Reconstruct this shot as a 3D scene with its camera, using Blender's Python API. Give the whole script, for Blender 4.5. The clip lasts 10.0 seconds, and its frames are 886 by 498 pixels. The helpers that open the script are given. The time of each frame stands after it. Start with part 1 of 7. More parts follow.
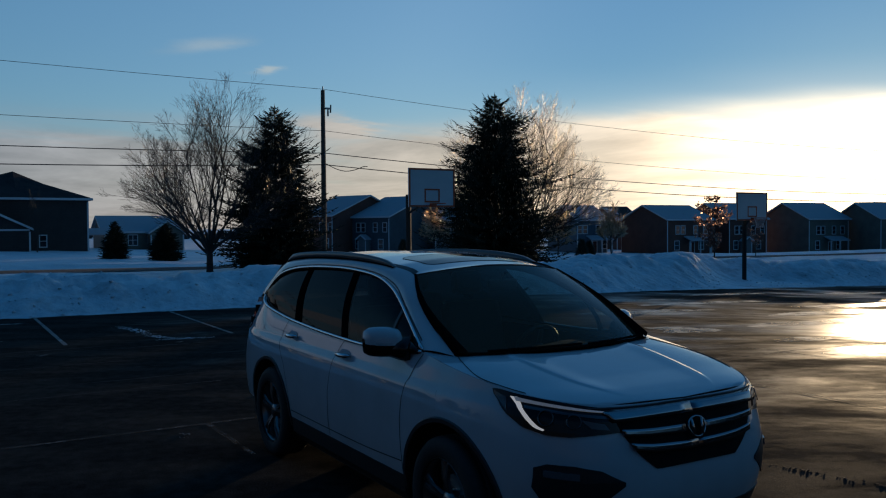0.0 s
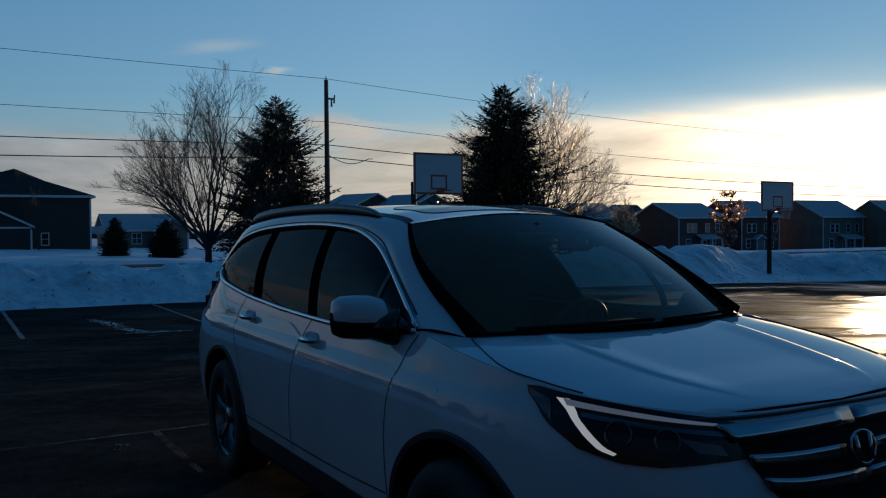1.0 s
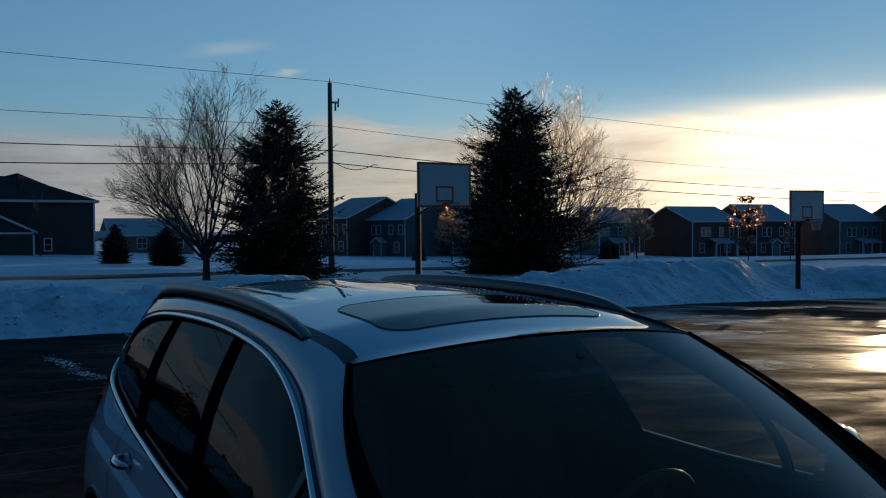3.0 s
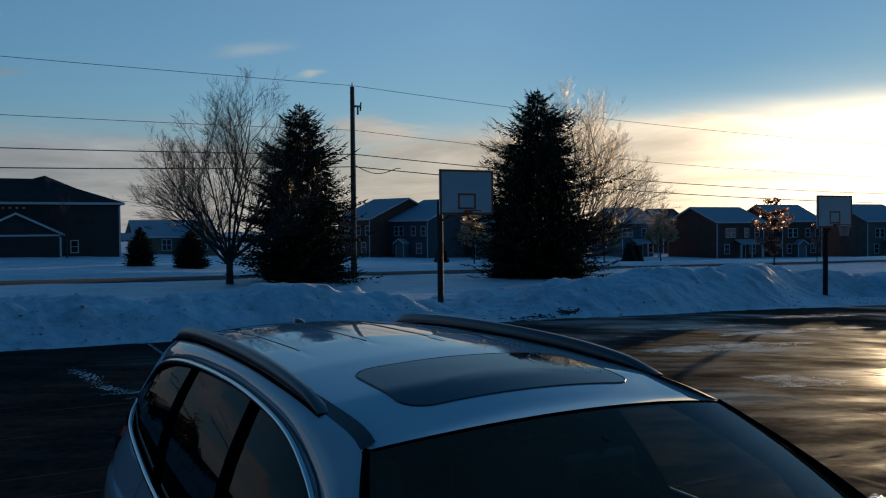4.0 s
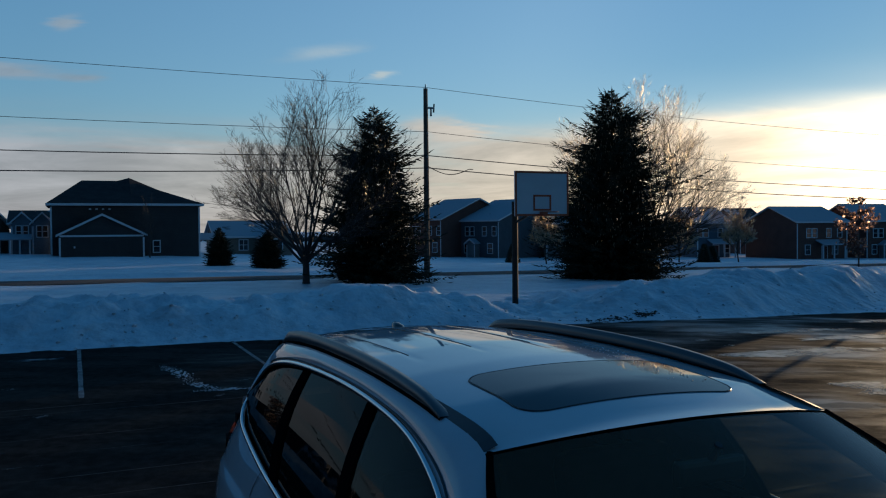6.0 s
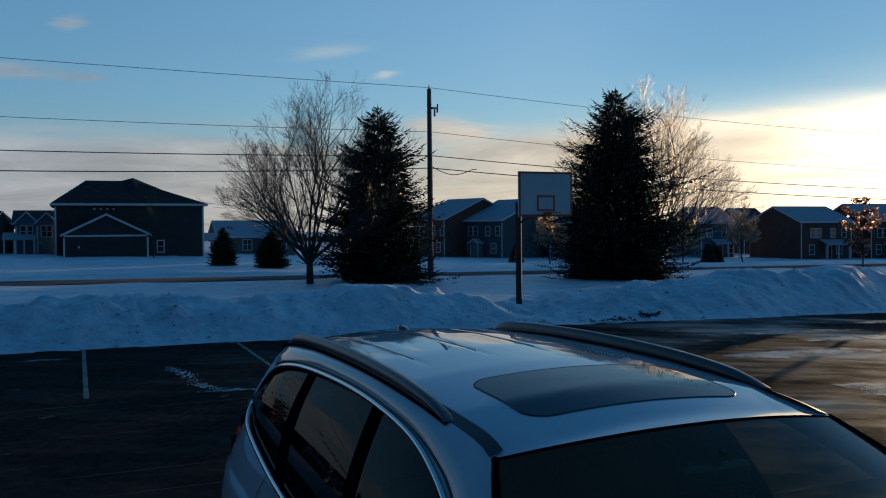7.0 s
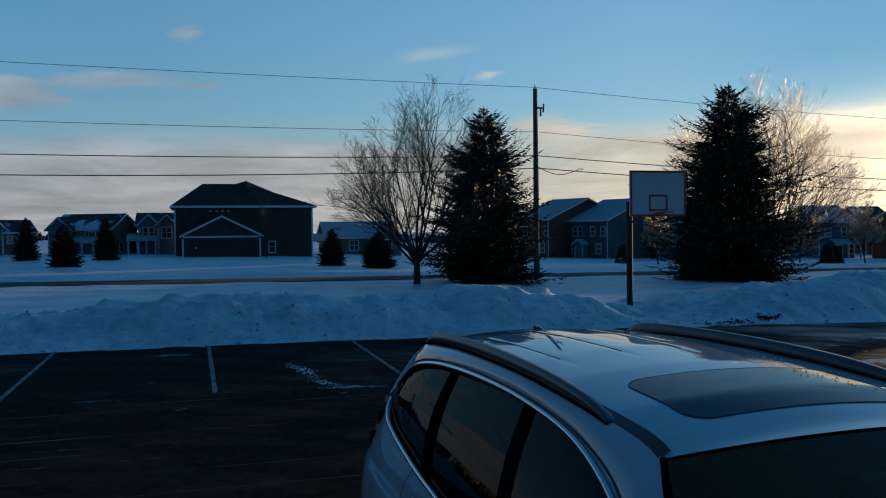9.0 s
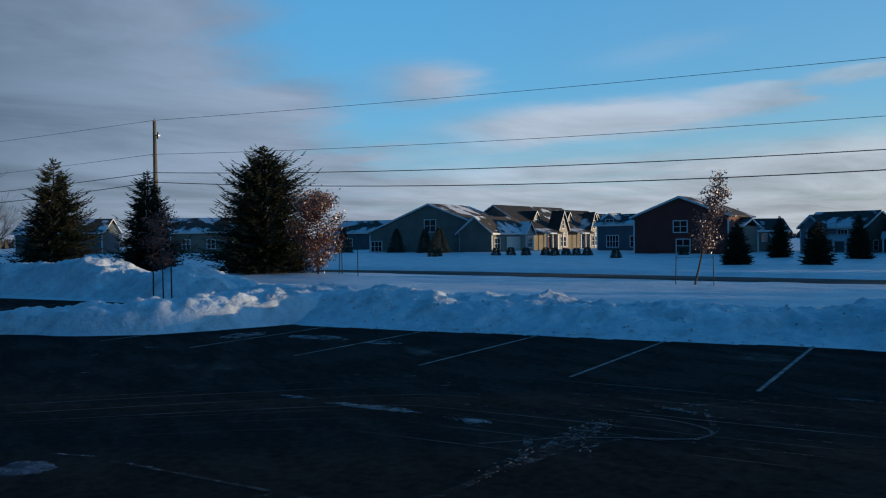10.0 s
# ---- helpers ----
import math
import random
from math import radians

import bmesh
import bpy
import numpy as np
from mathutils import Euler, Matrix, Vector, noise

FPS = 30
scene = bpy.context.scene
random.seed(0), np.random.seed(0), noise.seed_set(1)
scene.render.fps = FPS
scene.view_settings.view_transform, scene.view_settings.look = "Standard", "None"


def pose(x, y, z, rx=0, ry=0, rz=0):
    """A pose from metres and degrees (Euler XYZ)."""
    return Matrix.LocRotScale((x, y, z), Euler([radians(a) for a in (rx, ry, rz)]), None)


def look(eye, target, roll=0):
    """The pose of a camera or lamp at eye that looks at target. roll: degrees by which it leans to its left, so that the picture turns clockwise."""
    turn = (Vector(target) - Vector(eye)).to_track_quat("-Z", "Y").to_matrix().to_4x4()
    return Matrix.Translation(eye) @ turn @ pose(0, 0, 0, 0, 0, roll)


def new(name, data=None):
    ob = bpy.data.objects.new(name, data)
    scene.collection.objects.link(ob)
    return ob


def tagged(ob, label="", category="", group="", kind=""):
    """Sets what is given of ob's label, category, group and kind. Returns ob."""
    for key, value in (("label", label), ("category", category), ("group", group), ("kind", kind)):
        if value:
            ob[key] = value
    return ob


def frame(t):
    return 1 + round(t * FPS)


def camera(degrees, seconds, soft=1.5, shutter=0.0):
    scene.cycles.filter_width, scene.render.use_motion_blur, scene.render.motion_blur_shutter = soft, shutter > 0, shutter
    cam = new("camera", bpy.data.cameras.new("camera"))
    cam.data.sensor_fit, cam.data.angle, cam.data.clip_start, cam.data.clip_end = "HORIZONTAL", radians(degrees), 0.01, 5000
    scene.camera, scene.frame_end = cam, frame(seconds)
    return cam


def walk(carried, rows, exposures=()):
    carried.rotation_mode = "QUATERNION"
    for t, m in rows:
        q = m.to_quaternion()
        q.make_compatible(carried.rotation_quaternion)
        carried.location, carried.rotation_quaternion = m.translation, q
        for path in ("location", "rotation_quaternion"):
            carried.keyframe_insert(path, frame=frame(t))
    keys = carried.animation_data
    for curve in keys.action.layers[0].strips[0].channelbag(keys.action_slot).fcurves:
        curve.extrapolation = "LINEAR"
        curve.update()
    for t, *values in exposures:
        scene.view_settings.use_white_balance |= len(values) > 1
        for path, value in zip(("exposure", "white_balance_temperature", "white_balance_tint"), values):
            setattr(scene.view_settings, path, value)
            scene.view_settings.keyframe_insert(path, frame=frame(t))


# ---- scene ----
# The world's x axis runs along the parked car towards its nose, y to its left, z up from the tarmac.
cam = camera(55.0, 10.0, 1.15)
PATH = [
    (0.0, 5.459, -3.381, 1.923, 59.018, -1.538, -0.342),
    (0.5, 4.662, -2.917, 1.844, 59.275, -1.519, -0.354),
    (1.0, 4.011, -2.500, 1.586, 59.560, -1.502, -0.427),
    (1.5, 3.477, -2.158, 1.785, 59.771, -1.525, -0.451),
    (2.0, 3.045, -1.848, 1.915, 60.010, -1.484, -0.463),
    (2.5, 2.646, -1.585, 1.905, 60.152, -1.405, -0.436),
    (4.0, 2.413, -1.424, 2.150, 61.759, -1.383, -0.468),
    (4.2, 2.423, -1.445, 2.176, 65.911, -1.375, -0.614),
    (4.5, 2.421, -1.503, 2.180, 66.121, -1.368, -0.580),
    (5.0, 2.447, -1.575, 2.187, 66.243, -1.379, -0.576),
    (5.5, 2.466, -1.595, 2.189, 66.366, -1.354, -0.521),
    (7.0, 2.480, -1.612, 2.211, 66.707, -1.365, -0.484),
    (7.5, 2.492, -1.616, 2.219, 66.820, -1.342, -0.475),
    (8.0, 2.492, -1.616, 2.215, 66.958, -1.331, -0.439),
    (8.5, 2.494, -1.633, 2.216, 68.107, -1.327, -0.407),
    (8.8, 2.478, -1.716, 2.217, 69.281, -1.311, -0.508),
    (9.0, 2.467, -1.794, 2.215, 73.598, -1.265, -0.654),
    (9.1, 2.465, -1.807, 2.214, 76.483, -1.246, -0.715),
    (9.2, 2.461, -1.819, 2.213, 78.581, -1.230, -0.766),
    (9.3, 2.458, -1.831, 2.212, 79.674, -1.215, -0.806),
    (9.4, 2.469, -1.849, 2.208, 82.396, -1.185, -0.821),
    (9.5, 2.484, -1.869, 2.203, 86.755, -1.149, -0.830),
    (9.6, 2.536, -1.888, 2.204, 92.777, -1.070, -0.801),
    (9.8, 2.645, -1.920, 2.210, 107.035, -0.923, -0.769),
    (10.0, 2.708, -1.931, 2.204, 121.170, -0.777, -0.779),
]
walk(cam, [(t, pose(x, y, z, 90 + pitch, -roll, yaw)) for t, x, y, z, yaw, pitch, roll in PATH],
     [(0.0, 0.02, 6350, 10), (4.5, -0.03, 6500, 9), (5.0, 0.17, 6530, 9), (7.0, 0.23, 6480, 9), (8.5, 0.22, 6400, 8), (9.5, 0.28, 6250, 6), (10.0, 0.60, 6050, 5)])

# ---- sky and sun ----
SUN_YAW, SUN_UP = 32.0, 2.35            # bearing (as the camera's yaw) and height of the sun, degrees
SUN_WAY = Vector((-math.sin(radians(SUN_YAW)) * math.cos(radians(SUN_UP)),
                  math.cos(radians(SUN_YAW)) * math.cos(radians(SUN_UP)), math.sin(radians(SUN_UP))))


def make_sky():
    world = bpy.data.worlds.new("evening_sky")
    scene.world = world
    world.use_nodes = True
    nt = world.node_tree
    nt.nodes.clear()
    N, L = nt.nodes.new, nt.links.new
    out, bg = N("ShaderNodeOutputWorld"), N("ShaderNodeBackground")
    bg.inputs[1].default_value = 0.14
    sky = N("ShaderNodeTexSky")
    sky.sky_type, sky.sun_disc = "NISHITA", False
    sky.sun_elevation = radians(SUN_UP + 0.6)
    sky.sun_rotation = math.atan2(SUN_WAY.x, SUN_WAY.y)
    sky.air_density, sky.dust_density, sky.ozone_density = 1.0, 0.2, 3.2
    tc, sep = N("ShaderNodeTexCoord"), N("ShaderNodeSeparateXYZ")
    L(tc.outputs["Generated"], sep.inputs[0])

    def math_node(op, a, b=None, clamp=False):
        n = N("ShaderNodeMath")
        n.operation, n.use_clamp = op, clamp
        for k, v in enumerate((a, b)):
            if v is None:
                continue
            if isinstance(v, (int, float)):
                n.inputs[k].default_value = v
            else:
                L(v, n.inputs[k])
        return n.outputs[0]

    # a high cloud sheet: the direction carried onto a flat layer
    up = math_node("MAXIMUM", sep.outputs[2], 0.0)
    den = math_node("ADD", up, 0.055)
    px, py = math_node("DIVIDE", sep.outputs[0], den), math_node("DIVIDE", sep.outputs[1], den)
    comb = N("ShaderNodeCombineXYZ")
    L(px, comb.inputs[0]), L(py, comb.inputs[1])

    def noise_node(scale, detail, rough, stretch, offset):
        mp = N("ShaderNodeMapping")
        mp.inputs["Scale"].default_value = stretch
        mp.inputs["Location"].default_value = offset
        mp.inputs["Rotation"].default_value = (0, 0, radians(20))
        L(comb.outputs[0], mp.inputs[0])
        n = N("ShaderNodeTexNoise")
        n.inputs["Scale"].default_value, n.inputs["Detail"].default_value = scale, detail
        n.inputs["Roughness"].default_value = rough
        n.inputs["Distortion"].default_value = 0.4
        L(mp.outputs[0], n.inputs["Vector"])
        return n.outputs[0]

    wisps = noise_node(0.95, 8, 0.60, (1.0, 0.5, 1), (3.1, 0.4, 0))
    broad = noise_node(0.22, 4, 0.5, (1.0, 0.7, 1), (1.7, 5.2, 0))

    def ramp(v, a, b):
        m = N("ShaderNodeMapRange")
        m.interpolation_type = "SMOOTHSTEP"
        m.inputs[1].default_value, m.inputs[2].default_value = a, b
        L(v, m.inputs[0])
        return m.outputs[0]

    # how far a direction lies from the sun
    dot = N("ShaderNodeVectorMath")
    dot.operation = "DOT_PRODUCT"
    dot.inputs[1].default_value = SUN_WAY
    L(tc.outputs["Generated"], dot.inputs[0])
    # bearing and height of a direction in degrees, ruffled by the wind
    bearing = math_node("MULTIPLY", math_node("ARCTAN2", math_node("MULTIPLY", sep.outputs[0], -1.0), sep.outputs[1]), 57.296)
    height = math_node("MULTIPLY", math_node("ARCSINE", sep.outputs[2]), 57.296)
    ruffle = noise_node(0.55, 6, 0.62, (1.0, 0.6, 1), (9.4, 3.3, 0))
    flow = N("ShaderNodeCombineXYZ")
    L(math_node("ADD", bearing, math_node("MULTIPLY", math_node("SUBTRACT", wisps, 0.5), 14.0)), flow.inputs[0])
    L(math_node("ADD", height, math_node("MULTIPLY", math_node("SUBTRACT", ruffle, 0.5), 3.4)), flow.inputs[1])

    def cloud(at, up, wide, high, tilt, thick, inner=0.0):
        """The cover of one cloud: its bearing, height, half sizes and tilt in degrees."""
        mp = N("ShaderNodeMapping")
        mp.vector_type = "TEXTURE"
        mp.inputs["Location"].default_value = (at, up, 0)
        mp.inputs["Rotation"].default_value = (0, 0, radians(tilt))
        mp.inputs["Scale"].default_value = (wide, high, 1)
        L(flow.outputs[0], mp.inputs[0])
        span = N("ShaderNodeVectorMath")
        span.operation = "LENGTH"
        L(mp.outputs[0], span.inputs[0])
        r = N("ShaderNodeMapRange")
        r.interpolation_type = "SMOOTHSTEP"
        r.inputs[1].default_value, r.inputs[2].default_value = inner, 1.0
        r.inputs[3].default_value, r.inputs[4].default_value = thick, 0.0
        L(span.outputs["Value"], r.inputs[0])
        return r.outputs[0]

    # haze over the roofs, thinning out upwards
    lift = math_node("ADD", height, math_node("MULTIPLY", math_node("SUBTRACT", broad, 0.5), 9.0))
    cover = math_node("MULTIPLY", math_node("SUBTRACT", 1.0, ramp(lift, 2.8, 9.6)), 0.95)
    # thin wisps, small heaps and long sheets, the mauve deck in the east, the bank before the sun
    for sort in ((74.6, 11.5, 4.6, 1.15, -10, 0.55), (69.9, 9.8, 1.9, 0.5, -8, 1.0), (89.7, 12.9, 1.6, 0.8, 0, 0.95), (92.5, 9.6, 4.4, 1.0, 2, 0.9), (88.6, 9.3, 2.6, 0.7, 0, 0.75),
                 (66.4, 7.0, 3.8, 1.4, 0, 0.8), (62.3, 5.0, 4.2, 1.3, 4, 0.6), (110.0, 7.6, 15.0, 2.2, -3, 1.1), (100.6, 8.8, 4.0, 1.2, 0, 1.1), (95.4, 9.5, 4.6, 0.9, -2, 1.1),
                 (121.5, 10.2, 7.5, 2.6, 0, 0.8), (106, 11.8, 9.0, 1.9, -4, 0.35), (150, 5.0, 27.0, 18.5, 0, 1.1, 0.5), (88, 4.2, 22.0, 2.6, 0, 0.5), (47, 2.6, 18.0, 5.2, 0, 1.0, 0.6), (22, 1.5, 24.0, 7.2, 0, 1.5, 0.78)):
        cover = math_node("ADD", cover, cloud(*sort))
    grain = math_node("ADD", 0.62, math_node("MULTIPLY", math_node("SUBTRACT", wisps, 0.36), 1.9))
    cover = math_node("MULTIPLY", cover, grain)
    mask = ramp(cover, 0.03, 0.85)
    # clouds take the sky's warm light: white-gold by the sun, mauve-grey away from it
    cr = N("ShaderNodeValToRGB")
    e = cr.color_ramp.elements
    e[0].position, e[0].color = 0.0, (0.50, 0.56, 0.74, 1)
    e[1].position, e[1].color = 1.0, (15.0, 12.0, 8.4, 1)
    for place, colour in ((0.275, (1.46, 1.68, 2.18)), (0.46, (1.50, 1.59, 1.98)), (0.53, (2.25, 2.30, 2.62)), (0.625, (2.16, 2.20, 2.48)), (0.767, (2.22, 2.22, 2.38)), (0.872, (2.95, 2.76, 2.6)), (0.951, (4.4, 3.7, 2.95)),
                          (0.967, (5.2, 4.3, 3.3)), (0.985, (6.6, 5.6, 4.3)), (0.993, (10.0, 8.4, 6.2))):
        cr.color_ramp.elements.new(place).color = (*colour, 1)
    span = N("ShaderNodeMapRange")
    span.inputs[1].default_value, span.inputs[2].default_value = -1.0, 1.0
    L(dot.outputs["Value"], span.inputs[0])
    L(span.outputs[0], cr.inputs[0])
    # thick and thin parts of the cloud
    body = N("ShaderNodeMixRGB")
    body.blend_type = "MULTIPLY"
    body.inputs[0].default_value = 1.0
    shade = N("ShaderNodeMapRange")
    shade.inputs[1].default_value, shade.inputs[2].default_value, shade.inputs[3].default_value, shade.inputs[4].default_value = 0.34, 0.66, 0.72, 1.22
    L(noise_node(0.6, 7, 0.6, (0.8, 1.3, 1), (7.3, 2.1, 0)), shade.inputs[0])
    L(cr.outputs[0], body.inputs[1]), L(shade.outputs[0], body.inputs[2])
    # high wisps stand above the reddened air
    white, pale = N("ShaderNodeMixRGB"), N("ShaderNodeMixRGB")
    white.blend_type = "MULTIPLY"
    white.inputs[0].default_value = 1.0
    pale.inputs[1].default_value, pale.inputs[2].default_value = (1, 1, 1, 1), (0.80, 1.02, 1.16, 1)
    L(math_node("MULTIPLY", ramp(height, 6.5, 9.5), ramp(dot.outputs["Value"], 0.15, 0.45)), pale.inputs[0])
    L(body.outputs[0], white.inputs[1]), L(pale.outputs[0], white.inputs[2])
    # light scattered a second time keeps the sky away from the sun a clear blue
    twice = N("ShaderNodeMixRGB")
    twice.blend_type = "ADD"
    twice.inputs[0].default_value = 1.0
    rest = N("ShaderNodeValToRGB")
    rest.color_ramp.elements[0].position, rest.color_ramp.elements[0].color = 0.50, (0.26, 1.02, 1.88, 1)
    rest.color_ramp.elements[1].position, rest.color_ramp.elements[1].color = 0.93, (0.50, 0.98, 1.50, 1)
    rest.color_ramp.elements.new(0.75).color = (0.31, 0.79, 1.35, 1)
    L(span.outputs[0], rest.inputs[0]), L(rest.outputs[0], twice.inputs[2])
    L(sky.outputs[0], twice.inputs[1])
    mix = N("ShaderNodeMixRGB")
    mask = math_node("MULTIPLY", mask, math_node("SUBTRACT", 1.0, math_node("MULTIPLY", ramp(sep.outputs[2], 0.30, 0.50), 0.6)))
    L(math_node("MULTIPLY", mask, 0.85), mix.inputs[0])
    L(twice.outputs[0], mix.inputs[1]), L(white.outputs[0], mix.inputs[2])
    # the aureole of thin haze round the low sun
    glow = N("ShaderNodeMixRGB")
    glow.blend_type = "ADD"
    power = math_node("POWER", math_node("MAXIMUM", dot.outputs["Value"], 0.0), 55.0)
    under = math_node("SUBTRACT", 1.0, math_node("MULTIPLY", ramp(lift, 5.5, 8.5), 0.97))
    L(math_node("MULTIPLY", power, under), glow.inputs[0])
    glow.inputs[2].default_value = (8.5, 5.2, 2.4, 1)
    L(mix.outputs[0], glow.inputs[1])
    # the evening sky deepens towards the zenith
    deep, tone = N("ShaderNodeMixRGB"), N("ShaderNodeMixRGB")
    deep.blend_type = "MULTIPLY"
    deep.inputs[0].default_value = 1.0
    tone.inputs[1].default_value, tone.inputs[2].default_value = (1, 1, 1, 1), (0.20, 0.46, 0.62, 1)
    L(ramp(sep.outputs[2], 0.25, 0.50), tone.inputs[0])
    L(glow.outputs[0], deep.inputs[1]), L(tone.outputs[0], deep.inputs[2])
    # over the cloud bank the sky near the sun stays blue
    clear, hue = N("ShaderNodeMixRGB"), N("ShaderNodeMixRGB")
    clear.blend_type = "MULTIPLY"
    clear.inputs[0].default_value = 1.0
    hue.inputs[1].default_value, hue.inputs[2].default_value = (1, 1, 1, 1), (0.55, 0.76, 0.86, 1)
    L(math_node("MULTIPLY", ramp(lift, 5.5, 11.0), ramp(dot.outputs["Value"], 0.86, 0.99)), hue.inputs[0])
    L(deep.outputs[0], clear.inputs[1]), L(hue.outputs[0], clear.inputs[2])
    # and it darkens towards the east, away from the sunset
    dusk, fall = N("ShaderNodeMixRGB"), N("ShaderNodeMixRGB")
    dusk.blend_type = "MULTIPLY"
    dusk.inputs[0].default_value = 1.0
    fall.inputs[1].default_value, fall.inputs[2].default_value = (0.18, 0.21, 0.25, 1), (1, 1, 1, 1)
    L(ramp(dot.outputs["Value"], -0.80, -0.08), fall.inputs[0])
    L(clear.outputs[0], dusk.inputs[1]), L(fall.outputs[0], dusk.inputs[2])
    L(dusk.outputs[0], bg.inputs[0])
    L(bg.outputs[0], out.inputs[0])


make_sky()
sun = new("sun", bpy.data.lights.new("sun", "SUN"))
sun.data.energy, sun.data.angle, sun.data.color = 2.9, radians(0.6), (1.0, 0.72, 0.42)
sun.matrix_world = look((0, 0, 0), -SUN_WAY)


# ---- materials ----
def material(name, colour, rough=0.6, metal=0.0, grain=0.0, scale=8.0, bump=0.0, bump_scale=None, colour2=None,
             spot=0.5, coat=0.0, wear=0.15, stretch=(1, 1, 1), spec=0.5):
    """A surface with variation at two scales: broad stains and fine grain, and fine relief."""
    m = bpy.data.materials.new(name)
    m.use_nodes = True
    nt = m.node_tree
    N, L = nt.nodes.new, nt.links.new
    b = nt.nodes["Principled BSDF"]
    b.inputs["Roughness"].default_value, b.inputs["Metallic"].default_value = rough, metal
    b.inputs["Coat Weight"].default_value, b.inputs["Coat Roughness"].default_value = coat, 0.05
    b.inputs["Specular IOR Level"].default_value = spec
    tc, mp = N("ShaderNodeTexCoord"), N("ShaderNodeMapping")
    mp.inputs["Scale"].default_value = stretch
    L(tc.outputs["Object"], mp.inputs[0])
    fine, broad = N("ShaderNodeTexNoise"), N("ShaderNodeTexNoise")
    fine.inputs["Scale"].default_value, fine.inputs["Detail"].default_value = scale, 5
    broad.inputs["Scale"].default_value, broad.inputs["Detail"].default_value = scale * 0.13, 4
    L(mp.outputs[0], fine.inputs["Vector"]), L(mp.outputs[0], broad.inputs["Vector"])
    mix = N("ShaderNodeMixRGB")
    c2 = colour2 or [c * (1 - wear) for c in colour]
    mix.inputs[1].default_value, mix.inputs[2].default_value = (*colour, 1), (*c2, 1)
    r = N("ShaderNodeMapRange")
    r.inputs[1].default_value, r.inputs[2].default_value = spot - 0.15, spot + 0.15
    L(broad.outputs[0], r.inputs[0]), L(r.outputs[0], mix.inputs[0])
    g = N("ShaderNodeMixRGB")
    g.blend_type = "OVERLAY"
    g.inputs[0].default_value = grain
    L(mix.outputs[0], g.inputs[1]), L(fine.outputs[0], g.inputs[2])
    L(g.outputs[0], b.inputs["Base Color"])
    if bump:
        bp = N("ShaderNodeBump")
        bp.inputs["Strength"].default_value, bp.inputs["Distance"].default_value = 1.0, bump
        if bump_scale:
            f2 = N("ShaderNodeTexNoise")
            f2.inputs["Scale"].default_value, f2.inputs["Detail"].default_value = bump_scale, 4
            L(mp.outputs[0], f2.inputs["Vector"]), L(f2.outputs[0], bp.inputs["Height"])
        else:
            L(fine.outputs[0], bp.inputs["Height"])
        L(bp.outputs[0], b.inputs["Normal"])
    return m


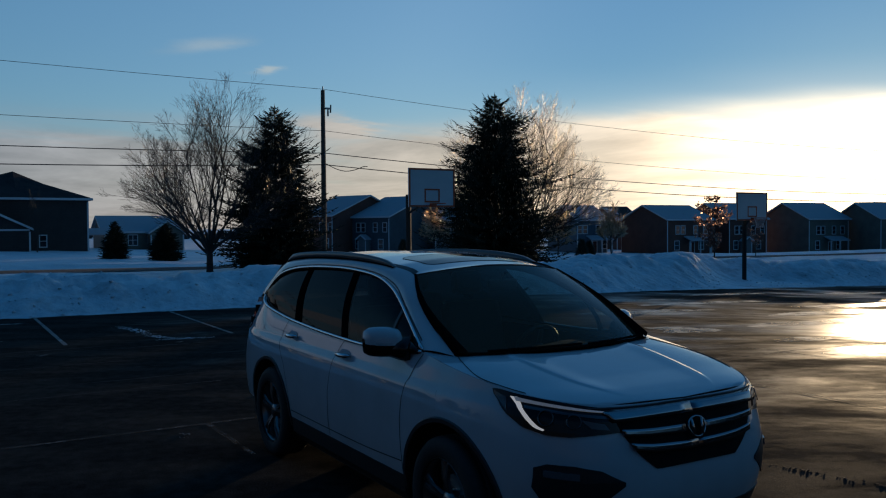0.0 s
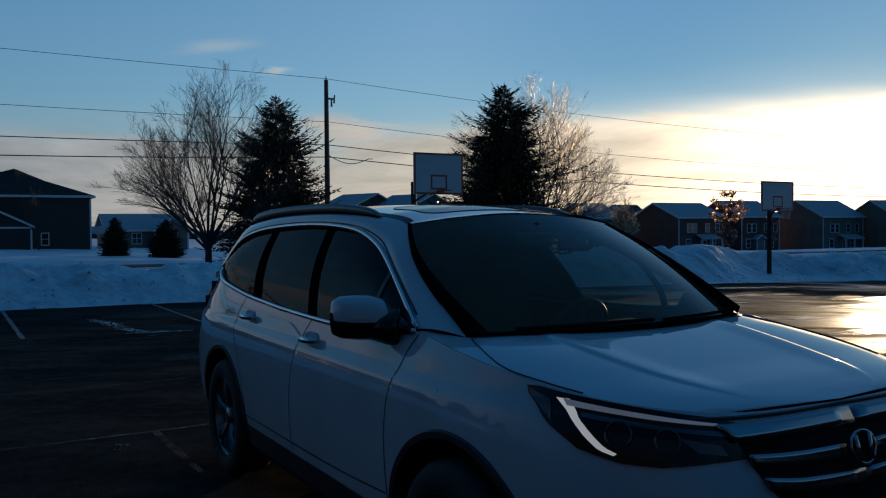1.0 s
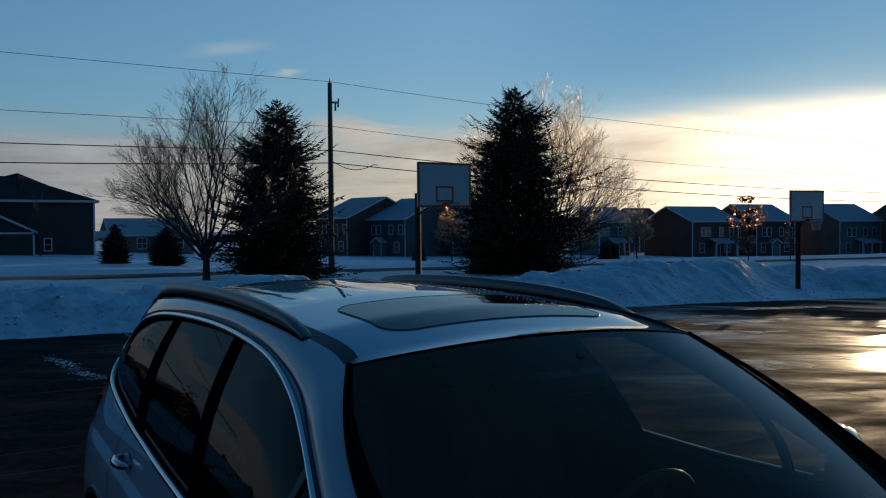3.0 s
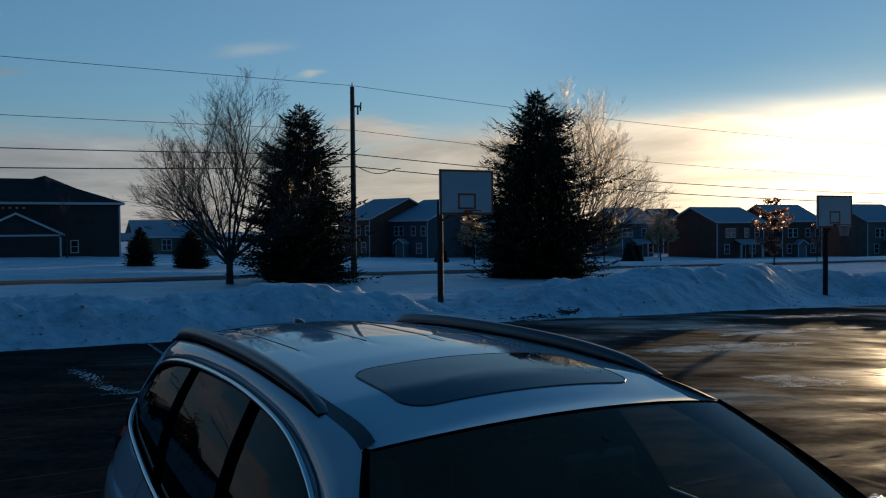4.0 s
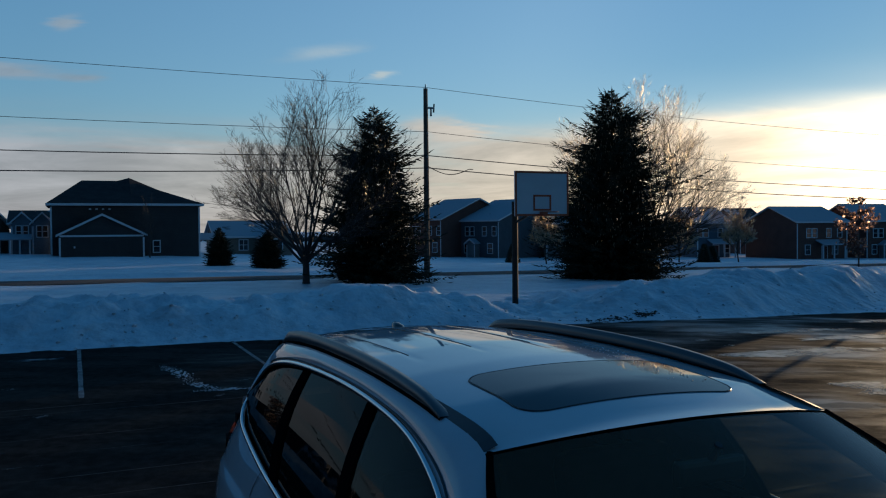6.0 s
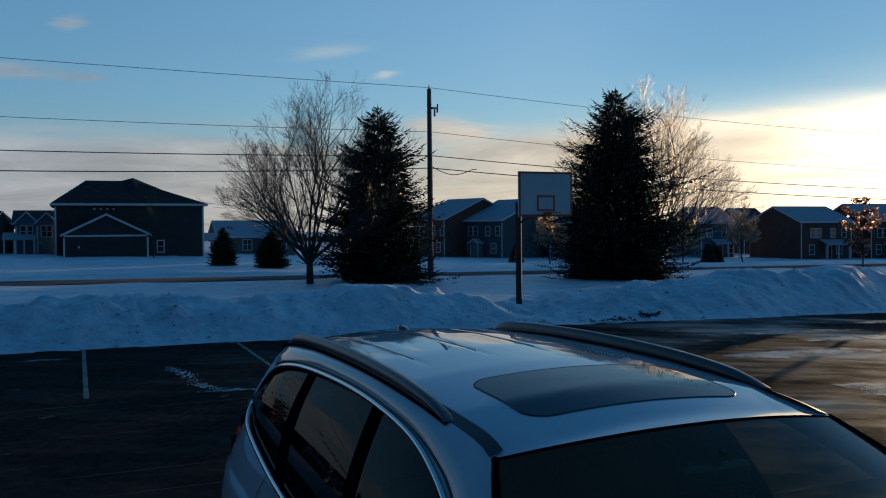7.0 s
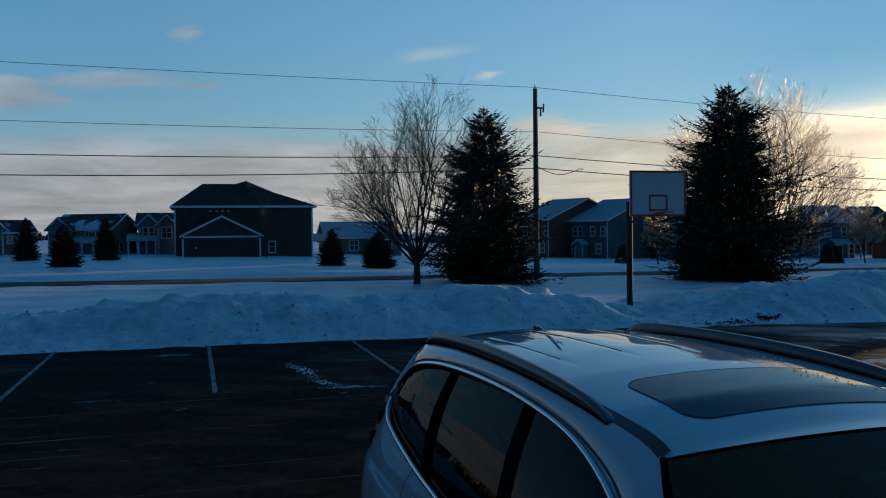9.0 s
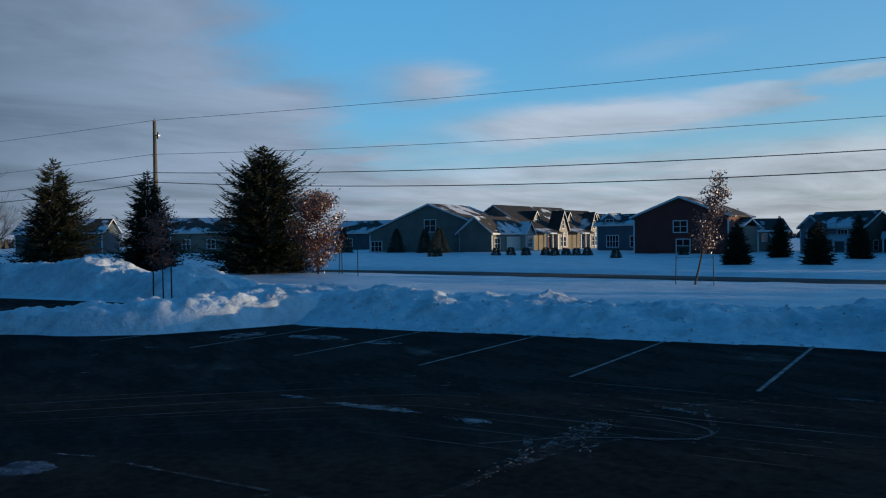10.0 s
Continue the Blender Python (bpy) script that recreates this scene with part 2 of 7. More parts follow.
def tarmac_material():
    """Old dark tarmac: damp patches, frost and salt stains, fine stone relief."""
    m = material("tarmac", (0.0205, 0.0190, 0.0170), 0.75, grain=0.6, scale=60, bump=0.005, colour2=(0.033, 0.0305, 0.0275), spec=0.1)
    nt = m.node_tree
    N, L = nt.nodes.new, nt.links.new
    b = nt.nodes["Principled BSDF"]
    tc, mp = N("ShaderNodeTexCoord"), N("ShaderNodeMapping")
    turn = N("ShaderNodeMapping")                      # the lot's sheen runs across its fall
    turn.inputs["Rotation"].default_value = (0, 0, radians(-62))
    L(tc.outputs["Object"], turn.inputs[0])
    mp.inputs["Scale"].default_value = (0.46, 1.0, 1)
    L(turn.outputs[0], mp.inputs[0])
    n = N("ShaderNodeTexNoise")
    n.inputs["Scale"].default_value, n.inputs["Detail"].default_value, n.inputs["Roughness"].default_value = 0.35, 6, 0.6
    n.inputs["Distortion"].default_value = 0.6
    L(mp.outputs[0], n.inputs["Vector"])
    # damp where the broad noise is high, and more towards the low end of the lot
    sep, slope, add = N("ShaderNodeSeparateXYZ"), N("ShaderNodeMapRange"), N("ShaderNodeMath")
    L(tc.outputs["Object"], sep.inputs[0]), L(sep.outputs[1], slope.inputs[0])
    slope.inputs[1].default_value, slope.inputs[2].default_value = -1.5, 6.0
    slope.inputs[3].default_value, slope.inputs[4].default_value = -0.15, 0.07
    add.operation = "ADD"
    L(n.outputs[0], add.inputs[0]), L(slope.outputs[0], add.inputs[1])
    wet = N("ShaderNodeMapRange")
    wet.inputs[1].default_value, wet.inputs[2].default_value = 0.47, 0.64
    L(add.outputs[0], wet.inputs[0])
    rough = N("ShaderNodeMapRange")
    rough.inputs[3].default_value, rough.inputs[4].default_value = 0.85, 0.36
    L(wet.outputs[0], rough.inputs[0]), L(rough.outputs[0], b.inputs["Roughness"])
    gloss = N("ShaderNodeMapRange")
    gloss.inputs[3].default_value, gloss.inputs[4].default_value = 0.03, 0.33
    L(wet.outputs[0], gloss.inputs[0])
    # tyre-worn streaks and pits break the sheen up
    mp2, n2, r2, mul = N("ShaderNodeMapping"), N("ShaderNodeTexNoise"), N("ShaderNodeMapRange"), N("ShaderNodeMath")
    mp2.inputs["Scale"].default_value = (0.50, 1.5, 1)
    L(turn.outputs[0], mp2.inputs[0]), L(mp2.outputs[0], n2.inputs["Vector"])
    n2.inputs["Scale"].default_value, n2.inputs["Detail"].default_value, n2.inputs["Roughness"].default_value = 1.1, 9, 0.68
    r2.inputs[1].default_value, r2.inputs[2].default_value, r2.inputs[3].default_value = 0.46, 0.62, 0.06
    L(n2.outputs[0], r2.inputs[0])
    mul.operation = "MULTIPLY"
    L(gloss.outputs[0], mul.inputs[0]), L(r2.outputs[0], mul.inputs[1])
    L(mul.outputs[0], b.inputs["Specular IOR Level"])
    for node in nt.nodes:
        if node.bl_idname == "ShaderNodeBump":
            h = N("ShaderNodeMapRange")
            h.inputs[3].default_value, h.inputs[4].default_value = 0.45, 0.25
            L(wet.outputs[0], h.inputs[0]), L(h.outputs[0], node.inputs["Strength"])
    return m


def snow_material(name, dirt=0.25, rel=0.05):
    m = material(name, (0.71, 0.755, 0.785), 0.55, grain=0.4, scale=4.5, bump=rel, bump_scale=3.2, colour2=(0.55, 0.60, 0.645))
    nt = m.node_tree
    N, L = nt.nodes.new, nt.links.new
    b = nt.nodes["Principled BSDF"]
    src = b.inputs["Base Color"].links[0].from_socket
    tc, n, r, mix = N("ShaderNodeTexCoord"), N("ShaderNodeTexNoise"), N("ShaderNodeMapRange"), N("ShaderNodeMixRGB")
    n.inputs["Scale"].default_value, n.inputs["Detail"].default_value, n.inputs["Roughness"].default_value = 1.4, 8, 0.72
    L(tc.outputs["Object"], n.inputs["Vector"])
    r.inputs[1].default_value, r.inputs[2].default_value, r.inputs[4].default_value = 0.49, 0.72, dirt
    L(n.outputs[0], r.inputs[0]), L(r.outputs[0], mix.inputs[0])
    L(src, mix.inputs[1])
    mix.inputs[2].default_value = (0.22, 0.22, 0.23, 1)
    L(mix.outputs[0], b.inputs["Base Color"])
    b.inputs["Subsurface Weight"].default_value = 0.0
    return m


def siding_material(name, colour):
    """Lap siding: boards 16 cm high that lean out at the foot."""
    m = material(name, colour, 0.7, grain=0.25, scale=6, wear=0.2, spec=0.3)
    nt = m.node_tree
    N, L = nt.nodes.new, nt.links.new
    tc, w, bp = N("ShaderNodeTexCoord"), N("ShaderNodeTexWave"), N("ShaderNodeBump")
    w.wave_type, w.bands_direction, w.wave_profile = "BANDS", "Z", "SAW"
    w.inputs["Scale"].default_value = 0.314 / 0.16 
    L(tc.outputs["Object"], w.inputs["Vector"]), L(w.outputs["Fac"], bp.inputs["Height"])
    bp.inputs["Distance"].default_value, bp.inputs["Strength"].default_value = 0.03, 0.8
    L(bp.outputs[0], nt.nodes["Principled BSDF"].inputs["Normal"])
    return m


def roof_material(name, colour, snow):
    """Shingles with a thin, patchy cover of snow. snow: share that is covered."""
    m = material(name, colour, 0.85, grain=0.5, scale=9, bump=0.01, wear=0.35, spec=0.2)
    nt = m.node_tree
    N, L = nt.nodes.new, nt.links.new
    b = nt.nodes["Principled BSDF"]
    src = b.inputs["Base Color"].links[0].from_socket
    tc, n, r, mix = N("ShaderNodeTexCoord"), N("ShaderNodeTexNoise"), N("ShaderNodeMapRange"), N("ShaderNodeMixRGB")
    n.inputs["Scale"].default_value, n.inputs["Detail"].default_value = 0.28, 6
    L(tc.outputs["Object"], n.inputs["Vector"]), L(n.outputs[0], r.inputs[0])
    cut = 0.72 - 0.44 * snow
    r.inputs[1].default_value, r.inputs[2].default_value = cut - 0.02, cut + 0.03
    r.inputs[4].default_value = 0.48 if snow > 0.9 else 0.75
    L(r.outputs[0], mix.inputs[0]), L(src, mix.inputs[1])
    mix.inputs[2].default_value = (0.74, 0.78, 0.84, 1)
    L(mix.outputs[0], b.inputs["Base Color"])
    return m


def glass_material(name, tint, alpha_mix, rough=0.02, gloss=(0.55, 0.034), film=(0.006, 0.007, 0.008)):
    """A tinted pane: mirror-like gloss over a clear tinted body. alpha_mix: share of light that the body stops."""
    m = bpy.data.materials.new(name)
    m.use_nodes = True
    nt = m.node_tree
    nt.nodes.clear()
    N, L = nt.nodes.new, nt.links.new
    out, tr, df, gl = (N("ShaderNodeOutputMaterial"), N("ShaderNodeBsdfTransparent"), N("ShaderNodeBsdfDiffuse"), N("ShaderNodeBsdfGlossy"))
    tr.inputs[0].default_value = (*tint, 1)
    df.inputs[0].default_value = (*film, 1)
    gl.inputs[1].default_value = rough
    body, top, fr = N("ShaderNodeMixShader"), N("ShaderNodeMixShader"), N("ShaderNodeLayerWeight")
    fr.inputs[0].default_value = 0.5
    bend, lift = N("ShaderNodeMath"), N("ShaderNodeMath")
    bend.operation, lift.operation = "POWER", "MULTIPLY_ADD"
    bend.inputs[1].default_value, lift.inputs[1].default_value, lift.inputs[2].default_value = 5.0, gloss[0], gloss[1]
    L(fr.outputs["Facing"], bend.inputs[0]), L(bend.outputs[0], lift.inputs[0])
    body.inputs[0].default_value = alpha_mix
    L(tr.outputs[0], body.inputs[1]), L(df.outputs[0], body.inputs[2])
    L(lift.outputs[0], top.inputs[0]), L(body.outputs[0], top.inputs[1]), L(gl.outputs[0], top.inputs[2])
    L(top.outputs[0], out.inputs[0])
    return m


TARMAC = tarmac_material()
ROAD_TAR = material("road_tarmac", (0.016, 0.016, 0.017), 0.85, grain=0.5, scale=20, bump=0.004)
SNOW = snow_material("snow", 0.08, 0.03)
BANK_SNOW = snow_material("ploughed_snow", 0.6, 0.09)
BRIGHT_ICE = material("white_ice_crust", (0.60, 0.63, 0.67), 0.4, grain=0.5, scale=25, bump=0.01, colour2=(0.35, 0.36, 0.38))
ICE = material("ice_crust", (0.13, 0.135, 0.14), 0.75, grain=0.5, scale=25, bump=0.01, colour2=(0.05, 0.05, 0.05))
LINE = material("worn_line_paint", (0.24, 0.24, 0.23), 0.7, grain=0.9, scale=30, colour2=(0.05, 0.05, 0.05), spot=0.50)
FAINT_LINE = material("faded_line_paint", (0.032, 0.032, 0.030), 0.8, grain=0.9, scale=24, colour2=(0.03, 0.03, 0.03), spot=0.48)
THIN_ICE = material("thin_ice_film", (0.085, 0.105, 0.135), 0.5, grain=0.6, scale=6, colour2=(0.03, 0.035, 0.042), bump=0.004, spec=0.3)
WET_FILM = material("smooth_wet_film", (0.020, 0.020, 0.021), 0.28, grain=0.5, scale=5, colour2=(0.028, 0.028, 0.029), bump=0.0012, bump_scale=3.0, stretch=(1, 0.4, 1), spec=0.36)
SLUSH = material("dirty_slush_trail", (0.15, 0.15, 0.148), 0.8, grain=0.9, scale=9, colour2=(0.022, 0.021, 0.020), spot=0.52, bump=0.006)


def ragged(m, scale, low, high):
    """Lets the surface below show through where a noise is low."""
    nt = m.node_tree
    tc, n, r = nt.nodes.new("ShaderNodeTexCoord"), nt.nodes.new("ShaderNodeTexNoise"), nt.nodes.new("ShaderNodeMapRange")
    n.inputs["Scale"].default_value, n.inputs["Detail"].default_value, n.inputs["Roughness"].default_value = scale, 7, 0.7
    r.inputs[1].default_value, r.inputs[2].default_value = low, high
    nt.links.new(tc.outputs["Object"], n.inputs["Vector"]), nt.links.new(n.outputs[0], r.inputs[0])
    nt.links.new(r.outputs[0], nt.nodes["Principled BSDF"].inputs["Alpha"])


ragged(SLUSH, 5.0, 0.47, 0.62)
ragged(FAINT_LINE, 2.6, 0.42, 0.62)
ragged(THIN_ICE, 2.2, 0.36, 0.60)
ragged(WET_FILM, 1.2, 0.36, 0.62)
DIRT = material("dark_dirt", (0.05, 0.042, 0.035), 0.9, grain=0.6, scale=30, bump=0.004)
CLOD = snow_material("snow_clod", 0.35, 0.02)
# frosted twigs whose pale gold puts the backlit sun glow into the colour
SUNLIT_FROST = material("sunlit_frosted_twig", (0.62, 0.47, 0.30), 0.22, grain=0.3, scale=14, coat=0.6)
CONE = material("spruce_cone", (0.42, 0.24, 0.13), 0.3, grain=0.4, scale=20, coat=0.4)
WOODS = material("woods_and_sky_screen", (0.05, 0.045, 0.042), 0.9, grain=0.5, scale=2)
SALT = material("salt_streak", (0.09, 0.09, 0.086), 0.85, grain=0.8, scale=12, colour2=(0.03, 0.03, 0.03), spot=0.48)
WHITE_TRIM = material("white_trim", (0.60, 0.61, 0.62), 0.5, grain=0.1, scale=5, wear=0.08)
PANE = material("window_pane", (0.02, 0.025, 0.03), 0.05, spec=0.6, wear=0.1)
GARAGE = material("garage_door_paint", (0.55, 0.52, 0.46), 0.5, grain=0.1, scale=4, wear=0.1)
WOOD_POLE = material("weathered_pole_wood", (0.11, 0.092, 0.078), 0.85, grain=0.6, scale=10, bump=0.01, stretch=(6, 6, 0.5))
STEEL = material("galvanised_steel", (0.32, 0.33, 0.34), 0.45, 0.8, grain=0.2, scale=12)
DARK_STEEL = material("dark_painted_steel", (0.030, 0.034, 0.032), 0.7, 0.0, grain=0.3, scale=12, spec=0.15)
CABLE = material("black_cable", (0.02, 0.02, 0.022), 0.6, wear=0.3)
BOARD = material("white_board", (0.62, 0.64, 0.66), 0.4, grain=0.1, scale=4, wear=0.12)
ORANGE = material("orange_paint", (0.50, 0.09, 0.03), 0.5, grain=0.2, scale=12)
NET = material("worn_net_cord", (0.55, 0.55, 0.55), 0.8)
# icy twigs, painted far paler and warmer to carry the low sun's glow
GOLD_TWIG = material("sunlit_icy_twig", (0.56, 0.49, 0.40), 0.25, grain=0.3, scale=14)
for icy, share in ((GOLD_TWIG, 0.55), (SUNLIT_FROST, 0.45), (CONE, 0.3)):      # clear ice round the twigs lets the low sun through
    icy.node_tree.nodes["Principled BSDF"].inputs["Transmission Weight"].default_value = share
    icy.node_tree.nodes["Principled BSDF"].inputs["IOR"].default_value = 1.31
RUST_LEAF = material("rusty_dry_leaf", (0.17, 0.060, 0.034), 0.5, grain=0.3, scale=7, colour2=(0.10, 0.04, 0.028))
RUST_LEAF.node_tree.nodes["Principled BSDF"].inputs["Transmission Weight"].default_value = 0.2
BARK = material("grey_bark", (0.034, 0.029, 0.026), 0.75, grain=0.5, scale=14, bump=0.006)
ICY_TWIG = material("ice_glazed_twig", (0.050, 0.040, 0.034), 0.32, grain=0.3, scale=14, spec=0.35)
NEEDLES = material("spruce_needles", (0.022, 0.028, 0.016), 0.65, grain=0.5, scale=5, colour2=(0.042, 0.038, 0.022), spec=0.12)
YEW = material("dark_evergreen", (0.025, 0.036, 0.022), 0.6, grain=0.5, scale=6, colour2=(0.04, 0.045, 0.026))


# ---- building helpers ----
def link(name, bm, mat, parent=None, label="", smooth=False):
    me = bpy.data.meshes.new(name)
    bm.to_mesh(me)
    bm.free()
    for m in (mat if isinstance(mat, (list, tuple)) else [mat]):
        me.materials.append(m)
    if smooth:
        me.polygons.foreach_set("use_smooth", [True] * len(me.polygons))
    ob = new(name, me)
    if parent is not None:
        ob.parent = parent
    if label:
        ob["label"] = label
    return ob


def part(name, bm, mat, parent, label="", smooth=False):
    return link(name, bm, mat, parent, label, smooth)


def thing(name, label, category, m=None, group="", kind=""):
    ob = new(name)
    if m is not None:
        ob.matrix_world = m
    return tagged(ob, label, category, group, kind)


def mesh_py(name, verts, faces, mat, parent=None, label="", smooth=False):
    me = bpy.data.meshes.new(name)
    me.from_pydata([tuple(v) for v in verts], [], [tuple(f) for f in faces])
    me.validate()
    for m in (mat if isinstance(mat, (list, tuple)) else [mat]):
        me.materials.append(m)
    if smooth:
        me.polygons.foreach_set("use_smooth", [True] * len(me.polygons))
    ob = new(name, me)
    if parent is not None:
        ob.parent = parent
    if label:
        ob["label"] = label
    return ob


def add_box(bm, x0, x1, y0, y1, z0, z1, m=None, bevel=0.0):
    vs = bmesh.ops.create_cube(bm, size=1)["verts"]
    bmesh.ops.scale(bm, verts=vs, vec=(x1 - x0, y1 - y0, z1 - z0))
    bmesh.ops.translate(bm, verts=vs, vec=((x0 + x1) / 2, (y0 + y1) / 2, (z0 + z1) / 2))
    if bevel:
        es = {e for v in vs for e in v.link_edges}
        r = bmesh.ops.bevel(bm, geom=list(es), offset=bevel, segments=2, profile=0.5, affect="EDGES")
        vs = list({v for f in r["faces"] for v in f.verts} | {v for v in vs if v.is_valid})
    if m is not None:
        bmesh.ops.transform(bm, matrix=m, verts=vs)
    return vs


def box(x0, x1, y0, y1, z0, z1, bevel=0.0):
    bm = bmesh.new()
    add_box(bm, x0, x1, y0, y1, z0, z1, None, bevel)
    return bm


def add_prism(bm, outline, y0, y1):
    """A solid with the (x, z) outline, from y0 to y1."""
    a = [bm.verts.new((x, y0, z)) for x, z in outline]
    b = [bm.verts.new((x, y1, z)) for x, z in outline]
    n = len(outline)
    bm.faces.new(a)
    bm.faces.new(b[::-1])
    for i in range(n):
        bm.faces.new((a[i], b[i], b[(i + 1) % n], a[(i + 1) % n]))
    bmesh.ops.recalc_face_normals(bm, faces=bm.faces)


def add_tube(bm, pts, radii, sides=6, cap=True):
    """A tapered tube along points."""
    pts = [Vector(p) for p in pts]
    if isinstance(radii, (int, float)):
        radii = [radii] * len(pts)
    rings = []
    for i, p in enumerate(pts):
        d = (pts[min(i + 1, len(pts) - 1)] - pts[max(i - 1, 0)])
        d = d.normalized() if d.length > 1e-9 else Vector((0, 0, 1))
        a = d.cross(Vector((0, 0, 1)) if abs(d.z) < 0.9 else Vector((1, 0, 0))).normalized()
        b = d.cross(a)
        rings.append([bm.verts.new(p + (a * math.cos(2 * math.pi * k / sides) + b * math.sin(2 * math.pi * k / sides)) * radii[i])
                      for k in range(sides)])
    for r, s in zip(rings, rings[1:]):
        for k in range(sides):
            bm.faces.new((r[k], r[(k + 1) % sides], s[(k + 1) % sides], s[k]))
    if cap:
        bm.faces.new(rings[0][::-1])
        bm.faces.new(rings[-1])


def tube(pts, radii, sides=6):
    bm = bmesh.new()
    add_tube(bm, pts, radii, sides)
    return bm


def smooth01(a, b, v):
    t = min(1.0, max(0.0, (v - a) / (b - a)))
    return t * t * (3 - 2 * t)


def grid_mesh(name, xs, ys, height, mat, label="", kind="structure"):
    """A sheet over the plan with the height of a function."""
    verts = [(x, y, height(x, y)) for x in xs for y in ys]
    n = len(ys)
    faces = [(i * n + j, (i + 1) * n + j, (i + 1) * n + j + 1, i * n + j + 1) for i in range(len(xs) - 1) for j in range(n - 1)]
    ob = mesh_py(name, verts, faces, mat, smooth=True)
    return tagged(ob, label, "", "", kind)


# ---- ground, tarmac and snow ----
def lot_z(x, y):
    """The tarmac: level by the car, falling gently towards +y."""
    return -0.027 * max(0.0, y - 8.0) - 0.004 * max(0.0, -30.0 - y)


FALL = ((-70.0, 0.05), (-30.0, -0.12), (3.0, -0.50), (20.0, -0.95), (50.0, -2.30), (100.0, -3.05), (140.0, -3.40))


def land_z(x, y):
    """The land: level with the lot, then falling away behind the street."""
    far = FALL[0][1] if y <= FALL[0][0] else FALL[-1][1]
    for (a, p), (b, q) in zip(FALL, FALL[1:]):
        if a <= y <= b:
            far = p + (q - p) * (y - a) / (b - a)
    k = smooth01(-44.0, -85.0, x)
    verge = min(-0.12, max(-1.05, -0.41 - 0.009 * y))
    j = smooth01(-34.0, -20.0, x)
    return (lot_z(x, y) * j + verge * (1 - j)) * (1 - k) + far * k


def ground_z(x, y):
    if x > -17.5:
        return lot_z(x, y) - 0.12
    z = land_z(x, y)
    verge = smooth01(-43.2, -40.4, x) * (1 - smooth01(-20.0, -17.5, x))
    verge2 = 1 - smooth01(-50.0, -47.5, x)
    n = 0.10 * noise.noise(Vector((x * 0.12, y * 0.12, 0))) + 0.07 * noise.noise(Vector((x * 0.5, y * 0.5, 3))) + 0.04 * noise.noise(Vector((x * 1.3, y * 1.3, 5)))
    return z + 0.16 * verge + 0.22 * verge2 + n * max(verge, verge2) - 0.02


def spread(*legs):
    out = []
    for a, b, step in legs:
        out += list(np.arange(a, b, step))
    return [float(v) for v in out] + [float(legs[-1][1])]


grid_mesh("ground", spread((-2400, -400, 250), (-400, -130, 30), (-130, -52, 3.0), (-52, -38, 0.4), (-38, -16, 0.7), (-16, 40, 8), (40, 400, 60), (400, 2400, 400)),
          spread((-2400, -400, 250), (-400, -130, 30), (-130, -60, 4.0), (-60, 60, 1.2), (60, 160, 4), (160, 400, 40), (400, 2400, 250)),
          ground_z, SNOW, "snow-covered flat land with houses")

grid_mesh("parking_lot", spread((-17.6, 60, 2.0)), spread((-120, 120, 2.0)), lot_z, TARMAC, "dark damp tarmac parking lot with frost stains")

grid_mesh("road", spread((-47.4, -43.4, 1.0)), spread((-300, 300, 6.0)), lambda x, y: land_z(x, y) + 0.06 - 0.01 * (x + 45.4) ** 2, ROAD_TAR,
          "narrow wet tarmac street between snowy verges")


def edge_x(y):
    """Where the foot of the ploughed bank meets the tarmac."""
    x = -14.9 + 0.3 * math.sin(y * 0.21) + 0.25 * noise.noise(Vector((y * 0.5, 2.2, 0))) + 0.10 * noise.noise(Vector((y * 2.1, 7.2, 0)))
    x += 0.6 * smooth01(-2.0, -12.0, y) - 3.9 * smooth01(-22.5, -28.0, y)
    return x


def bank_z(x, y):
    e = edge_x(y)
    apron = math.exp(-((y - 24.2) / 3.0) ** 2)
    inside = e - x - 1.3 * apron
    if e - x < -0.25:
        return lot_z(x, y) - 0.10
    crest = 0.66 + 0.16 * math.sin(y * 0.33 + 1.0) + 0.46 * smooth01(11, 17, y) + 0.62 * smooth01(-18, -24, y)
    crest *= 0.88 + 0.34 * noise.noise(Vector((y * 0.28, 4.0, 1.0)))
    dip = 1 - 0.80 * math.exp(-((y - 9.4) / 1.9) ** 2)
    crest *= dip
    wide = 2.0 + 0.5 * noise.noise(Vector((y * 0.3, 9.0, 0)))
    up = smooth01(-0.25, wide + 1.5 * apron, inside) ** (1 + apron) + 0.10 * apron * smooth01(-0.25, 0.6, e - x)
    down = 1 - 0.74 * smooth01(wide + 0.3, wide + 5.2, inside)
    z = crest * up * down
    p = Vector((x, y, 0))
    lump = 0.20 * noise.noise(p * 0.75) + 0.13 * noise.noise(p * 1.9 + Vector((3, 1, 0))) + 0.10 * abs(noise.noise(p * 4.3)) + 0.05 * noise.noise(p * 9.0)
    cells = noise.voronoi(p * 1.7)[0]
    lump += 0.22 * max(0.0, 0.42 - cells[0])
    amount = min(1.0, up * 1.2) * (0.35 + 0.65 * (1 - smooth01(wide + 1.0, wide + 6.0, inside)))
    z += lump * amount * 1.05
    top = 0.85 + 0.32 * smooth01(11, 17, y)
    if y > 3.0 and z > top:
        z = top + 0.25 * (z - top)
    base = lot_z(x, y) if x > -20 else land_z(x, y)
    fade = smooth01(7.5, 12.0, inside)
    return base + max(z, -0.02) * (1 - fade) + 0.10 * fade - 0.28 * smooth01(10.0, 13.0, inside)


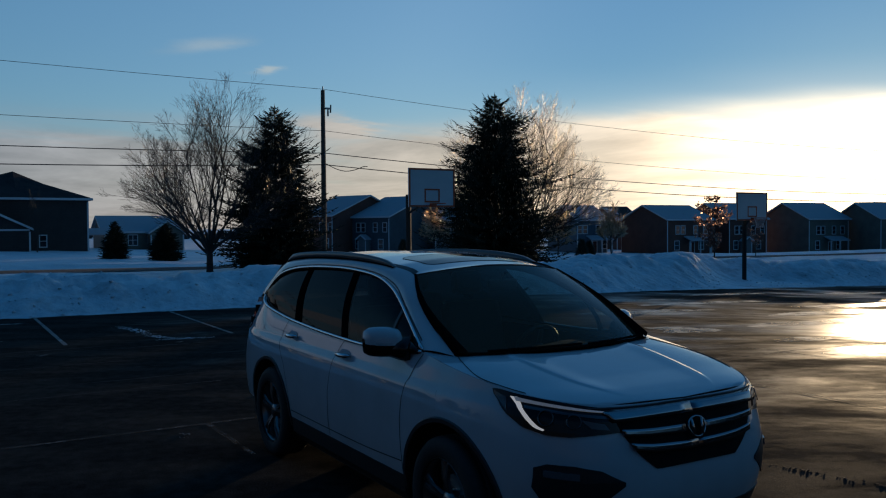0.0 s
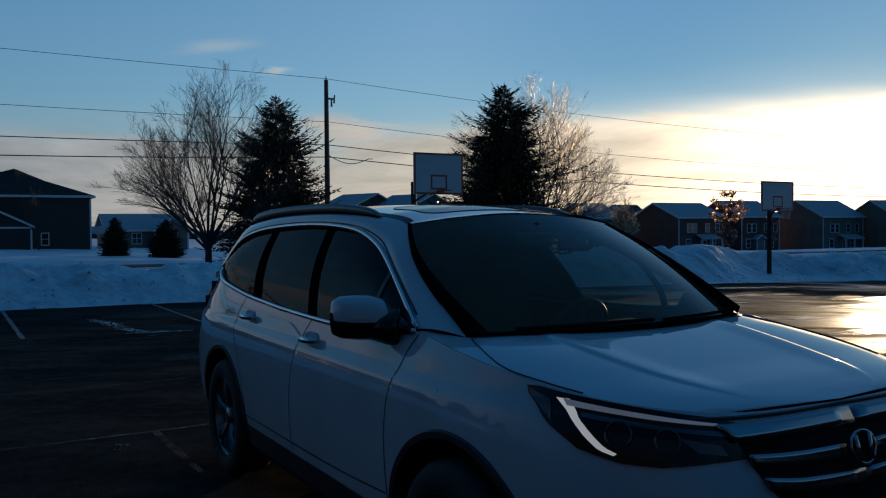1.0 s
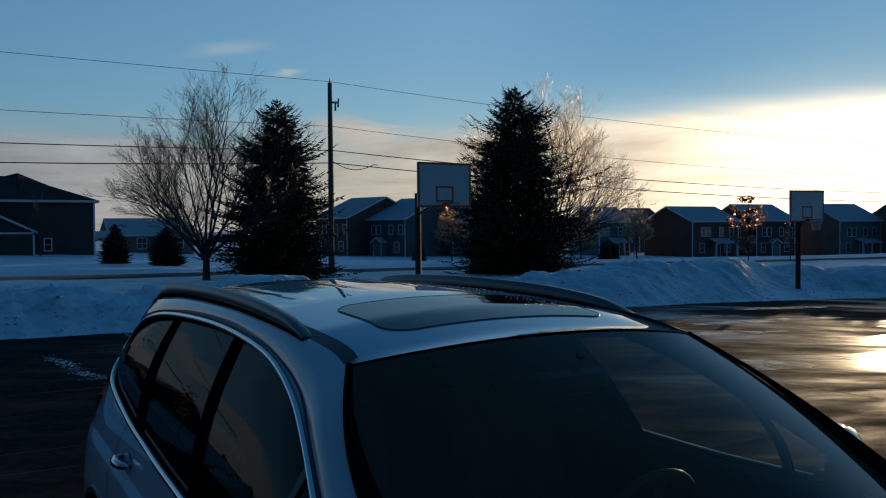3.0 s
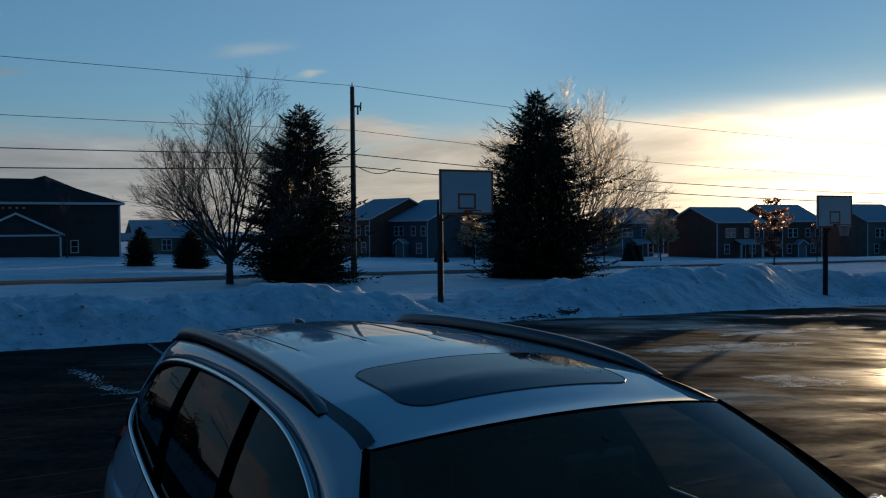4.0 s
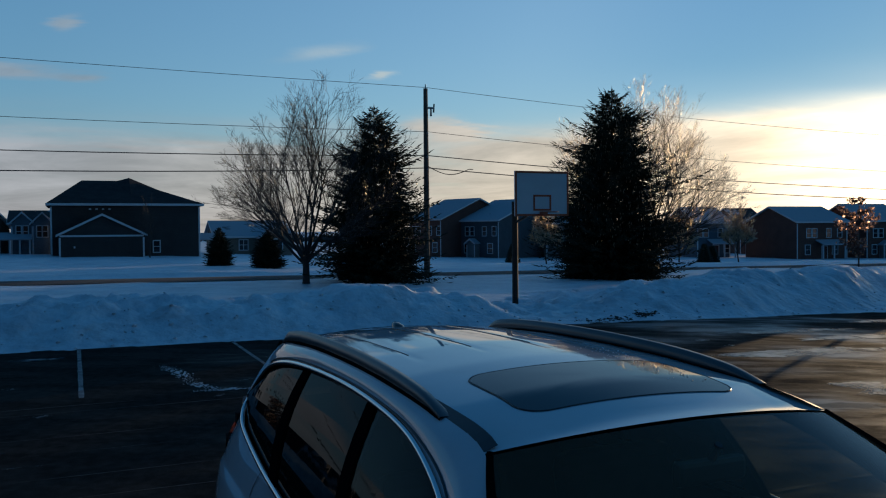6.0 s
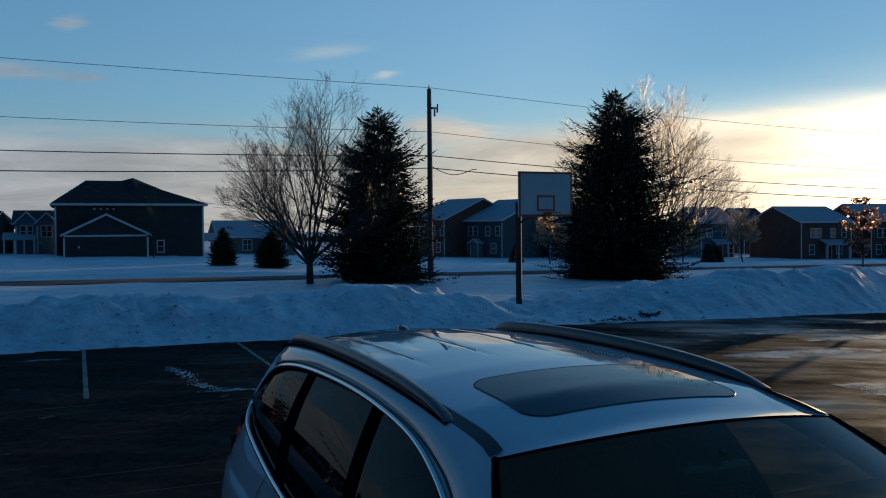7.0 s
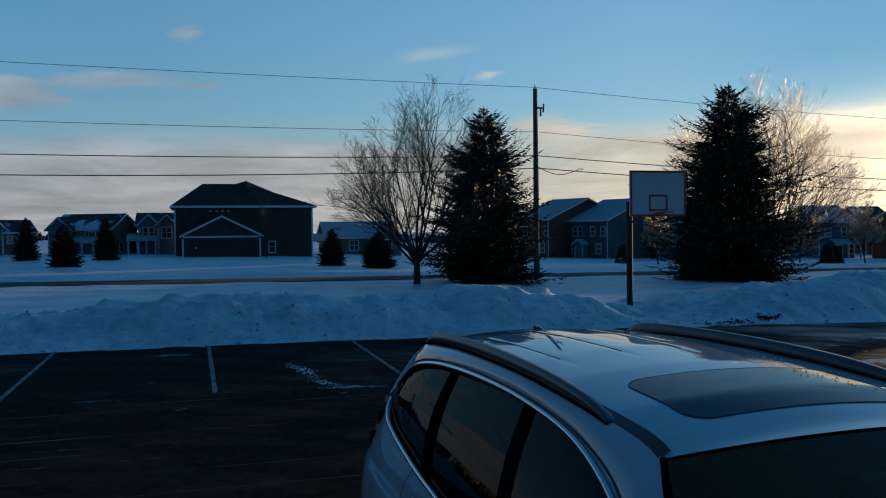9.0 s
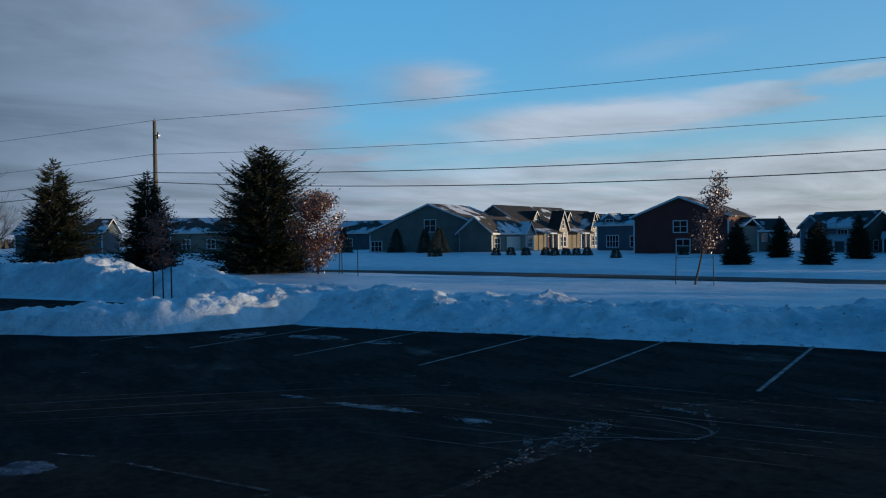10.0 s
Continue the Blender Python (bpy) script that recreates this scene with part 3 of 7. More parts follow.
bank = grid_mesh("snow_bank", spread((-30.0, -22.5, 0.5), (-22.5, -12.8, 0.11)), spread((-60, -40, 0.6), (-40, -16, 0.2), (-16, 22, 0.11), (22, 40, 0.2), (40, 70, 0.6)),
                 bank_z, BANK_SNOW, "rough ploughed snow bank along the edge of the lot")
RIDGE = [Vector(p) for p in ((-16.4, -17.6, 0.80), (-13.6, -18.5, 0.74), (-12.0, -19.3, 0.66), (-10.9, -20.8, 0.58), (-10.5, -22.6, 0.44), (-10.6, -24.6, 0.16))]


def ridge_z(x, y):
    """A curved ridge of ploughed snow that juts from the bank into the lot."""
    best, high = 9.0, 0.0
    for a, b in zip(RIDGE, RIDGE[1:]):
        d = Vector((b.x - a.x, b.y - a.y))
        t = min(1.0, max(0.0, ((x - a.x) * d.x + (y - a.y) * d.y) / d.length_squared))
        r = math.hypot(x - a.x - d.x * t, y - a.y - d.y * t)
        if r < best:
            best, high = r, a.z + (b.z - a.z) * t
    p = Vector((x, y, 0))
    wide = 1.55 + 0.35 * noise.noise(p * 0.7)
    k = max(0.0, 1 - (best / wide) ** 2)
    lump = 0.16 * noise.noise(p * 1.1) + 0.12 * noise.noise(p * 2.3) + 0.09 * abs(noise.noise(p * 4.0)) + 0.04 * noise.noise(p * 10) + 0.26 * max(0.0, 0.40 - noise.voronoi(p * 2.1)[0][0])
    return lot_z(x, y) - 0.08 + (high + 0.10 + lump) * min(1.0, k * 1.6) * (0.35 + 0.65 * k)


grid_mesh("snow_island", spread((-17.0, -7.4, 0.11)), spread((-27.5, -13.5, 0.12)), ridge_z, BANK_SNOW, "ridge of ploughed snow jutting onto the tarmac")


def scatter_lumps(name, label, places, mat, seed, flat=0.7):
    """Many small broken lumps, joined: places give (x, y, z, radius)."""
    r = random.Random(seed)
    base = [Vector(v).normalized() for v in ((1, 1, 1), (-1, -1, 1), (-1, 1, -1), (1, -1, -1), (1, 0.2, -0.3), (-0.9, 0.1, 0.4), (0, 1, 0.3), (0.1, -1, 0.2), (0, 0.1, 1))]
    tri = ((0, 8, 4), (0, 4, 6), (0, 6, 8), (1, 8, 5), (1, 7, 8), (1, 5, 7), (2, 5, 6), (2, 6, 4), (3, 7, 4), (3, 4, 2), (8, 7, 3), (8, 3, 4), (8, 6, 5), (5, 2, 3), (5, 3, 7))
    verts, faces = [], []
    for x, y, z, rad in places:
        n = len(verts)
        turn = Matrix.Rotation(r.uniform(0, 6.28), 3, "Z")
        for b in base:
            v = turn @ (b * rad * r.uniform(0.65, 1.15))
            verts.append((x + v.x, y + v.y, z + v.z * flat))
        faces += [(n + a, n + b, n + c) for a, b, c in tri]
    ob = mesh_py(name, verts, faces, mat, smooth=True)
    return tagged(ob, label, "snow" if mat is CLOD else "dirt", "", "stuff")


lump_rng = random.Random(77)
spots = []
while len(spots) < 800:
    y = lump_rng.uniform(-34, 34)
    x = edge_x(y) - abs(lump_rng.gauss(0, 1.3)) + 0.15
    rad = lump_rng.choice((0.02, 0.025, 0.03, 0.04, 0.05, 0.06)) * lump_rng.uniform(0.7, 1.2)
    z = max(bank_z(x, y), lot_z(x, y))
    spots.append((x, y, z + rad * 0.1, rad))
scatter_lumps("snow_clods", "broken clods of snow lying on the ploughed bank", spots, CLOD, 3)
spots = []
while len(spots) < 30:
    y = lump_rng.gauss(lump_rng.choice((-20, -14, -9, -6, -3, 0.2, 0.6, 5, 11)), 0.9)
    x = edge_x(y) - lump_rng.uniform(0.05, 1.7)
    rad = lump_rng.uniform(0.010, 0.030)
    spots.append((x, y, max(bank_z(x, y), lot_z(x, y)) + rad * 0.2, rad))
for k in range(70):
    u = lump_rng.choice((0.05, 0.12, 0.3, 0.38, 0.45, 0.55, 0.68, 0.85, 0.92)) + lump_rng.gauss(0, 0.035)
    rad = lump_rng.uniform(0.005, 0.016)
    spots.append((0.75 + 1.2 * u + lump_rng.gauss(0, 0.05), 2.28 + 0.30 * u + lump_rng.gauss(0, 0.018), rad * 0.2, rad))
for cx, cy, sx, sy in ((-14.85, 10.3, 0.12, 0.5), (-17.3, 7.5, 0.25, 0.25), (-15.1, 11.6, 0.08, 0.2)):
    for k in range(70):
        x, y, rad = lump_rng.gauss(cx, sx), lump_rng.gauss(cy, sy), lump_rng.uniform(0.02, 0.06)
        spots.append((x, y, max(bank_z(x, y), lot_z(x, y)) + rad * 0.1, rad))
scatter_lumps("dirt_crumbs", "dark crumbs of dirt on snow and tarmac", spots, DIRT, 4, 0.35)


# ---- houses ----
SIDING = {k: siding_material(k + "_siding", c) for k, c in dict(
    charcoal=(0.050, 0.046, 0.044), mist=(0.16, 0.205, 0.24), maroon=(0.125, 0.040, 0.034), slate=(0.080, 0.100, 0.113), sage=(0.15, 0.16, 0.145), tan=(0.18, 0.16, 0.13), cream=(0.32, 0.295, 0.26),
    blue=(0.09, 0.13, 0.165), brown=(0.155, 0.068, 0.052), grey=(0.20, 0.20, 0.20)).items()}
ROOF = {k: roof_material("roof_" + k, c, s) for k, c, s in (
    ("bare", (0.040, 0.036, 0.035), 0.0), ("dust", (0.05, 0.048, 0.048), 0.38), ("half", (0.06, 0.055, 0.052), 0.55), ("snowy", (0.06, 0.06, 0.06), 0.97))}


def add_window(parent, x, z, w, h, y, bars=(1, 1)):
    """A window on the wall that faces -y: white frame, glazing bars, pane and sill."""
    bm = bmesh.new()
    f = 0.10
    for a in ((x - w / 2 - f, x - w / 2, z - f, z + h + f), (x + w / 2, x + w / 2 + f, z - f, z + h + f),
              (x - w / 2, x + w / 2, z + h, z + h + f), (x - w / 2, x + w / 2, z - f, z)):
        add_box(bm, a[0], a[1], y - 0.07, y - 0.002, a[2], a[3])
    win = part("window", bm, WHITE_TRIM, parent, "white-framed window")
    bm = bmesh.new()
    for i in range(1, bars[0] + 1):
        xx = x - w / 2 + w * i / (bars[0] + 1)
        add_box(bm, xx - 0.035, xx + 0.035, y - 0.05, y - 0.02, z, z + h)
    for i in range(1, bars[1] + 1):
        zz = z + h * i / (bars[1] + 1)
        add_box(bm, x - w / 2, x + w / 2, y - 0.046, y - 0.024, zz - 0.03, zz + 0.03)
    part("glazing_bars", bm, WHITE_TRIM, win)
    part("pane", box(x - w / 2, x + w / 2, y - 0.018, y - 0.004, z, z + h), PANE, win, "dark reflecting glass")
    return win


def add_roof(parent, kind, x0, x1, y0, y1, z, rise, mat, over=0.4, name="roof", ridge=None):
    """kind: 'side' with the ridge along x, 'front' with the gable facing -y, 'hip'. A slab 18 cm thick with a white eaves board."""
    bm = bmesh.new()
    xa, xb, ya, yb, t = x0 - over, x1 + over, y0 - over, y1 + over, 0.18
    if kind == "hip":
        r0, r1 = ridge if ridge is not None else (min(xb - xa, yb - ya) / 2,) * 2
        cx0, cx1, cy = xa + r0, xb - r1, (ya + yb) / 2
        lo = [(xa, ya), (xb, ya), (xb, yb), (xa, yb)]
        bot = [bm.verts.new((a, b, z - t)) for a, b in lo]
        top = [bm.verts.new((a, b, z)) for a, b in lo]
        ra, rb = bm.verts.new((cx0, cy, z + rise)), bm.verts.new((cx1, cy, z + rise))
        bm.faces.new(bot[::-1])
        for i in range(4):
            bm.faces.new((bot[i], bot[(i + 1) % 4], top[(i + 1) % 4], top[i]))
        bm.faces.new((top[0], top[1], rb, ra))
        bm.faces.new((top[1], top[2], rb))
        bm.faces.new((top[2], top[3], ra, rb))
        bm.faces.new((top[3], top[0], ra))
    else:
        half = (yb - ya) / 2 if kind == "side" else (xb - xa) / 2
        prof = [(-half, -t), (0, rise - t), (half, -t), (half, 0), (0, rise), (-half, 0)]
        if kind == "side":
            a = [bm.verts.new((xa, (ya + yb) / 2 + u, z + v)) for u, v in prof]
            b = [bm.verts.new((xb, (ya + yb) / 2 + u, z + v)) for u, v in prof]
        else:
            a = [bm.verts.new(((xa + xb) / 2 + u, ya, z + v)) for u, v in prof]
            b = [bm.verts.new(((xa + xb) / 2 + u, yb, z + v)) for u, v in prof]
        for q in (a, b):
            bm.faces.new((q[0], q[1], q[4], q[5])), bm.faces.new((q[1], q[2], q[3], q[4]))
        for i in range(6):
            bm.faces.new((a[i], b[i], b[(i + 1) % 6], a[(i + 1) % 6]))
    bmesh.ops.recalc_face_normals(bm, faces=bm.faces)
    roof = part(name, bm, mat, parent)
    def board(x_0, x_1, y_0, y_1, z_0, z_1):
        part("eaves_board", box(x_0, x_1, y_0, y_1, z_0, z_1), WHITE_TRIM, roof, "white eaves board")

    def verge(plane, q, a, b):
        bm = bmesh.new()
        va = [bm.verts.new((a, u, v) if plane == "x" else (u, a, v)) for u, v in q]
        vb = [bm.verts.new((b, u, v) if plane == "x" else (u, b, v)) for u, v in q]
        bm.faces.new(va), bm.faces.new(vb[::-1])
        for i in range(4):
            bm.faces.new((va[i], vb[i], vb[(i + 1) % 4], va[(i + 1) % 4]))
        bmesh.ops.recalc_face_normals(bm, faces=bm.faces)
        part("verge_board", bm, WHITE_TRIM, roof, "white verge board")
    if kind in ("hip", "side"):
        board(xa, xb, ya - 0.03, ya - 0.003, z - t - 0.04, z + 0.02)
        board(xa, xb, yb + 0.003, yb + 0.03, z - t - 0.04, z + 0.02)
    if kind == "hip":
        board(xa - 0.03, xa - 0.003, ya, yb, z - t - 0.04, z + 0.02)
        board(xb + 0.003, xb + 0.03, ya, yb, z - t - 0.04, z + 0.02)
    if kind == "side":
        half, c = (yb - ya) / 2, (ya + yb) / 2
        for s in (-1, 1):
            q = [(c + s * half, z - t - 0.04), (c + s * half, z), (c, z + rise), (c, z + rise - t - 0.04)]
            verge("x", q, xa - 0.03, xa - 0.003)
            verge("x", q, xb + 0.003, xb + 0.03)
    if kind == "front":
        half, c = (xb - xa) / 2, (xa + xb) / 2
        for s in (-1, 1):
            verge("y", [(c + s * half, z - t - 0.05), (c + s * half, z), (c, z + rise), (c, z + rise - t - 0.05)], ya - 0.03, ya - 0.003)
    return roof


def add_walls(parent, x0, x1, y0, y1, h, mat, gable=None, rise=0.0, name="wall"):
    """Outer walls as one hollow-looking block, with its gables."""
    bm = bmesh.new()
    if gable == "front":
        add_prism(bm, [(x0, -0.4), (x1, -0.4), (x1, h), ((x0 + x1) / 2, h + rise), (x0, h)], y0, y1)
    elif gable == "side":
        n = [(y0, -0.4), (y1, -0.4), (y1, h), ((y0 + y1) / 2, h + rise), (y0, h)]
        a = [bm.verts.new((x0, u, v)) for u, v in n]
        b = [bm.verts.new((x1, u, v)) for u, v in n]
        bm.faces.new(a), bm.faces.new(b[::-1])
        for i in range(5):
            bm.faces.new((a[i], b[i], b[(i + 1) % 5], a[(i + 1) % 5]))
        bmesh.ops.recalc_face_normals(bm, faces=bm.faces)
    else:
        add_box(bm, x0, x1, y0, y1, -0.4, h)
    wall = part(name, bm, mat, parent)
    for x in (x0, x1):
        for y in (y0, y1):
            sx, sy = (-1 if x == x0 else 1), (-1 if y == y0 else 1)
            bm = bmesh.new()
            add_box(bm, min(x, x + sx * 0.03) - (0 if sx < 0 else 0.14), max(x, x + sx * 0.03) + (0.14 if sx < 0 else 0), min(y, y + sy * 0.03), max(y, y + sy * 0.03), -0.35, h - 0.22)
            part("corner_board", bm, WHITE_TRIM, wall, "white corner board")
    return wall


def house(label, x, y, turn, w, d, h, kind, rise, wall, roof, windows=(), side_windows=(), extra=None, ridge=None, group="houses along the street"):
    """A house whose front (towards -y of its own) is w wide; kind as in add_roof."""
    ob = thing("house", label, "house", pose(x, y, land_z(x, y), 0, 0, turn), group)
    x0, x1 = -w / 2, w / 2
    gable = {"front": "front", "side": "side"}.get(kind)
    wl = add_walls(ob, x0, x1, 0, d, h, SIDING[wall], gable, rise * (1 - 0.04))
    add_roof(ob, kind, x0, x1, 0, d, h + 0.12, rise, ROOF[roof], ridge=ridge)
    for wx, wz, ww, wh, bars in windows:
        add_window(ob, wx, wz, ww, wh, 0.0, bars)
    for wy, wz, ww, wh, bars in side_windows:          # on the wall at +x
        win = add_window(ob, 0, 0, ww, wh, 0.0, bars)
        m = Matrix.Translation((x1, wy, wz)) @ Matrix.Rotation(radians(90), 4, "Z")
        win.matrix_local = m
    if extra:
        extra(ob, x0, x1, d)
    return ob


def front_gable(ob, xc, w, depth, h, rise, wall, roof, windows=(), name="wing"):
    """A lower wing with its gable to the street, standing before the front."""
    add_walls(ob, xc - w / 2, xc + w / 2, -depth, -0.004, h, SIDING[wall], "front", rise * 0.96, name="wing_wall")
    add_roof(ob, "front", xc - w / 2, xc + w / 2, -depth, 0.3, h + 0.1, rise, ROOF[roof], 0.3, name="wing_roof")
    for wx, wz, ww, wh, bars in windows:
        add_window(ob, wx, wz, ww, wh, -depth, bars)


def dormer(ob, xc, y, z, w, h, rise, wall, roof):
    bm = bmesh.new()
    add_prism(bm, [(xc - w / 2, z), (xc + w / 2, z), (xc + w / 2, z + h), (xc, z + h + rise), (xc - w / 2, z + h)], y, y + 2.6)
    dm = part("dormer", bm, SIDING[wall], ob)
    add_roof(ob, "front", xc - w / 2, xc + w / 2, y, y + 2.6, z + h + 0.1, rise, ROOF[roof], 0.2, name="dormer_roof")
    add_window(ob, xc, z + 0.35, w * 0.5, h * 0.65, y, (1, 1))


def porch(ob, xc, w, depth, h, roof, posts=3):
    bm = bmesh.new()
    za, zb = h, h + 0.7
    q = [(-depth - 0.3, za), (-0.004, zb), (-0.004, zb + 0.16), (-depth - 0.3, za + 0.16)]
    a = [bm.verts.new((xc - w / 2, u, v)) for u, v in q]
    b = [bm.verts.new((xc + w / 2, u, v)) for u, v in q]
    bm.faces.new(a), bm.faces.new(b[::-1])
    for i in range(4):
        bm.faces.new((a[i], b[i], b[(i + 1) % 4], a[(i + 1) % 4]))
    bmesh.ops.recalc_face_normals(bm, faces=bm.faces)
    part("porch_roof", bm, ROOF[roof], ob)
    for i in range(posts):
        px = xc - w / 2 + 0.2 + (w - 0.4) * i / max(1, posts - 1)
        part("porch_post", box(px - 0.09, px + 0.09, -depth - 0.09, -depth + 0.09, -0.3, h + 0.05), WHITE_TRIM, ob)
    part("porch_floor", box(xc - w / 2, xc + w / 2, -depth - 0.2, -0.004, -0.4, 0.12), SIDING["grey"], ob)


def garage_door(ob, xc, w, y, h=2.1):
    bm = bmesh.new()
    for i in range(4):
        add_box(bm, xc - w / 2, xc + w / 2, y - 0.05, y - 0.004, 0.02 + i * h / 4, (i + 1) * h / 4)
    part("garage_door", bm, GARAGE, ob, "pale panelled garage door")
    bm = bmesh.new()
    add_box(bm, xc - w / 2 - 0.12, xc - w / 2, y - 0.06, y - 0.004, -0.1, h + 0.12)
    add_box(bm, xc + w / 2, xc + w / 2 + 0.12, y - 0.06, y - 0.004, -0.1, h + 0.12)
    add_box(bm, xc - w / 2, xc + w / 2, y - 0.06, y - 0.004, h, h + 0.12)
    part("door_trim", bm, WHITE_TRIM, ob)


def door(ob, xc, y, w=0.95, h=2.1):
    part("front_door", box(xc - w / 2, xc + w / 2, y - 0.04, y - 0.004, 0.05, h), SIDING["maroon"], ob, "dark front door")
    bm = bmesh.new()
    add_box(bm, xc - w / 2 - 0.12, xc - w / 2, y - 0.06, y - 0.004, 0.05, h + 0.1)
    add_box(bm, xc + w / 2, xc + w / 2 + 0.12, y - 0.06, y - 0.004, 0.05, h + 0.1)
    add_box(bm, xc - w / 2, xc + w / 2, y - 0.06, y - 0.004, h, h + 0.1)
    part("door_trim", bm, WHITE_TRIM, ob)


W22 = (1, 1)


# the dark house with its garage wing, square to the street
def dark_house_extra(ob, x0, x1, d):
    front_gable(ob, x0 + 4.75, 7.9, 3.0, 2.35, 2.1, "charcoal", "bare")
    part("gable_band", box(x0 + 0.85, x0 + 8.65, -3.06, -3.004, 2.22, 2.40), WHITE_TRIM, ob, "white band board under the gable")
    part("wall_lamp", box(x0 + 2.1, x0 + 2.26, -3.10, -3.004, 1.1, 1.3, 0.02), WHITE_TRIM, ob, "small pale wall lamp")
    # the cross wing's hip stands a little higher than the main ridge
    bm = bmesh.new()
    xm, cy = x1 + 0.4 - 7.2, d / 2
    low = [bm.verts.new(p) for p in ((xm - 2.4, cy - 0.3, 7.9), (xm, cy - 3.6, 6.6), (xm + 3.4, cy - 0.3, 7.15), (xm, cy + 3.6, 6.6))]
    top = bm.verts.new((xm, cy, 8.62))
    for i in range(4):
        bm.faces.new((low[i], low[(i + 1) % 4], top))
    bm.faces.new(low[::-1])
    bmesh.ops.recalc_face_normals(bm, faces=bm.faces)
    part("roof_peak", bm, ROOF["bare"], ob)
    for i in range(4):
        part("eaves_vent", box(x0 + 3.6 + i * 0.62, x0 + 3.82 + i * 0.62, -0.12, -0.004, 4.98, 5.12), WHITE_TRIM, ob, "small white vent under the eaves")


house("dark charcoal-sided two-storey house with a garage wing and white trim", -92, 3.68, 90, 14.6, 10.5, 5.5, "hip", 2.65, "charcoal", "bare",
      [(2.85, 0.55, 0.6, 1.15, (0, 1))], extra=dark_house_extra, ridge=(3.4, 7.2))
house("tan single-storey house with a snow-covered roof and porch", -104, 19.0, 90, 9.0, 8.0, 2.3, "side", 2.0, "tan", "snowy",
      [(-1.2, 0.75, 1.0, 1.2, W22), (1.6, 0.75, 1.0, 1.2, W22)], extra=lambda ob, a, b, d: (front_gable(ob, 2.6, 4.0, 1.6, 2.2, 1.5, "tan", "snowy", [(2.6, 0.8, 1.3, 1.2, W22)]), porch(ob, -6.2, 4.0, 0.6, 2.0, "snowy", 2)))
def twin_gables(ob, a, b, d):
    front_gable(ob, -1.0, 2.2, 0.5, 3.5, 1.35, "mist", "dust", [(-1.35, 2.1, 0.45, 1.2, (0, 1)), (-0.65, 2.1, 0.45, 1.2, (0, 1))])
    front_gable(ob, 1.05, 2.0, 0.9, 3.5, 1.3, "mist", "dust", [(0.75, 2.1, 0.45, 1.2, (0, 1)), (1.35, 2.1, 0.45, 1.2, (0, 1))])
    porch(ob, -1.7, 3.4, 1.7, 1.75, "snowy", 4)
    door(ob, -1.2, 0.0, 0.8, 1.7)


def blue_and_tan(ob, a, b, d):
    part("front_cladding", box(a, b, -0.012, -0.003, -0.3, 3.0), SIDING["mist"], ob, "pale blue front cladding")
    front_gable(ob, a + 1.5, 3.0, 0.8, 3.0, 1.5, "mist", "dust", [(a + 1.5, 1.9, 1.0, 0.95, (1, 0))])
    porch(ob, a + 4.6, 3.4, 1.1, 1.45, "snowy", 3)
    win = add_window(ob, 0, 0, 0.8, 1.1, 0.0, (0, 1))
    win.matrix_local = Matrix.Translation((b, 2.2, 0.4)) @ Matrix.Rotation(radians(90), 4, "Z")


def low_tan(ob, a, b, d):
    porch(ob, b - 1.3, 1.6, 0.7, 1.55, "snowy", 2)
    door(ob, b - 1.3, 0.0, 0.8, 1.6)


house("slate-blue two-storey house with twin white-trimmed gables and a porch", -104, -5.75, 90, 4.3, 8.0, 3.55, "side", 1.5, "mist", "dust", extra=twin_gables)
house("blue-fronted house with a tan gable end and snow on top", -105.2, -14.3, 62, 7.6, 5.6, 3.0, "side", 1.85, "tan", "half",
      [(1.2, 1.75, 1.2, 1.0, (2, 0)), (3.0, 1.75, 0.6, 1.0, (0, 1))], extra=blue_and_tan)
house("tan low house with a dark lightly snowed roof", -105.0, -21.0, 118, 3.4, 4.6, 2.65, "side", 1.45, "tan", "dust",
      [(-0.9, 1.5, 0.5, 0.8, (0, 1)), (0.5, 1.5, 0.5, 0.8, (0, 1))], extra=low_tan)


def maroon_extra(ob, x0, x1, d):
    add_walls(ob, x1 + 0.004, x1 + 0.8, 2.4, d - 1, 3.2, SIDING["tan"], None, name="side_wing_wall")
    add_roof(ob, "side", x1 + 0.004, x1 + 0.8, 2.4, d - 1, 3.3, 0.8, ROOF["half"], 0.3, name="side_wing_roof")
    add_window(ob, x1 + 0.4, 0.5, 0.45, 1.3, 2.4, W22)


house("maroon-sided two-storey house showing its gable end", -92, -28.4, 90, 10.6, 12.0, 4.25, "front", 2.25, "maroon", "half",
      [(0.05, 2.60, 1.45, 1.2, (1, 1)), (0.35, 0.35, 1.45, 1.4, (1, 1))], extra=maroon_extra)
house("blue house with snow on its low roof", -108, -41.0, 90, 6.5, 8.0, 3.6, "side", 1.5, "blue", "half",
      [(-1.0, 0.7, 1.6, 1.5, (3, 1)), (2.0, 0.7, 1.0, 1.4, W22)], extra=lambda ob, a, b, d: dormer(ob, -1.6, 0.5, 3.4, 2.0, 1.0, 0.8, "blue", "snowy"))


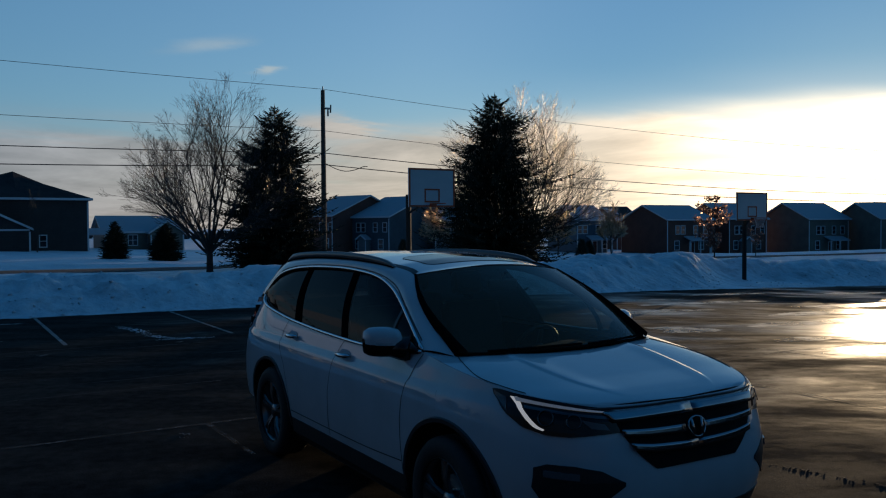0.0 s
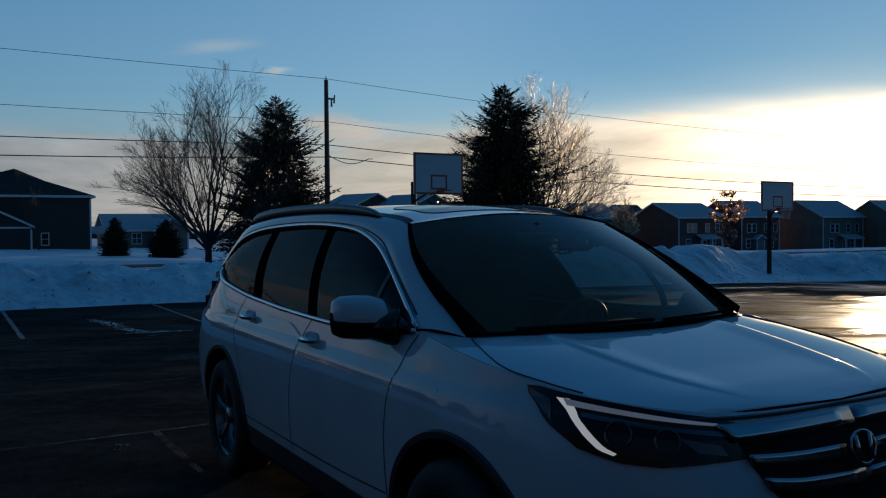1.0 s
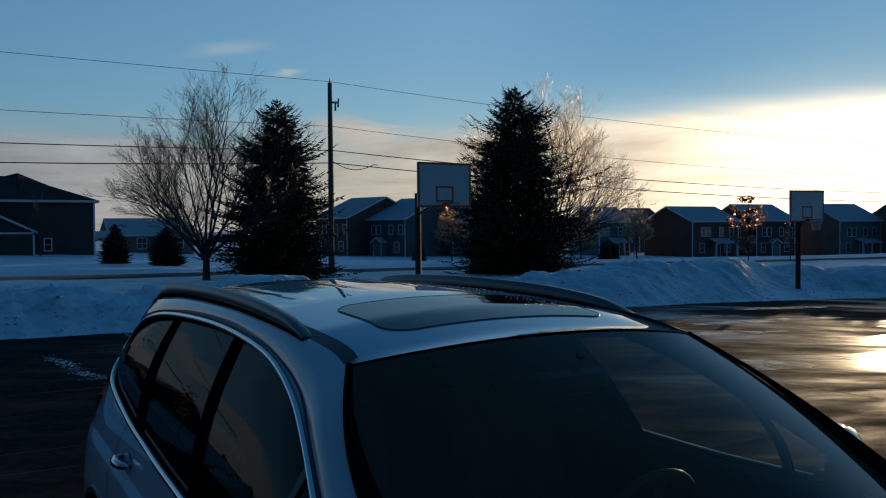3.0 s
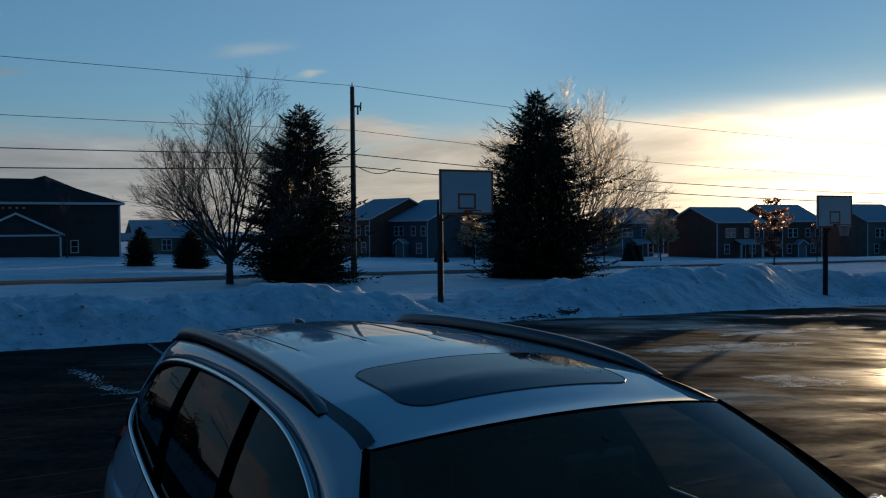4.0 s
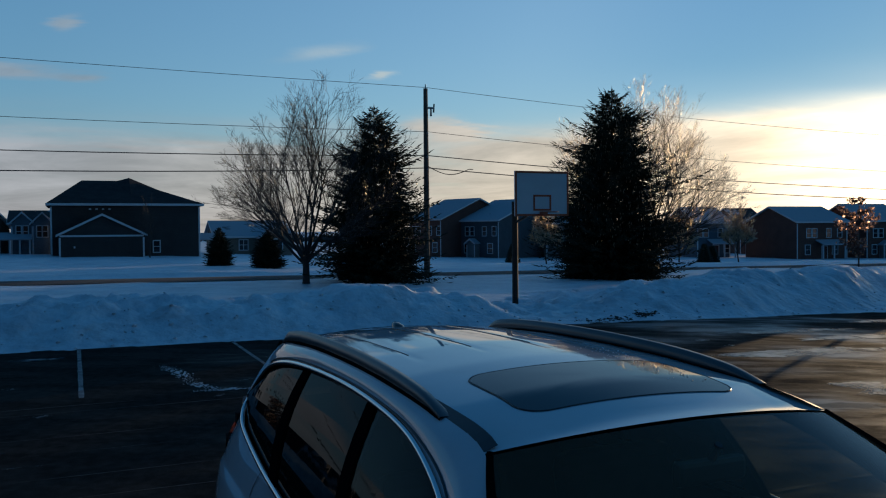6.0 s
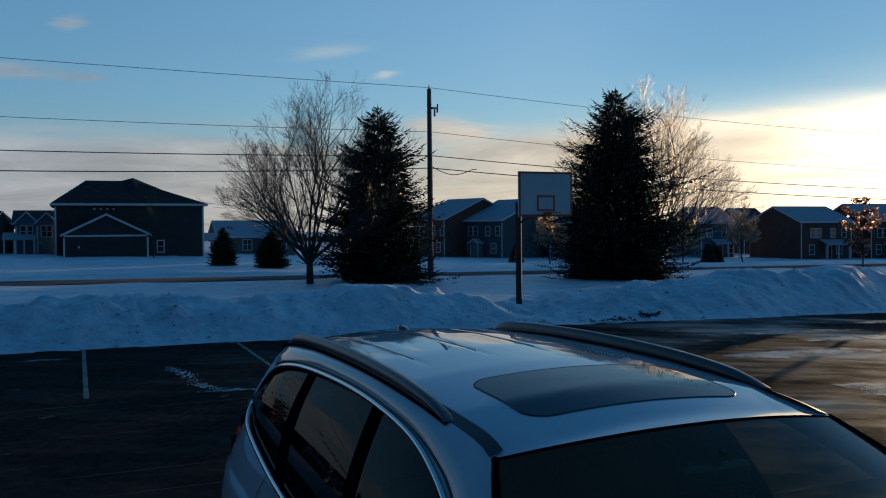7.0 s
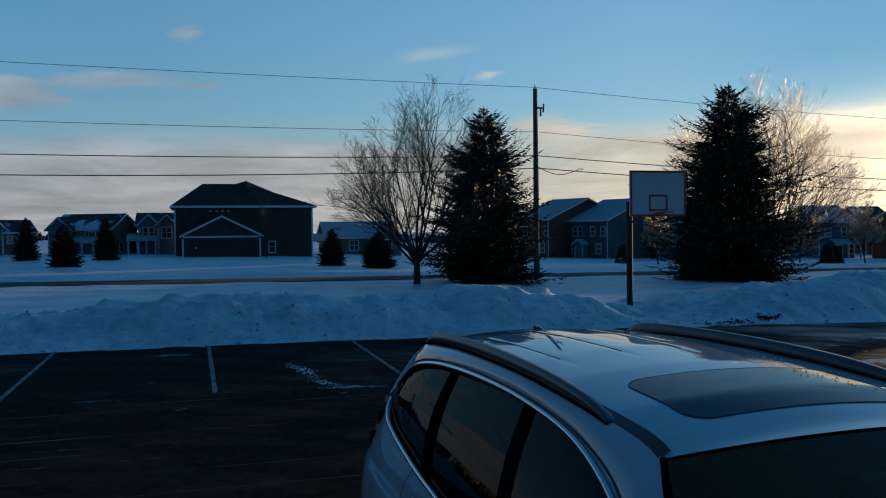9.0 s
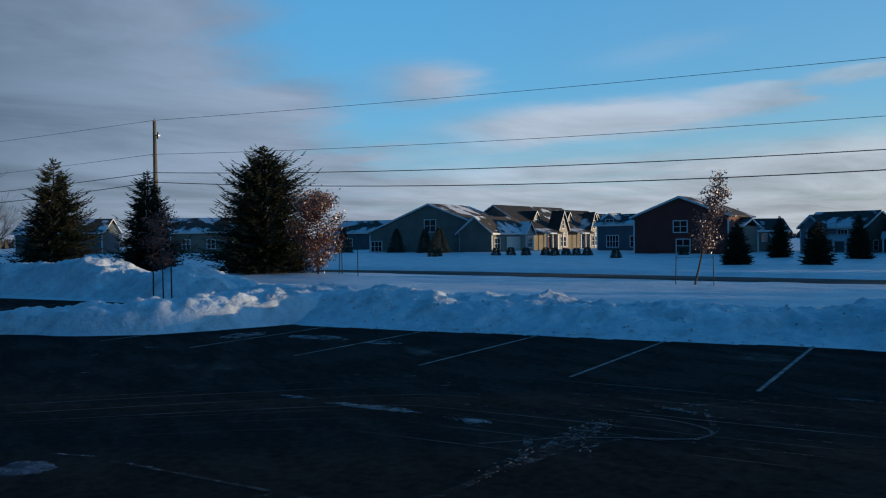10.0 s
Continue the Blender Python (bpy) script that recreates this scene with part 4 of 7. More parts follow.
def villa(s, w, roof, rise, h=3.0, dark="bare"):
    """One of a row of villas that runs back from the street: its front looks to the low sun. s: how far along the row."""
    def more(ob, x0, x1, d):
        porch(ob, x0 + w * 0.30, w * 0.52, 2.4, 2.5, roof, 4)
        front_gable(ob, x1 - w * 0.22, w * 0.30, 1.2, 3.0, 3.0, "cream", dark, [(x1 - w * 0.22, 0.6, 1.8, 1.5, W22), (x1 - w * 0.22, 3.4, 0.8, 1.2, (0, 1))])
        dormer(ob, x0 + w * 0.50, 1.8, 3.6, 1.9, 1.2, 1.2, "cream", dark)
        door(ob, x0 + w * 0.56, 0.0)
        part("belt_board", box(x0 - 0.06, x0 - 0.003, 0.3, d - 0.3, 2.85, 3.05), WHITE_TRIM, ob)
    house("tan villa with a front gable and patchy snow on top", -97.0 - s, -55.6 + 0.03 * s, 178, w, 12.0, h, "side", rise, "tan", dark, [(-w / 2 + w * 0.66, 0.8, 0.9, 1.5, W22)],
          [(3.4, 0.8, 1.2, 1.6, (1, 1)), (9.0, 0.8, 1.2, 1.6, (1, 1))], extra=more, group="row of villas")


def garage_wing_extra(ob, x0, x1, d):
    garage_door(ob, 1.2, 4.6, -0.02)
    front_gable(ob, x1 - 1.4, 2.4, 0.9, 2.5, 1.7, "cream", "half", [(x1 - 1.4, 0.7, 1.2, 1.4, W22)])


house("low sage garage wing with snow lying on its roof", -101.6, -54.2, 178, 10.5, 5.0, 2.6, "side", 2.3, "sage", "half", [(-3.8, 0.6, 1.4, 1.4, W22)], extra=garage_wing_extra, group="row of villas")
villa(18.5, 11.0, "half", 3.9)
villa(30.5, 11.0, "half", 3.9, dark="dust")
villa(42.0, 11.0, "half", 3.6)
villa(52.0, 8.0, "half", 3.2)
house("sage-grey house with a wide gable and patchy snow on the roof", -97, -64.4, 94, 19.5, 12.0, 2.9, "front", 3.9, "sage", "half",
      [(0.1, 3.0, 1.7, 1.6, (1, 1)), (-8.6, 0.3, 1.7, 1.4, (2, 1))])
house("low house with a dark roof under a line of snow", -118, -91.0, 100, 12.0, 9.0, 3.1, "side", 2.2, "slate", "half", [(-3, 0.8, 1.0, 1.3, W22), (2, 0.8, 1.0, 1.3, W22)])
house("tan house beyond the spruces with a snowy roof", -92, -107.0, 120, 15.0, 9.0, 3.4, "side", 2.4, "tan", "half", [(-4, 0.9, 1.2, 1.4, W22), (0, 0.9, 1.2, 1.4, W22), (4, 0.9, 1.2, 1.4, W22)],
      extra=lambda ob, a, b, d: front_gable(ob, -4.0, 4.0, 1.2, 3.2, 1.8, "slate", "half"))
house("blue-grey house beyond the spruces with a snowy roof", -84, -128.0, 125, 14.0, 9.0, 3.6, "side", 2.4, "slate", "half", [(-4, 0.9, 1.2, 1.4, W22), (3, 0.9, 1.2, 1.4, W22)])

# the houses towards the sunset: gable ends in shade, snowed roofs
two_floors = [(-2.6, 3.5, 0.8, 1.3, (0, 1)), (-1.5, 3.5, 0.8, 1.3, (0, 1)), (1.2, 3.5, 0.8, 1.3, (0, 1)), (3.3, 3.5, 0.8, 1.3, (0, 1)), (2.4, 0.9, 1.0, 1.4, (0, 1)), (-2.8, 0.9, 0.9, 1.4, (0, 1))]


def entrance(ob, x0, x1, d):
    door(ob, -0.9, 0.0)
    front_gable(ob, -0.9, 1.8, 0.9, 2.3, 0.7, "grey", "snowy")


def terrace_extra(ob, x0, x1, d):
    door(ob, 0.4, 0.0)
    porch(ob, 1.0, 4.6, 1.4, 2.3, "snowy", 3)


house("brown-sided two-storey house under a snowed roof", -118.9, 48.2, 17, 7.6, 15.5, 5.8, "side", 3.3, "brown", "snowy", two_floors)
house("slate-blue two-storey house with a porch and snowed roof", -112.6, 54.4, 17, 8.4, 15.5, 5.7, "side", 3.3, "slate", "snowy", two_floors, extra=entrance)
house("grey house behind the slate-blue one", -106.0, 66.0, 40, 7.0, 9.0, 5.4, "side", 2.6, "grey", "snowy", two_floors[:5])
house("blue house far off with a snowed roof", -105.8, 93.1, 85, 6.2, 9.0, 5.7, "side", 2.6, "blue", "snowy", two_floors[:5], extra=terrace_extra)
house("dark house far off behind young trees", -121.2, 115.8, 85, 5.6, 9.0, 6.0, "side", 2.8, "brown", "dust", two_floors[:4])
house("brown two-storey house with a white-posted porch and frosted roof", -94.5, 104.4, 85, 9.6, 11.9, 5.8, "side", 2.5, "brown", "snowy", two_floors, extra=terrace_extra)
house("brown two-storey house against the sunset with a frosted roof", -92.6, 116.4, 85, 8.6, 11.0, 6.0, "side", 2.8, "brown", "snowy", two_floors, extra=entrance)
house("tan two-storey house against the sunset with a frosted roof", -86.1, 129.2, 85, 9.7, 11.0, 6.0, "side", 2.9, "tan", "snowy", two_floors, extra=terrace_extra)
house("pale house against the sunset with a frosted roof", -78.0, 138.3, 75, 10.3, 11.0, 5.9, "side", 2.8, "tan", "snowy", two_floors)
house("dark house against the sunset with a frosted roof", -66.0, 147.0, 65, 12.0, 11.0, 5.9, "side", 2.8, "brown", "snowy", two_floors)
house("brown house past the sunset gap with a frosted roof", -50.0, 150.0, 55, 12.0, 11.0, 5.9, "side", 2.8, "brown", "snowy", two_floors)
house("brown house further along under a frosted roof", -34.0, 156.0, 45, 13.0, 11.0, 5.9, "side", 2.8, "brown", "snowy", two_floors)


# ---- trees ----
def add_spike(vs, fs, base, way, length, width):
    """A needle-clad twig: a slim four-sided spindle."""
    way = way.normalized()
    a = way.cross(Vector((0.31, 0.17, 0.93))).normalized() * width
    b = way.cross(a).normalized() * width
    mid = base + way * length * 0.4
    n = len(vs)
    vs.extend((base, mid + a, mid + b, mid - a, mid - b, base + way * length))
    for k in range(4):
        fs.append((n, n + 1 + (k + 1) % 4, n + 1 + k))
        fs.append((n + 5, n + 1 + k, n + 1 + (k + 1) % 4))


def spruce(label, x, y, z, height, radius, seed, density=1.0, mat=None, group="spruces", skirt=0.03, power=0.85, gaps=0.15, twig=0.26, cones=0, ragged=0.34):
    """A spruce: straight trunk, whorls of upswept boughs, each clad with twigs; pointed leader, ragged outline."""
    rng = random.Random(seed)
    ob = thing("spruce_tree", label, "tree", pose(x, y, z, 0, 0, rng.uniform(0, 360)), group)
    part("trunk", tube([(0, 0, -0.2), (0.03, 0, height * 0.5), (0, 0.02, height * 0.985)], [height * 0.022, height * 0.013, 0.012], 7), BARK, ob)
    vs, fs = [], []

    def reach_at(f):
        return 1.14 * radius * min((1 - f) ** power, 1.55 * (1 - f), 0.10 + 0.75 * (1 - f) if f > 0.9 else 9.0) + 0.03

    level = height * skirt
    while level < height * 0.975:
        f = level / height
        n = max(3, int((4 + 6 * (1 - f)) * density))
        for k in range(n):
            if rng.random() < gaps * 0.5:
                continue
            a = rng.uniform(0, 2 * math.pi)
            lobe = noise.noise(Vector((math.cos(a) * 1.6, math.sin(a) * 1.6, level * 1.1 + seed * 3.7)))
            L = reach_at(f) * (0.92 + ragged * 1.5 * lobe) * rng.choice((0.5, 0.7, 0.85, 0.95, 1.05, 1.18)) * min(1.0, 0.72 + 2.0 * f)
            rise = 0.75 * f - 0.16 + rng.uniform(-0.16, 0.16)
            p = Vector((0, 0, level))
            steps = max(2, int(L / 0.17))
            for s in range(steps):
                u = s / steps
                way = Vector((math.cos(a), math.sin(a), rise + 0.95 * u * u - 0.50 * u)).normalized()
                q = p + way * (L / steps)
                if u > 0.10:
                    for side in (-1, 1):
                        for rep in range(2 if density > 0.8 and u < 0.75 else 1):
                            turn = a + side * rng.uniform(0.45, 1.0)
                            sw = Vector((math.cos(turn), math.sin(turn), rng.uniform(-0.5, 0.5)))
                            add_spike(vs, fs, p + way * rng.uniform(0, L / steps), sw, min(twig, L * 0.5) * rng.uniform(0.6, 1.4) * (1.2 - 0.7 * u), 0.026 * rng.uniform(0.7, 1.5))
                p = q
            add_spike(vs, fs, p - way * 0.05, way, min(twig, L * 0.6) * 1.1, 0.026)
            add_spike(vs, fs, Vector((0, 0, level)), p - Vector((0, 0, level)), (p - Vector((0, 0, level))).length, 0.02)
        level += height * rng.uniform(0.012, 0.022) / max(0.6, density ** 0.5)
    for k in range(6):
        add_spike(vs, fs, Vector((0, 0, height * (0.91 + 0.012 * k))), Vector((rng.uniform(-0.15, 0.15), rng.uniform(-0.15, 0.15), 1)), height * 0.035, 0.018)
    for k in range(int(150 * height * density)):
        f = rng.random() ** 1.8 * 0.70
        a, r = rng.uniform(0, 6.28), reach_at(f) * rng.uniform(0.10, 0.56) * min(1.0, 0.80 + 2.0 * f)
        add_spike(vs, fs, Vector((math.cos(a) * r, math.sin(a) * r, height * (0.02 + f))), Vector((math.cos(a), math.sin(a), rng.uniform(-0.7, 0.5))), 0.055 * height * rng.uniform(0.6, 1.2), 0.0075 * height)
    mesh_py("crown", vs, fs, mat or NEEDLES, ob)
    if cones:
        cv, cf = [], []
        for k in range(cones):
            f = rng.uniform(0.12, 0.96) ** 0.8
            a, r = rng.uniform(0, 6.28), reach_at(f) * rng.uniform(0.45, 1.0)
            add_spike(cv, cf, Vector((math.cos(a) * r, math.sin(a) * r, height * f)), Vector((rng.uniform(-0.1, 0.1), rng.uniform(-0.1, 0.1), -1)), 0.15 * rng.uniform(0.7, 1.3), 0.022)
        mesh_py("cone", cv, cf, CONE, ob, "hanging brown cones glazed with ice")["kind"] = "stuff"
    return ob


def bare_tree(label, x, y, z, height, spread_out, seed, fork=0.17, limbs=7, group="bare trees", twig_mat=None, trunk_r=0.17, depth=4, lean=(0, 0), name="bare_tree", plume=0.05, fine=0.0048):
    """A leafless tree: short trunk, limbs fanning up like a vase, twigs to the fourth order."""
    rng = random.Random(seed)
    ob = thing(name, label, "tree", pose(x, y, z), group)
    limb_bm, twig_bm = bmesh.new(), bmesh.new()
    top = Vector((rng.uniform(-0.1, 0.1), rng.uniform(-0.1, 0.1), height * fork))
    part("trunk", tube([(0, 0, -0.25), (0.01, 0, 0.12), top * 0.5, top], [trunk_r * 1.45, trunk_r * 1.08, trunk_r * 0.98, trunk_r * 0.92], 9), BARK, ob)

    def grow(p, way, length, r, order):
        n = 5 if order < 2 else 3
        pts, q, w = [p], p.copy(), way.normalized()
        nodes = []
        for i in range(n):
            w = (w + Vector((rng.uniform(-1, 1), rng.uniform(-1, 1), rng.uniform(-0.7, 0.9))) * (0.085 if order < 2 else 0.12)
                 + Vector((0, 0, 0.02))).normalized()
            w.z = max(w.z, 0.22 - 0.08 * order)
            q = q + w * (length / n)
            pts.append(q.copy())
            nodes.append((q.copy(), w.copy(), (i + 1) / n))
        end = r * (0.45 if order < depth else 0.4)
        radii = [r + (end - r) * i / n for i in range(n + 1)]
        add_tube(limb_bm if order < (2 if twig_mat is SUNLIT_FROST else 3) else twig_bm, pts, radii, 5 if order < 2 else 3, cap=False)
        if order >= depth:
            return
        kids = {0: 9, 1: 6, 2: 5, 3: 5}[order]
        for k in range(kids):
            u = 0.22 + 0.78 * (k + rng.random()) / kids
            i = min(n - 1, int(u * n))
            base, bw, _ = nodes[i]
            side = bw.cross(Vector((rng.uniform(-1, 1), rng.uniform(-1, 1), rng.uniform(-1, 1)))).normalized()
            nw = (bw * 0.85 + side * rng.uniform(0.30, 0.66) + Vector((0, 0, 0.06))).normalized()
            grow(base, nw, length * rng.uniform(0.40, 0.64) * (1.15 - 0.4 * u), max(fine, r * (1 - 0.5 * u) * 0.52), order + 1)

    for k in range(limbs):
        a = 2 * math.pi * (k + rng.uniform(-0.25, 0.25)) / limbs
        tilt = (0.2, 0.5, 0.8, 1.1, 1.5, 1.95)[(k * 5) % 6] * rng.uniform(0.85, 1.15) if k else 0.06
        out = spread_out / (height * (1 - fork))
        way = Vector((math.cos(a) * out * tilt + lean[0], math.sin(a) * out * tilt + lean[1], 1.0))
        if k == 0:
            way = Vector((0.0, plume, 1.0))
        L = height * (1 - fork) * (0.72 if k else 0.86) * rng.uniform(0.85, 1.02) * (1.0 - 0.13 * tilt)
        grow(top * rng.uniform(0.62, 1.0), way, L, trunk_r * rng.uniform(0.32, 0.50), 0)
    part("limb", limb_bm, BARK, ob)
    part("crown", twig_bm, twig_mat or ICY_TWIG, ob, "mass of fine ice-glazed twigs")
    return ob


def leafy_young_tree(label, x, y, z, height, radius, seed, leaves, trunk_r=0.04, low=0.45, leaf=0.09, mat=None, stakes=True, stake_r=0.75, wide=1.0, group="young trees", fuzz=0.08, tilt=0.0):
    """A young tree that has kept its dry leaves, tied between stakes."""
    rng = random.Random(seed)
    ob = thing("young_tree", label, "tree", pose(x, y, z, tilt), group)
    bm = bmesh.new()
    add_tube(bm, [(0, 0, -0.2), (0.03, 0.02, height * 0.5), (0, 0, height * 0.97)], [trunk_r, trunk_r * 0.7, 0.01], 6)
    ends = []
    for k in range(26):
        f = rng.uniform(low, 0.97)
        a = rng.uniform(0, 6.28)
        r = radius * (0.35 + 0.65 * math.sin(math.pi * min(1, (f - low) / (1 - low) * 0.85 + 0.12))) * rng.uniform(0.5, 1.1) * wide
        p0 = Vector((0, 0, height * f))
        p1 = p0 + Vector((math.cos(a) * r, math.sin(a) * r, r * rng.uniform(0.4, 0.9)))
        add_tube(bm, [p0, (p0 + p1) / 2 + Vector((0, 0, -0.03)), p1], [0.012, 0.008, 0.004], 3, cap=False)
        ends.append((p0, p1))
    part("trunk", bm, BARK, ob)
    vs, fs = [], []
    for k in range(leaves):
        p0, p1 = rng.choice(ends)
        c = p0.lerp(p1, rng.uniform(0.25, 1.08)) + Vector((rng.gauss(0, fuzz), rng.gauss(0, fuzz), rng.gauss(0, fuzz)))
        u = Vector((rng.gauss(0, 1), rng.gauss(0, 1), rng.gauss(0, 1))).normalized() * leaf * rng.uniform(0.6, 1.3)
        v = u.cross(Vector((rng.gauss(0, 1), rng.gauss(0, 1), rng.gauss(0, 1)))).normalized() * leaf * 0.55
        n = len(vs)
        vs.extend((c - u, c + v * 0.9 + Vector((0, 0, 0.01)), c + u, c - v))
        fs.append((n, n + 1, n + 2, n + 3))
    mesh_py("crown", vs, fs, mat or RUST_LEAF, ob, "dry rust-brown leaves")
    if stakes:
        for a in (1.45, 4.75):
            sx, sy = stake_r * math.cos(a), stake_r * math.sin(a)
            st = thing("tree_stake", "thin steel stake beside a young tree", "stake", pose(x + sx, y + sy, z), "tree stakes")
            part("post", tube([(0, 0, -0.3), (-sx * 0.04, -sy * 0.04, 1.35)], 0.022, 5), DARK_STEEL, st)
            part("tie", tube([(-sx * 0.04, -sy * 0.04, 1.25), (-sx * 0.5, -sy * 0.5, 1.23), (-sx * 0.97, -sy * 0.97, 1.27)], 0.006, 4), CABLE, st)
    return ob


def shrub(label, x, y, z, height, radius, seed, group="evergreen shrubs", n=1800, mat=None, twig=0.24, belly=0.7):
    """A dense conical or rounded evergreen shrub."""
    rng = random.Random(seed)
    ob = thing("evergreen_shrub", label, "shrub", pose(x, y, z), group)
    part("stem", tube([(0, 0, -0.15), (0, 0, height * 0.8)], [0.05, 0.02], 6), BARK, ob)
    vs, fs = [], []
    for k in range(n):
        f = rng.random() ** 1.3
        a = rng.uniform(0, 6.28)
        r = radius * (1 - f) ** belly * rng.uniform(0.3, 1.0)
        p = Vector((math.cos(a) * r, math.sin(a) * r, height * f * 0.95))
        add_spike(vs, fs, p, Vector((math.cos(a), math.sin(a), rng.uniform(-0.2, 0.9))), twig * rng.uniform(0.6, 1.3), twig * 0.2)
    mesh_py("crown", vs, fs, mat or YEW, ob)
    return ob


gz = ground_z
bare_tree("leafless vase-shaped tree with ice-glazed twigs on the verge", -37.0, 8.5, gz(-37.0, 8.5), 8.3, 6.3, 11, fork=0.16, limbs=15, trunk_r=0.16, lean=(0, -0.13), plume=0.20)
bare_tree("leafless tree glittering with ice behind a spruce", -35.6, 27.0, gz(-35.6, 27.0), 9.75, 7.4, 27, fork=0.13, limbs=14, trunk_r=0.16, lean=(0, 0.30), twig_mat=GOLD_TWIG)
spruce("dark green spruce beside the leafless tree", -37.4, 12.1, gz(-37.4, 12.1), 8.75, 3.05, 3, 1.7, power=0.54, twig=0.36, ragged=0.42, cones=900)
spruce("tall dark spruce with glints of ice on its boughs", -35.0, 24.4, gz(-35, 24.4), 10.1, 4.1, 8, 1.8, power=0.58, twig=0.38, cones=2600, ragged=0.42)
spruce("broad dark spruce on the verge", -38.4, -40.2, gz(-38.4, -40.2), 8.3, 4.2, 14, 1.8, power=0.62, twig=0.42)
spruce("spruce with a slim top beside the pole", -34.6, -46.8, gz(-34.6, -46.8), 6.85, 2.5, 15, 1.4, twig=0.36)
spruce("spruce on the verge beyond the snow heap", -34.5, -56.5, gz(-34.5, -56.5), 8.3, 3.5, 16, 1.4, twig=0.40, power=0.95)
leafy_young_tree("young oak with rusty dry leaves beside a spruce", -37.6, -35.2, gz(-37.6, -35.2), 4.6, 2.1, 5, 6500, 0.06, 0.10, 0.085, stakes=False, group="rusty oaks", fuzz=0.24)
leafy_young_tree("young oak with rusty dry leaves between spruces", -33.2, -43.9, gz(-33.2, -43.9), 3.9, 1.2, 6, 2200, 0.06, 0.10, 0.085, stakes=False, group="rusty oaks", fuzz=0.2)
leafy_young_tree("staked young tree with dry leaves at its top", -37.2, -12.4, gz(-37.2, -12.4), 5.45, 0.85, 9, 2300, 0.05, 0.30, 0.062, fuzz=0.15, tilt=-13, stake_r=0.9)
leafy_young_tree("staked sapling in the snow heap", -14.4, -21.9, max(bank_z(-14.4, -21.9), lot_z(-14.4, -21.9)), 2.4, 0.35, 10, 30, 0.025, 0.5, 0.05, stake_r=0.42)
leafy_young_tree("young tree with clumps of icy leaves against the sunset", -42.2, 50.8, gz(-42.2, 50.8), 4.8, 1.7, 12, 1500, 0.06, 0.16, 0.13, stakes=False, fuzz=0.12)
leafy_young_tree("small icy tree against the sunset", -48.0, 63.0, gz(-48, 63), 3.2, 0.9, 13, 300, 0.04, 0.25, 0.10, stakes=False)
bare_tree("small frosted tree before a porch", -58.3, 34.1, gz(-58.3, 34.1), 4.0, 1.5, 31, 0.25, 9, "small frosted trees", SUNLIT_FROST, 0.06, 3, fine=0.026)
bare_tree("small frosted tree before brown houses", -55.8, 52.1, gz(-55.8, 52.1), 4.2, 1.4, 32, 0.25, 10, "small frosted trees", SUNLIT_FROST, 0.06, 3, fine=0.026)
bare_tree("small frosted tree beside a spruce", -57.5, 47.0, gz(-57.5, 47), 3.8, 1.4, 33, 0.25, 9, "small frosted trees", SUNLIT_FROST, 0.06, 3, fine=0.026)
bare_tree("thin leafless tree against the dark house", -84.0, 5.2, gz(-84, 5.2), 5.0, 1.1, 34, 0.3, 5, "small frosted trees", trunk_r=0.06, depth=3, twig_mat=BARK)
bare_tree("pale leafless tree at the far end of the street", -43.4, -79.8, gz(-43.4, -79.8), 7.5, 3.5, 36, 0.15, 8, "small frosted trees", trunk_r=0.14, depth=3)
for k, (bx, by, bh, br) in enumerate(((-62.5, -15.9, 3.6, 1.45), (-80.0, -15.9, 4.4, 1.4), (-62.8, -10.5, 3.6, 1.45), (-79.0, -9.2, 4.4, 1.5),
                                      (-61.0, 8.2, 3.2, 1.3), (-56.0, 10.7, 3.0, 1.5))):
    spruce("young dark spruce standing in the snow", bx, by, gz(bx, by), bh * 0.88, br * 0.70, 40 + k, 1.5, NEEDLES, "young spruces", power=0.8, twig=0.36, ragged=0.15)
for k, (bx, by, bh, br) in enumerate(((-92.0, -66.5, 3.3, 1.3), (-92.0, -62.0, 3.2, 1.2), (-91.5, -59.5, 3.4, 1.5), (-92.0, -75.5, 3.4, 1.3),
                                      (-70.0, 60.5, 2.2, 0.8), (-70.5, 62.0, 2.0, 0.8), (-90.0, 48.0, 2.4, 0.9))):
    shrub("dark evergreen shrub against a house", bx, by, gz(bx, by), bh, br, 60 + k)
for k, (bx, by) in enumerate(((-76.0, -50.3), (-74.5, -50.0), (-80.0, -45.2), (-81.0, -43.9), (-81.5, -42.3), (-82.0, -40.2), (-81.5, -38.9), (-81.0, -37.4), (-80.0, -35.8), (-79.5, -34.4), (-74.0, -29.4), (-86.5, -26.5))):
    shrub("low clipped shrub poking out of the snow", bx, by, gz(bx, by) - 0.15, 1.0, 0.55, 80 + k, "low shrubs", 900, twig=0.15, belly=0.3)

for px, py, tx, ty in ((-38.6, -34.4, 0.35, 0.35), (-38.3, -33.9, -0.10, -0.12), (-36.8, -31.6, 0.02, 0.0)):
    st = thing("tree_stake", "thin steel stake standing in the snow", "stake", pose(px, py, gz(px, py)), "tree stakes")
    part("post", tube([(0, 0, -0.3), (tx, ty, 1.55)], 0.028, 5), DARK_STEEL, st)

# ---- power line ----
POLES = ((-39.2, 15.6, 0.0), (-37.15, -49.05, 0.85), (-33.0, 90.0, -1.2), (-33.0, -118.0, 0.0))     # x, y and how far its cables hang higher
WIRE_Z = (9.60, 7.25, 6.0, 5.35)
SAG, SAG_SUNSET = (0.28, 0.50, 0.71, 0.97), (1.2, 1.2, 1.1, 1.1)


